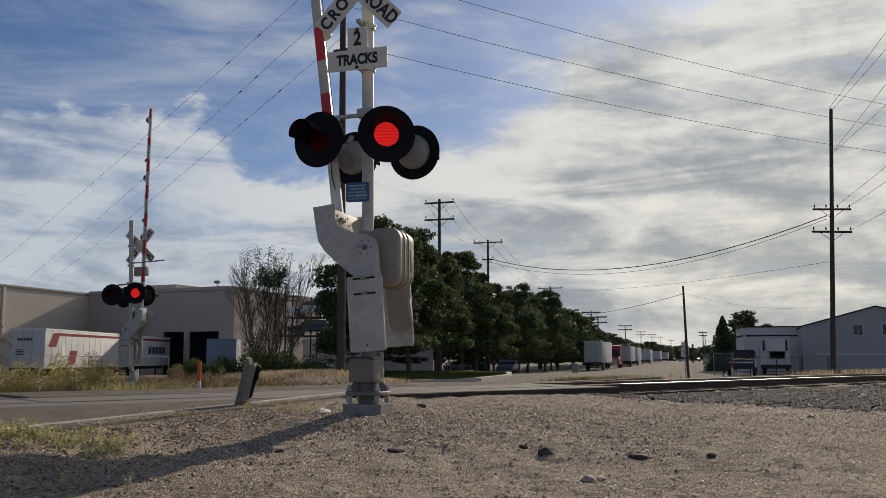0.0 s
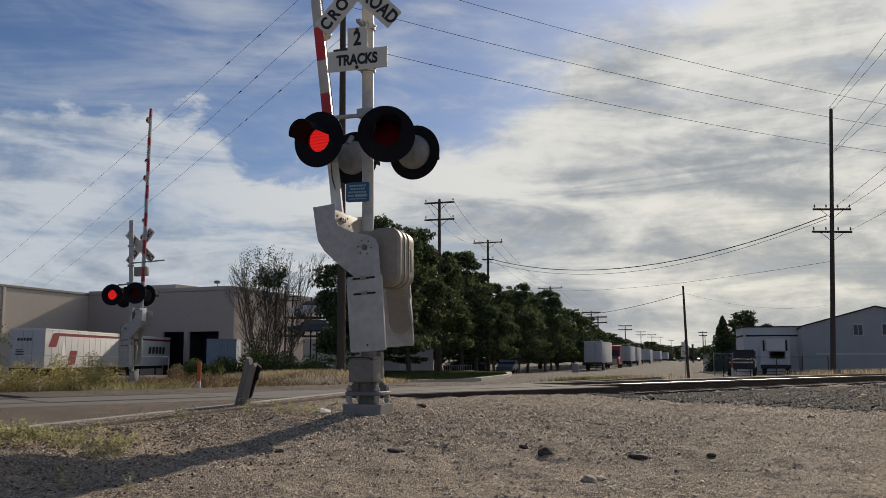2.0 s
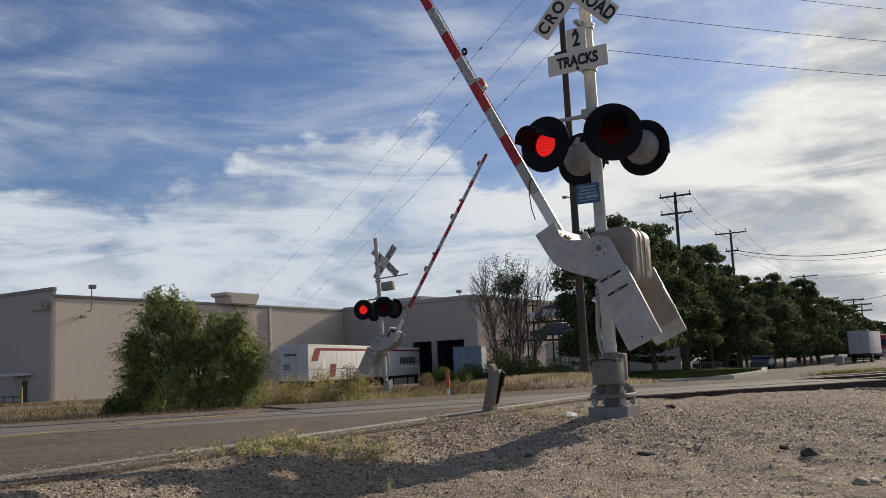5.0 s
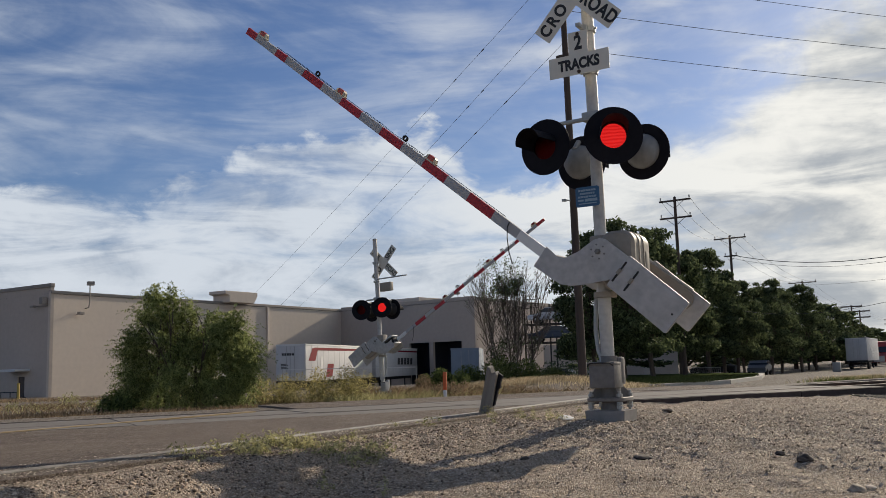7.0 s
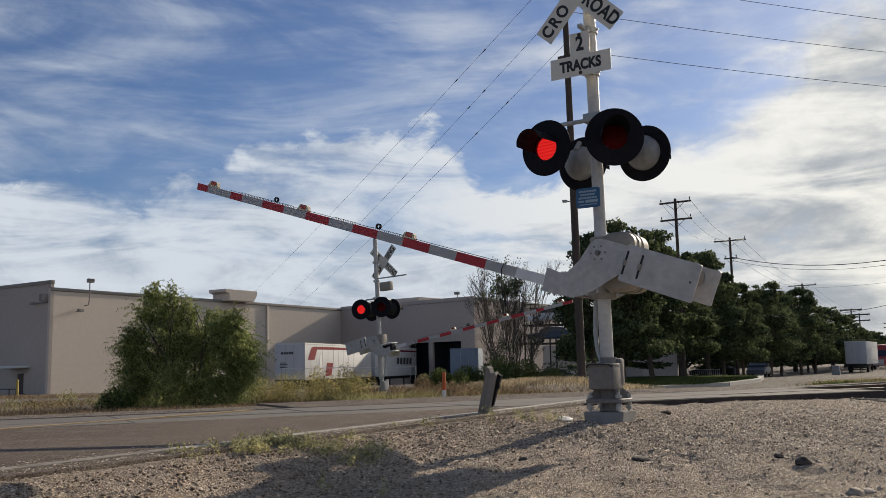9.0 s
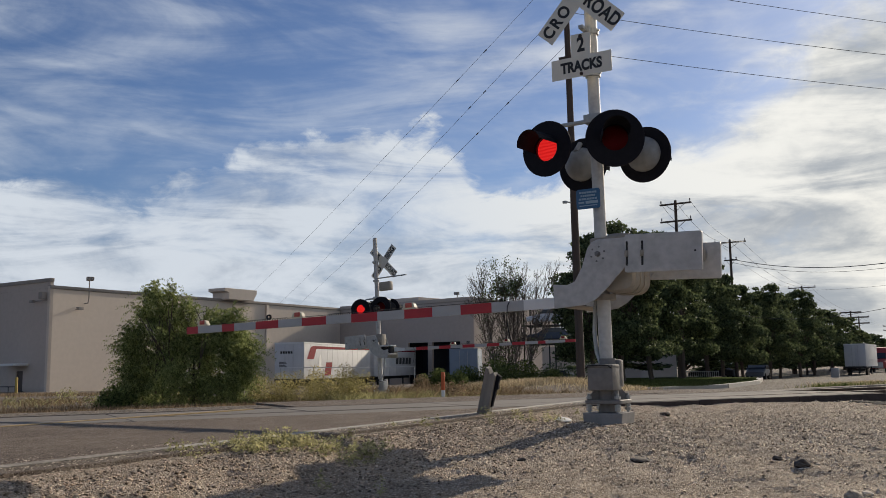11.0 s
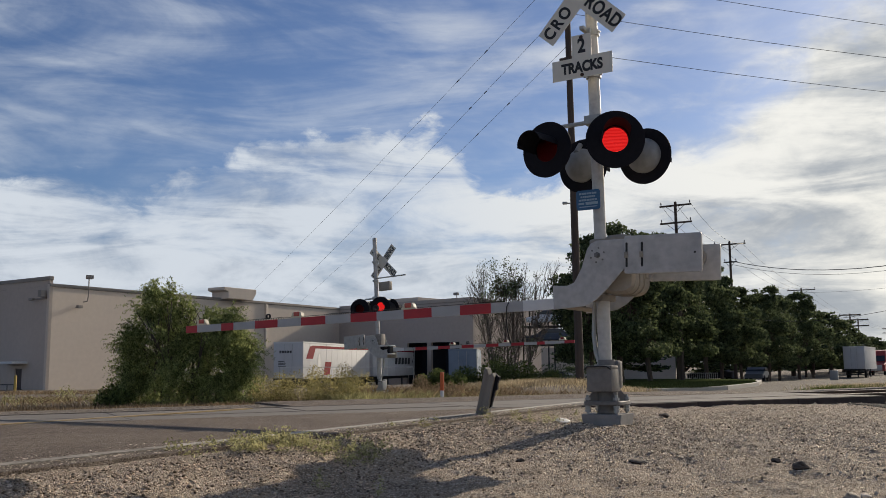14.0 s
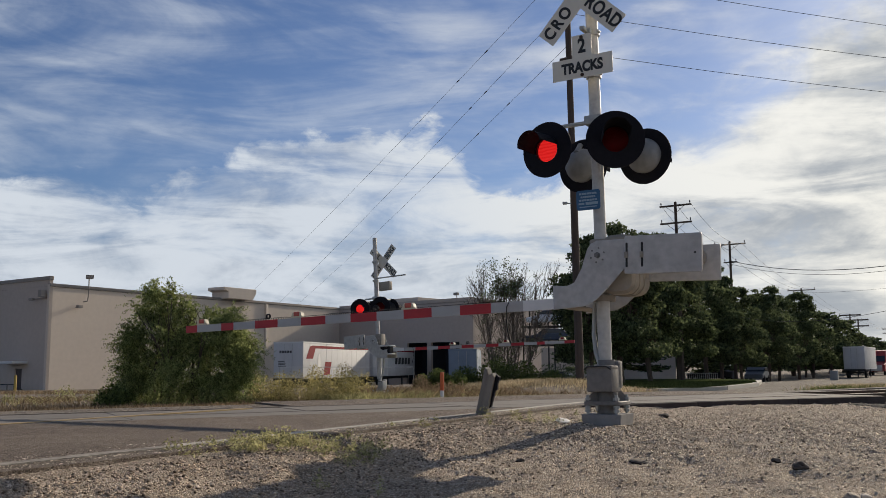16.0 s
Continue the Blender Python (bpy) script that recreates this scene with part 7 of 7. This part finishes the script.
# ---- gravel ----
STONE_V = np.array([(0, 0, 1), (0.9, 0.1, 0.2), (0.3, 0.85, 0.1), (-0.7, 0.6, 0.25), (-0.85, -0.4, 0.1), (0.2, -0.9, 0.2), (0.1, 0.0, -0.7)])
STONE_F = np.array([(0, 1, 2), (0, 2, 3), (0, 3, 4), (0, 4, 5), (0, 5, 1), (6, 2, 1), (6, 3, 2), (6, 4, 3), (6, 5, 4), (6, 1, 5)])


def gravel(name, x, y, size, mat, label, flat=0.6, lift=0.15, base=None, bedded=False):
    """Loose stones as one mesh; the finest are sunk in the ground and, like bedded ones, have no underside."""
    n = len(x)
    sunk = float(np.median(size)) < 0.0062
    if sunk:
        size = np.minimum(size, 0.011)
    elif float(np.median(size)) < 0.0115:
        size = np.minimum(size, 0.017)
    shape, faces = STONE_V.copy(), STONE_F
    if sunk:
        shape[1:6, 2] -= 0.35
        shape[0] = (0.15, 0.1, 0.62)
        shape, faces = shape[:6], STONE_F[:5]
    elif bedded:
        shape[1:6, 2] -= 0.42
        shape, faces = shape[:6], STONE_F[:5]
    k = len(shape)
    a = rng.uniform(0, math.tau, n)
    ca, sa = np.cos(a), np.sin(a)
    s = np.stack([size * rng.uniform(0.7, 1.5, n), size * rng.uniform(0.6, 1.1, n), size * rng.uniform(0.5, 1.1, n) * flat], 1)
    v = shape[None] * (1 + rng.uniform(-0.25, 0.25, (n, k, 1))) * s[:, None, :]
    tilt = rng.normal(0, 0.15 if sunk else 0.35, n)[:, None]
    vx, vz = v[..., 0] * np.cos(tilt) - v[..., 2] * np.sin(tilt), v[..., 0] * np.sin(tilt) + v[..., 2] * np.cos(tilt)
    w = np.stack([vx * ca[:, None] - v[..., 1] * sa[:, None] + np.asarray(x)[:, None], vx * sa[:, None] + v[..., 1] * ca[:, None] + np.asarray(y)[:, None],
                  vz + ((ground_z(x, y) if base is None else base) + s[:, 2] * lift)[:, None]], 2)
    f = (faces[None] + k * np.arange(n)[:, None, None]).reshape(-1, 3)
    return tagged(new(name, from_arrays(name, w.reshape(-1, 3), f, mat)), label, "gravel", kind="stuff")


def open_ground(n, x0, x1, y0, y1, clumpy=0.0):
    """Random places on the open ground on the near side of road and track."""
    out = []
    while sum(len(o) for o in out) < n:
        u = 1 / rng.uniform(1 / y1, 1 / y0, n)      # denser near by
        q = np.stack([rng.uniform(x0, x1, n) * (0.35 + 0.65 * u / y1), u], 1)
        ok = (road_across(q[:, 0], q[:, 1]) < 0.15) & (track_dist(q[:, 0], q[:, 1]) < -0.7)
        if clumpy:
            m = np.sin(q[:, 0] * 1.9 + 0.7) * np.sin(q[:, 1] * 1.3 + q[:, 0]) + np.sin(q[:, 0] * 0.7 - q[:, 1] * 0.9)
            ok &= rng.uniform(-1.6, 1.6, n) < m * clumpy + 0.3
        out.append(q[ok])
    q = np.concatenate(out)[:n]
    return q[:, 0], q[:, 1]


x, y = open_ground(80000, -9, 13, 3.2, 17, 0.5)
h = len(x) // 2
gravel("fine_gravel", x[:h], y[:h], rng.lognormal(math.log(0.0055), 0.45, h), "stone", "fine tan gravel scattered over dirt", 0.75, 0.3)
gravel("fine_gravel", x[h:], y[h:], rng.lognormal(math.log(0.0055), 0.45, len(x) - h), "brown_stone", "fine brown gravel scattered over dirt", 0.75, 0.3)
x, y = open_ground(4500, -9, 13, 3.6, 17, 0.7)
gravel("coarse_gravel", x, y, rng.lognormal(math.log(0.010), 0.4, len(x)), "stone", "coarser pale stones scattered over dirt", bedded=True)
n = 26000
x, y = rng.uniform(-1.2, 9.5, n), rng.uniform(9.5, 17.5, n)
ok = (road_across(x, y) < -0.3) & (track_dist(x, y) < -0.6) & (rng.uniform(-0.6, 1, n) < np.sin(x * 1.1 + y * 0.8) * np.sin(x * 0.6 - y * 1.3) + 0.4)
x, y = x[ok], y[ok]
h = len(x) // 2
gravel("shoulder_gravel", x[:h], y[:h], rng.lognormal(math.log(0.0095), 0.4, h), "stone", "pale loose stones near the ballast", bedded=True)
gravel("shoulder_gravel", x[h:], y[h:], rng.lognormal(math.log(0.0092), 0.4, len(x) - h), "brown_stone", "brown loose stones near the ballast", bedded=True)
# loose stones heaped round the gate foot and along the shoulder of the road
n = 24000
x, y = rng.normal(-0.4, 2.1, n), rng.normal(9.3, 1.5, n)
ok = (road_across(x, y) < -0.25) & (y > 6.2) & (track_dist(x, y) < -0.8)
x, y = x[ok], y[ok]
h = len(x) * 3 // 5
gravel("mound_gravel", x[:h], y[:h], rng.lognormal(math.log(0.0090), 0.42, h), "stone", "loose tan gravel on the mound round the gate foot", 0.75, 0.3, bedded=True)
gravel("mound_gravel", x[h:], y[h:], rng.lognormal(math.log(0.0090), 0.42, len(x) - h), "brown_stone", "brown gravel on the mound round the gate foot", 0.75, 0.3, bedded=True)
n = 9000
s, o = rng.uniform(-11.5, -3.0, n), -0.45 - np.abs(rng.normal(0, 0.75, n))
px, py = ROAD_P.x + ROAD_D.x * s + ROAD_S.x * o, ROAD_P.y + ROAD_D.y * s + ROAD_S.y * o
gravel("shoulder_gravel", px, py, rng.lognormal(math.log(0.0085), 0.45, n), "brown_stone", "brown gravel on the shoulder of the road", 0.75, 0.3)
x, y = open_ground(70, -8, 10, 3.8, 14)
gravel("dark_clods", x, y, rng.lognormal(math.log(0.010), 0.45, len(x)), "rock_dark", "dark clods lying on the gravel")
# gravel fringe along the road edge
n = 11000
s, o = rng.uniform(-14, 0.5, n), -np.abs(rng.normal(0, 0.38, n)) - 0.06
px, py = ROAD_P.x + ROAD_D.x * s + ROAD_S.x * o, ROAD_P.y + ROAD_D.y * s + ROAD_S.y * o
gravel("road_edge_gravel", px, py, rng.lognormal(math.log(0.0065), 0.4, n), "edge_stone", "loose gravel strewn along the road edge", 0.6, 0.3, bedded=True)
# grit that strays over the edge line onto the road
n = 9000
s = rng.uniform(-14, 0.0, n)
o = rng.normal(0, 1, n) * np.where(s < -7.5, 0.22, 0.11) + np.where(s < -7.5, 0.02, -0.09)
o = np.where(o < -0.27, -0.27 - (o + 0.27), o)
px, py = ROAD_P.x + ROAD_D.x * s + ROAD_S.x * o, ROAD_P.y + ROAD_D.y * s + ROAD_S.y * o
half = n * 2 // 3
gravel("road_grit", px[:half], py[:half], rng.lognormal(math.log(0.006), 0.4, half), "stone", "pale grit strewn over the edge line of the road", 0.6, 0.3, 0.40)
gravel("road_grit", px[half:], py[half:], rng.lognormal(math.log(0.006), 0.4, n - half), "edge_stone", "dark grit strewn over the edge line of the road", 0.6, 0.3, 0.40)
# ballast beside the near track
n = 110000
px, py = rng.uniform(1.6, 15.5, n), rng.uniform(12.0, 27, n)
dd = track_dist(px, py)
ok = (py > ballast_edge(px) + rng.normal(0, 0.4, n)) & (dd < -0.13) & (rng.uniform(0, 1, n) < np.clip(1.15 - (py - 12) / 14, 0.12, 1))
px, py = px[ok], py[ok]
n = len(px)
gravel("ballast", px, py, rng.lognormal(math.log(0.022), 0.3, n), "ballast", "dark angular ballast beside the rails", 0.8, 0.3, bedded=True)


def rock(x, y, r, mat, label, squash=0.6):
    bm = bmesh.new()
    bmesh.ops.create_icosphere(bm, subdivisions=3, radius=1.0)
    off = Vector((x * 3.1, y * 1.7, r * 40))
    for v in bm.verts:
        k = 1 + 0.35 * noise.noise(v.co * 1.2 + off) + 0.12 * noise.noise(v.co * 3.5 + off)
        v.co = Vector((v.co.x * k * r * 1.15, v.co.y * k * r, v.co.z * k * r * squash))
    solid("rock", bm, mat, label, "rock", at=pose(x, y, gz(x, y) + r * squash * 0.45, 0, 0, x * 90), group="loose rocks")


rock(0.65, 7.50, 0.035, "rock_dark", "dark rock lying on the gravel")
rock(0.79, 7.16, 0.055, "rock_dark", "dark rock lying on the gravel")
rock(-1.27, 7.21, 0.035, "rock_dark", "dark rock lying on the gravel")
rock(0.94, 5.98, 0.05, "stone", "pale smooth stone on the dirt")
rock(-0.27, 11.69, 0.05, "rock_dark", "dark rock lying on the gravel")
rock(-0.37, 7.31, 0.07, "rock_dark", "dark clod lying on the gravel", 0.3)
rock(1.04, 6.11, 0.03, "stone", "pale smooth stone on the dirt")
rock(0.03, 6.48, 0.016, "stone", "pale smooth stone on the dirt")
rock(1.46, 6.91, 0.07, "rock_dark", "flat dark clod in the dirt", 0.3)
rock(1.99, 6.88, 0.03, "rock_dark", "dark rock lying on the gravel")
rock(4.36, 10.93, 0.04, "rock_dark", "dark rock lying on the gravel")


# ---- what moves ----
def motions():
    for (gate, support, shutters, cable, hang), off, pz, rows in (
            (GATE_A, 0.055, 1.730, [(0, 82.9), (3.1, 82.9), (3.3, 82.6), (3.6, 80.4), (4.0, 75.1), (4.5, 68.1), (4.7, 65.9), (5.5, 56.5), (6.3, 47.0), (7.0, 38.85), (7.5, 33.65), (8.0, 28.5),
                                (8.5, 23.0), (9.0, 17.6), (9.2, 15.5), (9.8, 9.2), (10.3, 3.8), (10.7, 0.0), (11.0, -1.25), (16.0, -1.25)]),
            (GATE_B, -0.047, 1.74, [(0, 89.5), (2.15, 89.5), (2.35, 88.3), (2.5, 86.2), (3.0, 78.1), (3.5, 71.9), (4.0, 66.2), (4.5, 60.4), (4.7, 58.5), (5.5, 49.0), (6.3, 39.6), (7.0, 31.3), (7.5, 26.1),
                                (8.4, 16.2), (9.2, 7.9), (9.6, 3.6), (9.9, 1.6), (10.2, 1.1), (16.0, 1.1)])):
        sign = 1 if off > 0 else -1
        walk(support, [(t, pose(off, 0, pz, 0, sign * a)) for t, a in rows])
        walk(cable, [(t, pose(*hang, 0, -sign * a)) for t, a in rows])
        # the added shutters open and close to imitate the flashing
        for k, pair in enumerate(shutters):
            for sx, half in pair:
                shown = [(0.0, k == 1)]
                t = 0.25
                i = 0
                while t < 16:
                    step = round(t * FPS)
                    shown += [((step - 1) / FPS, shown[-1][1]), (step / FPS, (i % 2 == 0) == (k == 0))]
                    t += 0.595
                    i += 1
                shown.append((16.0, shown[-1][1]))
                walk(half, [(t, pose(sx * 0.152 if on else 0, 0, 0)) for t, on in shown])


motions()
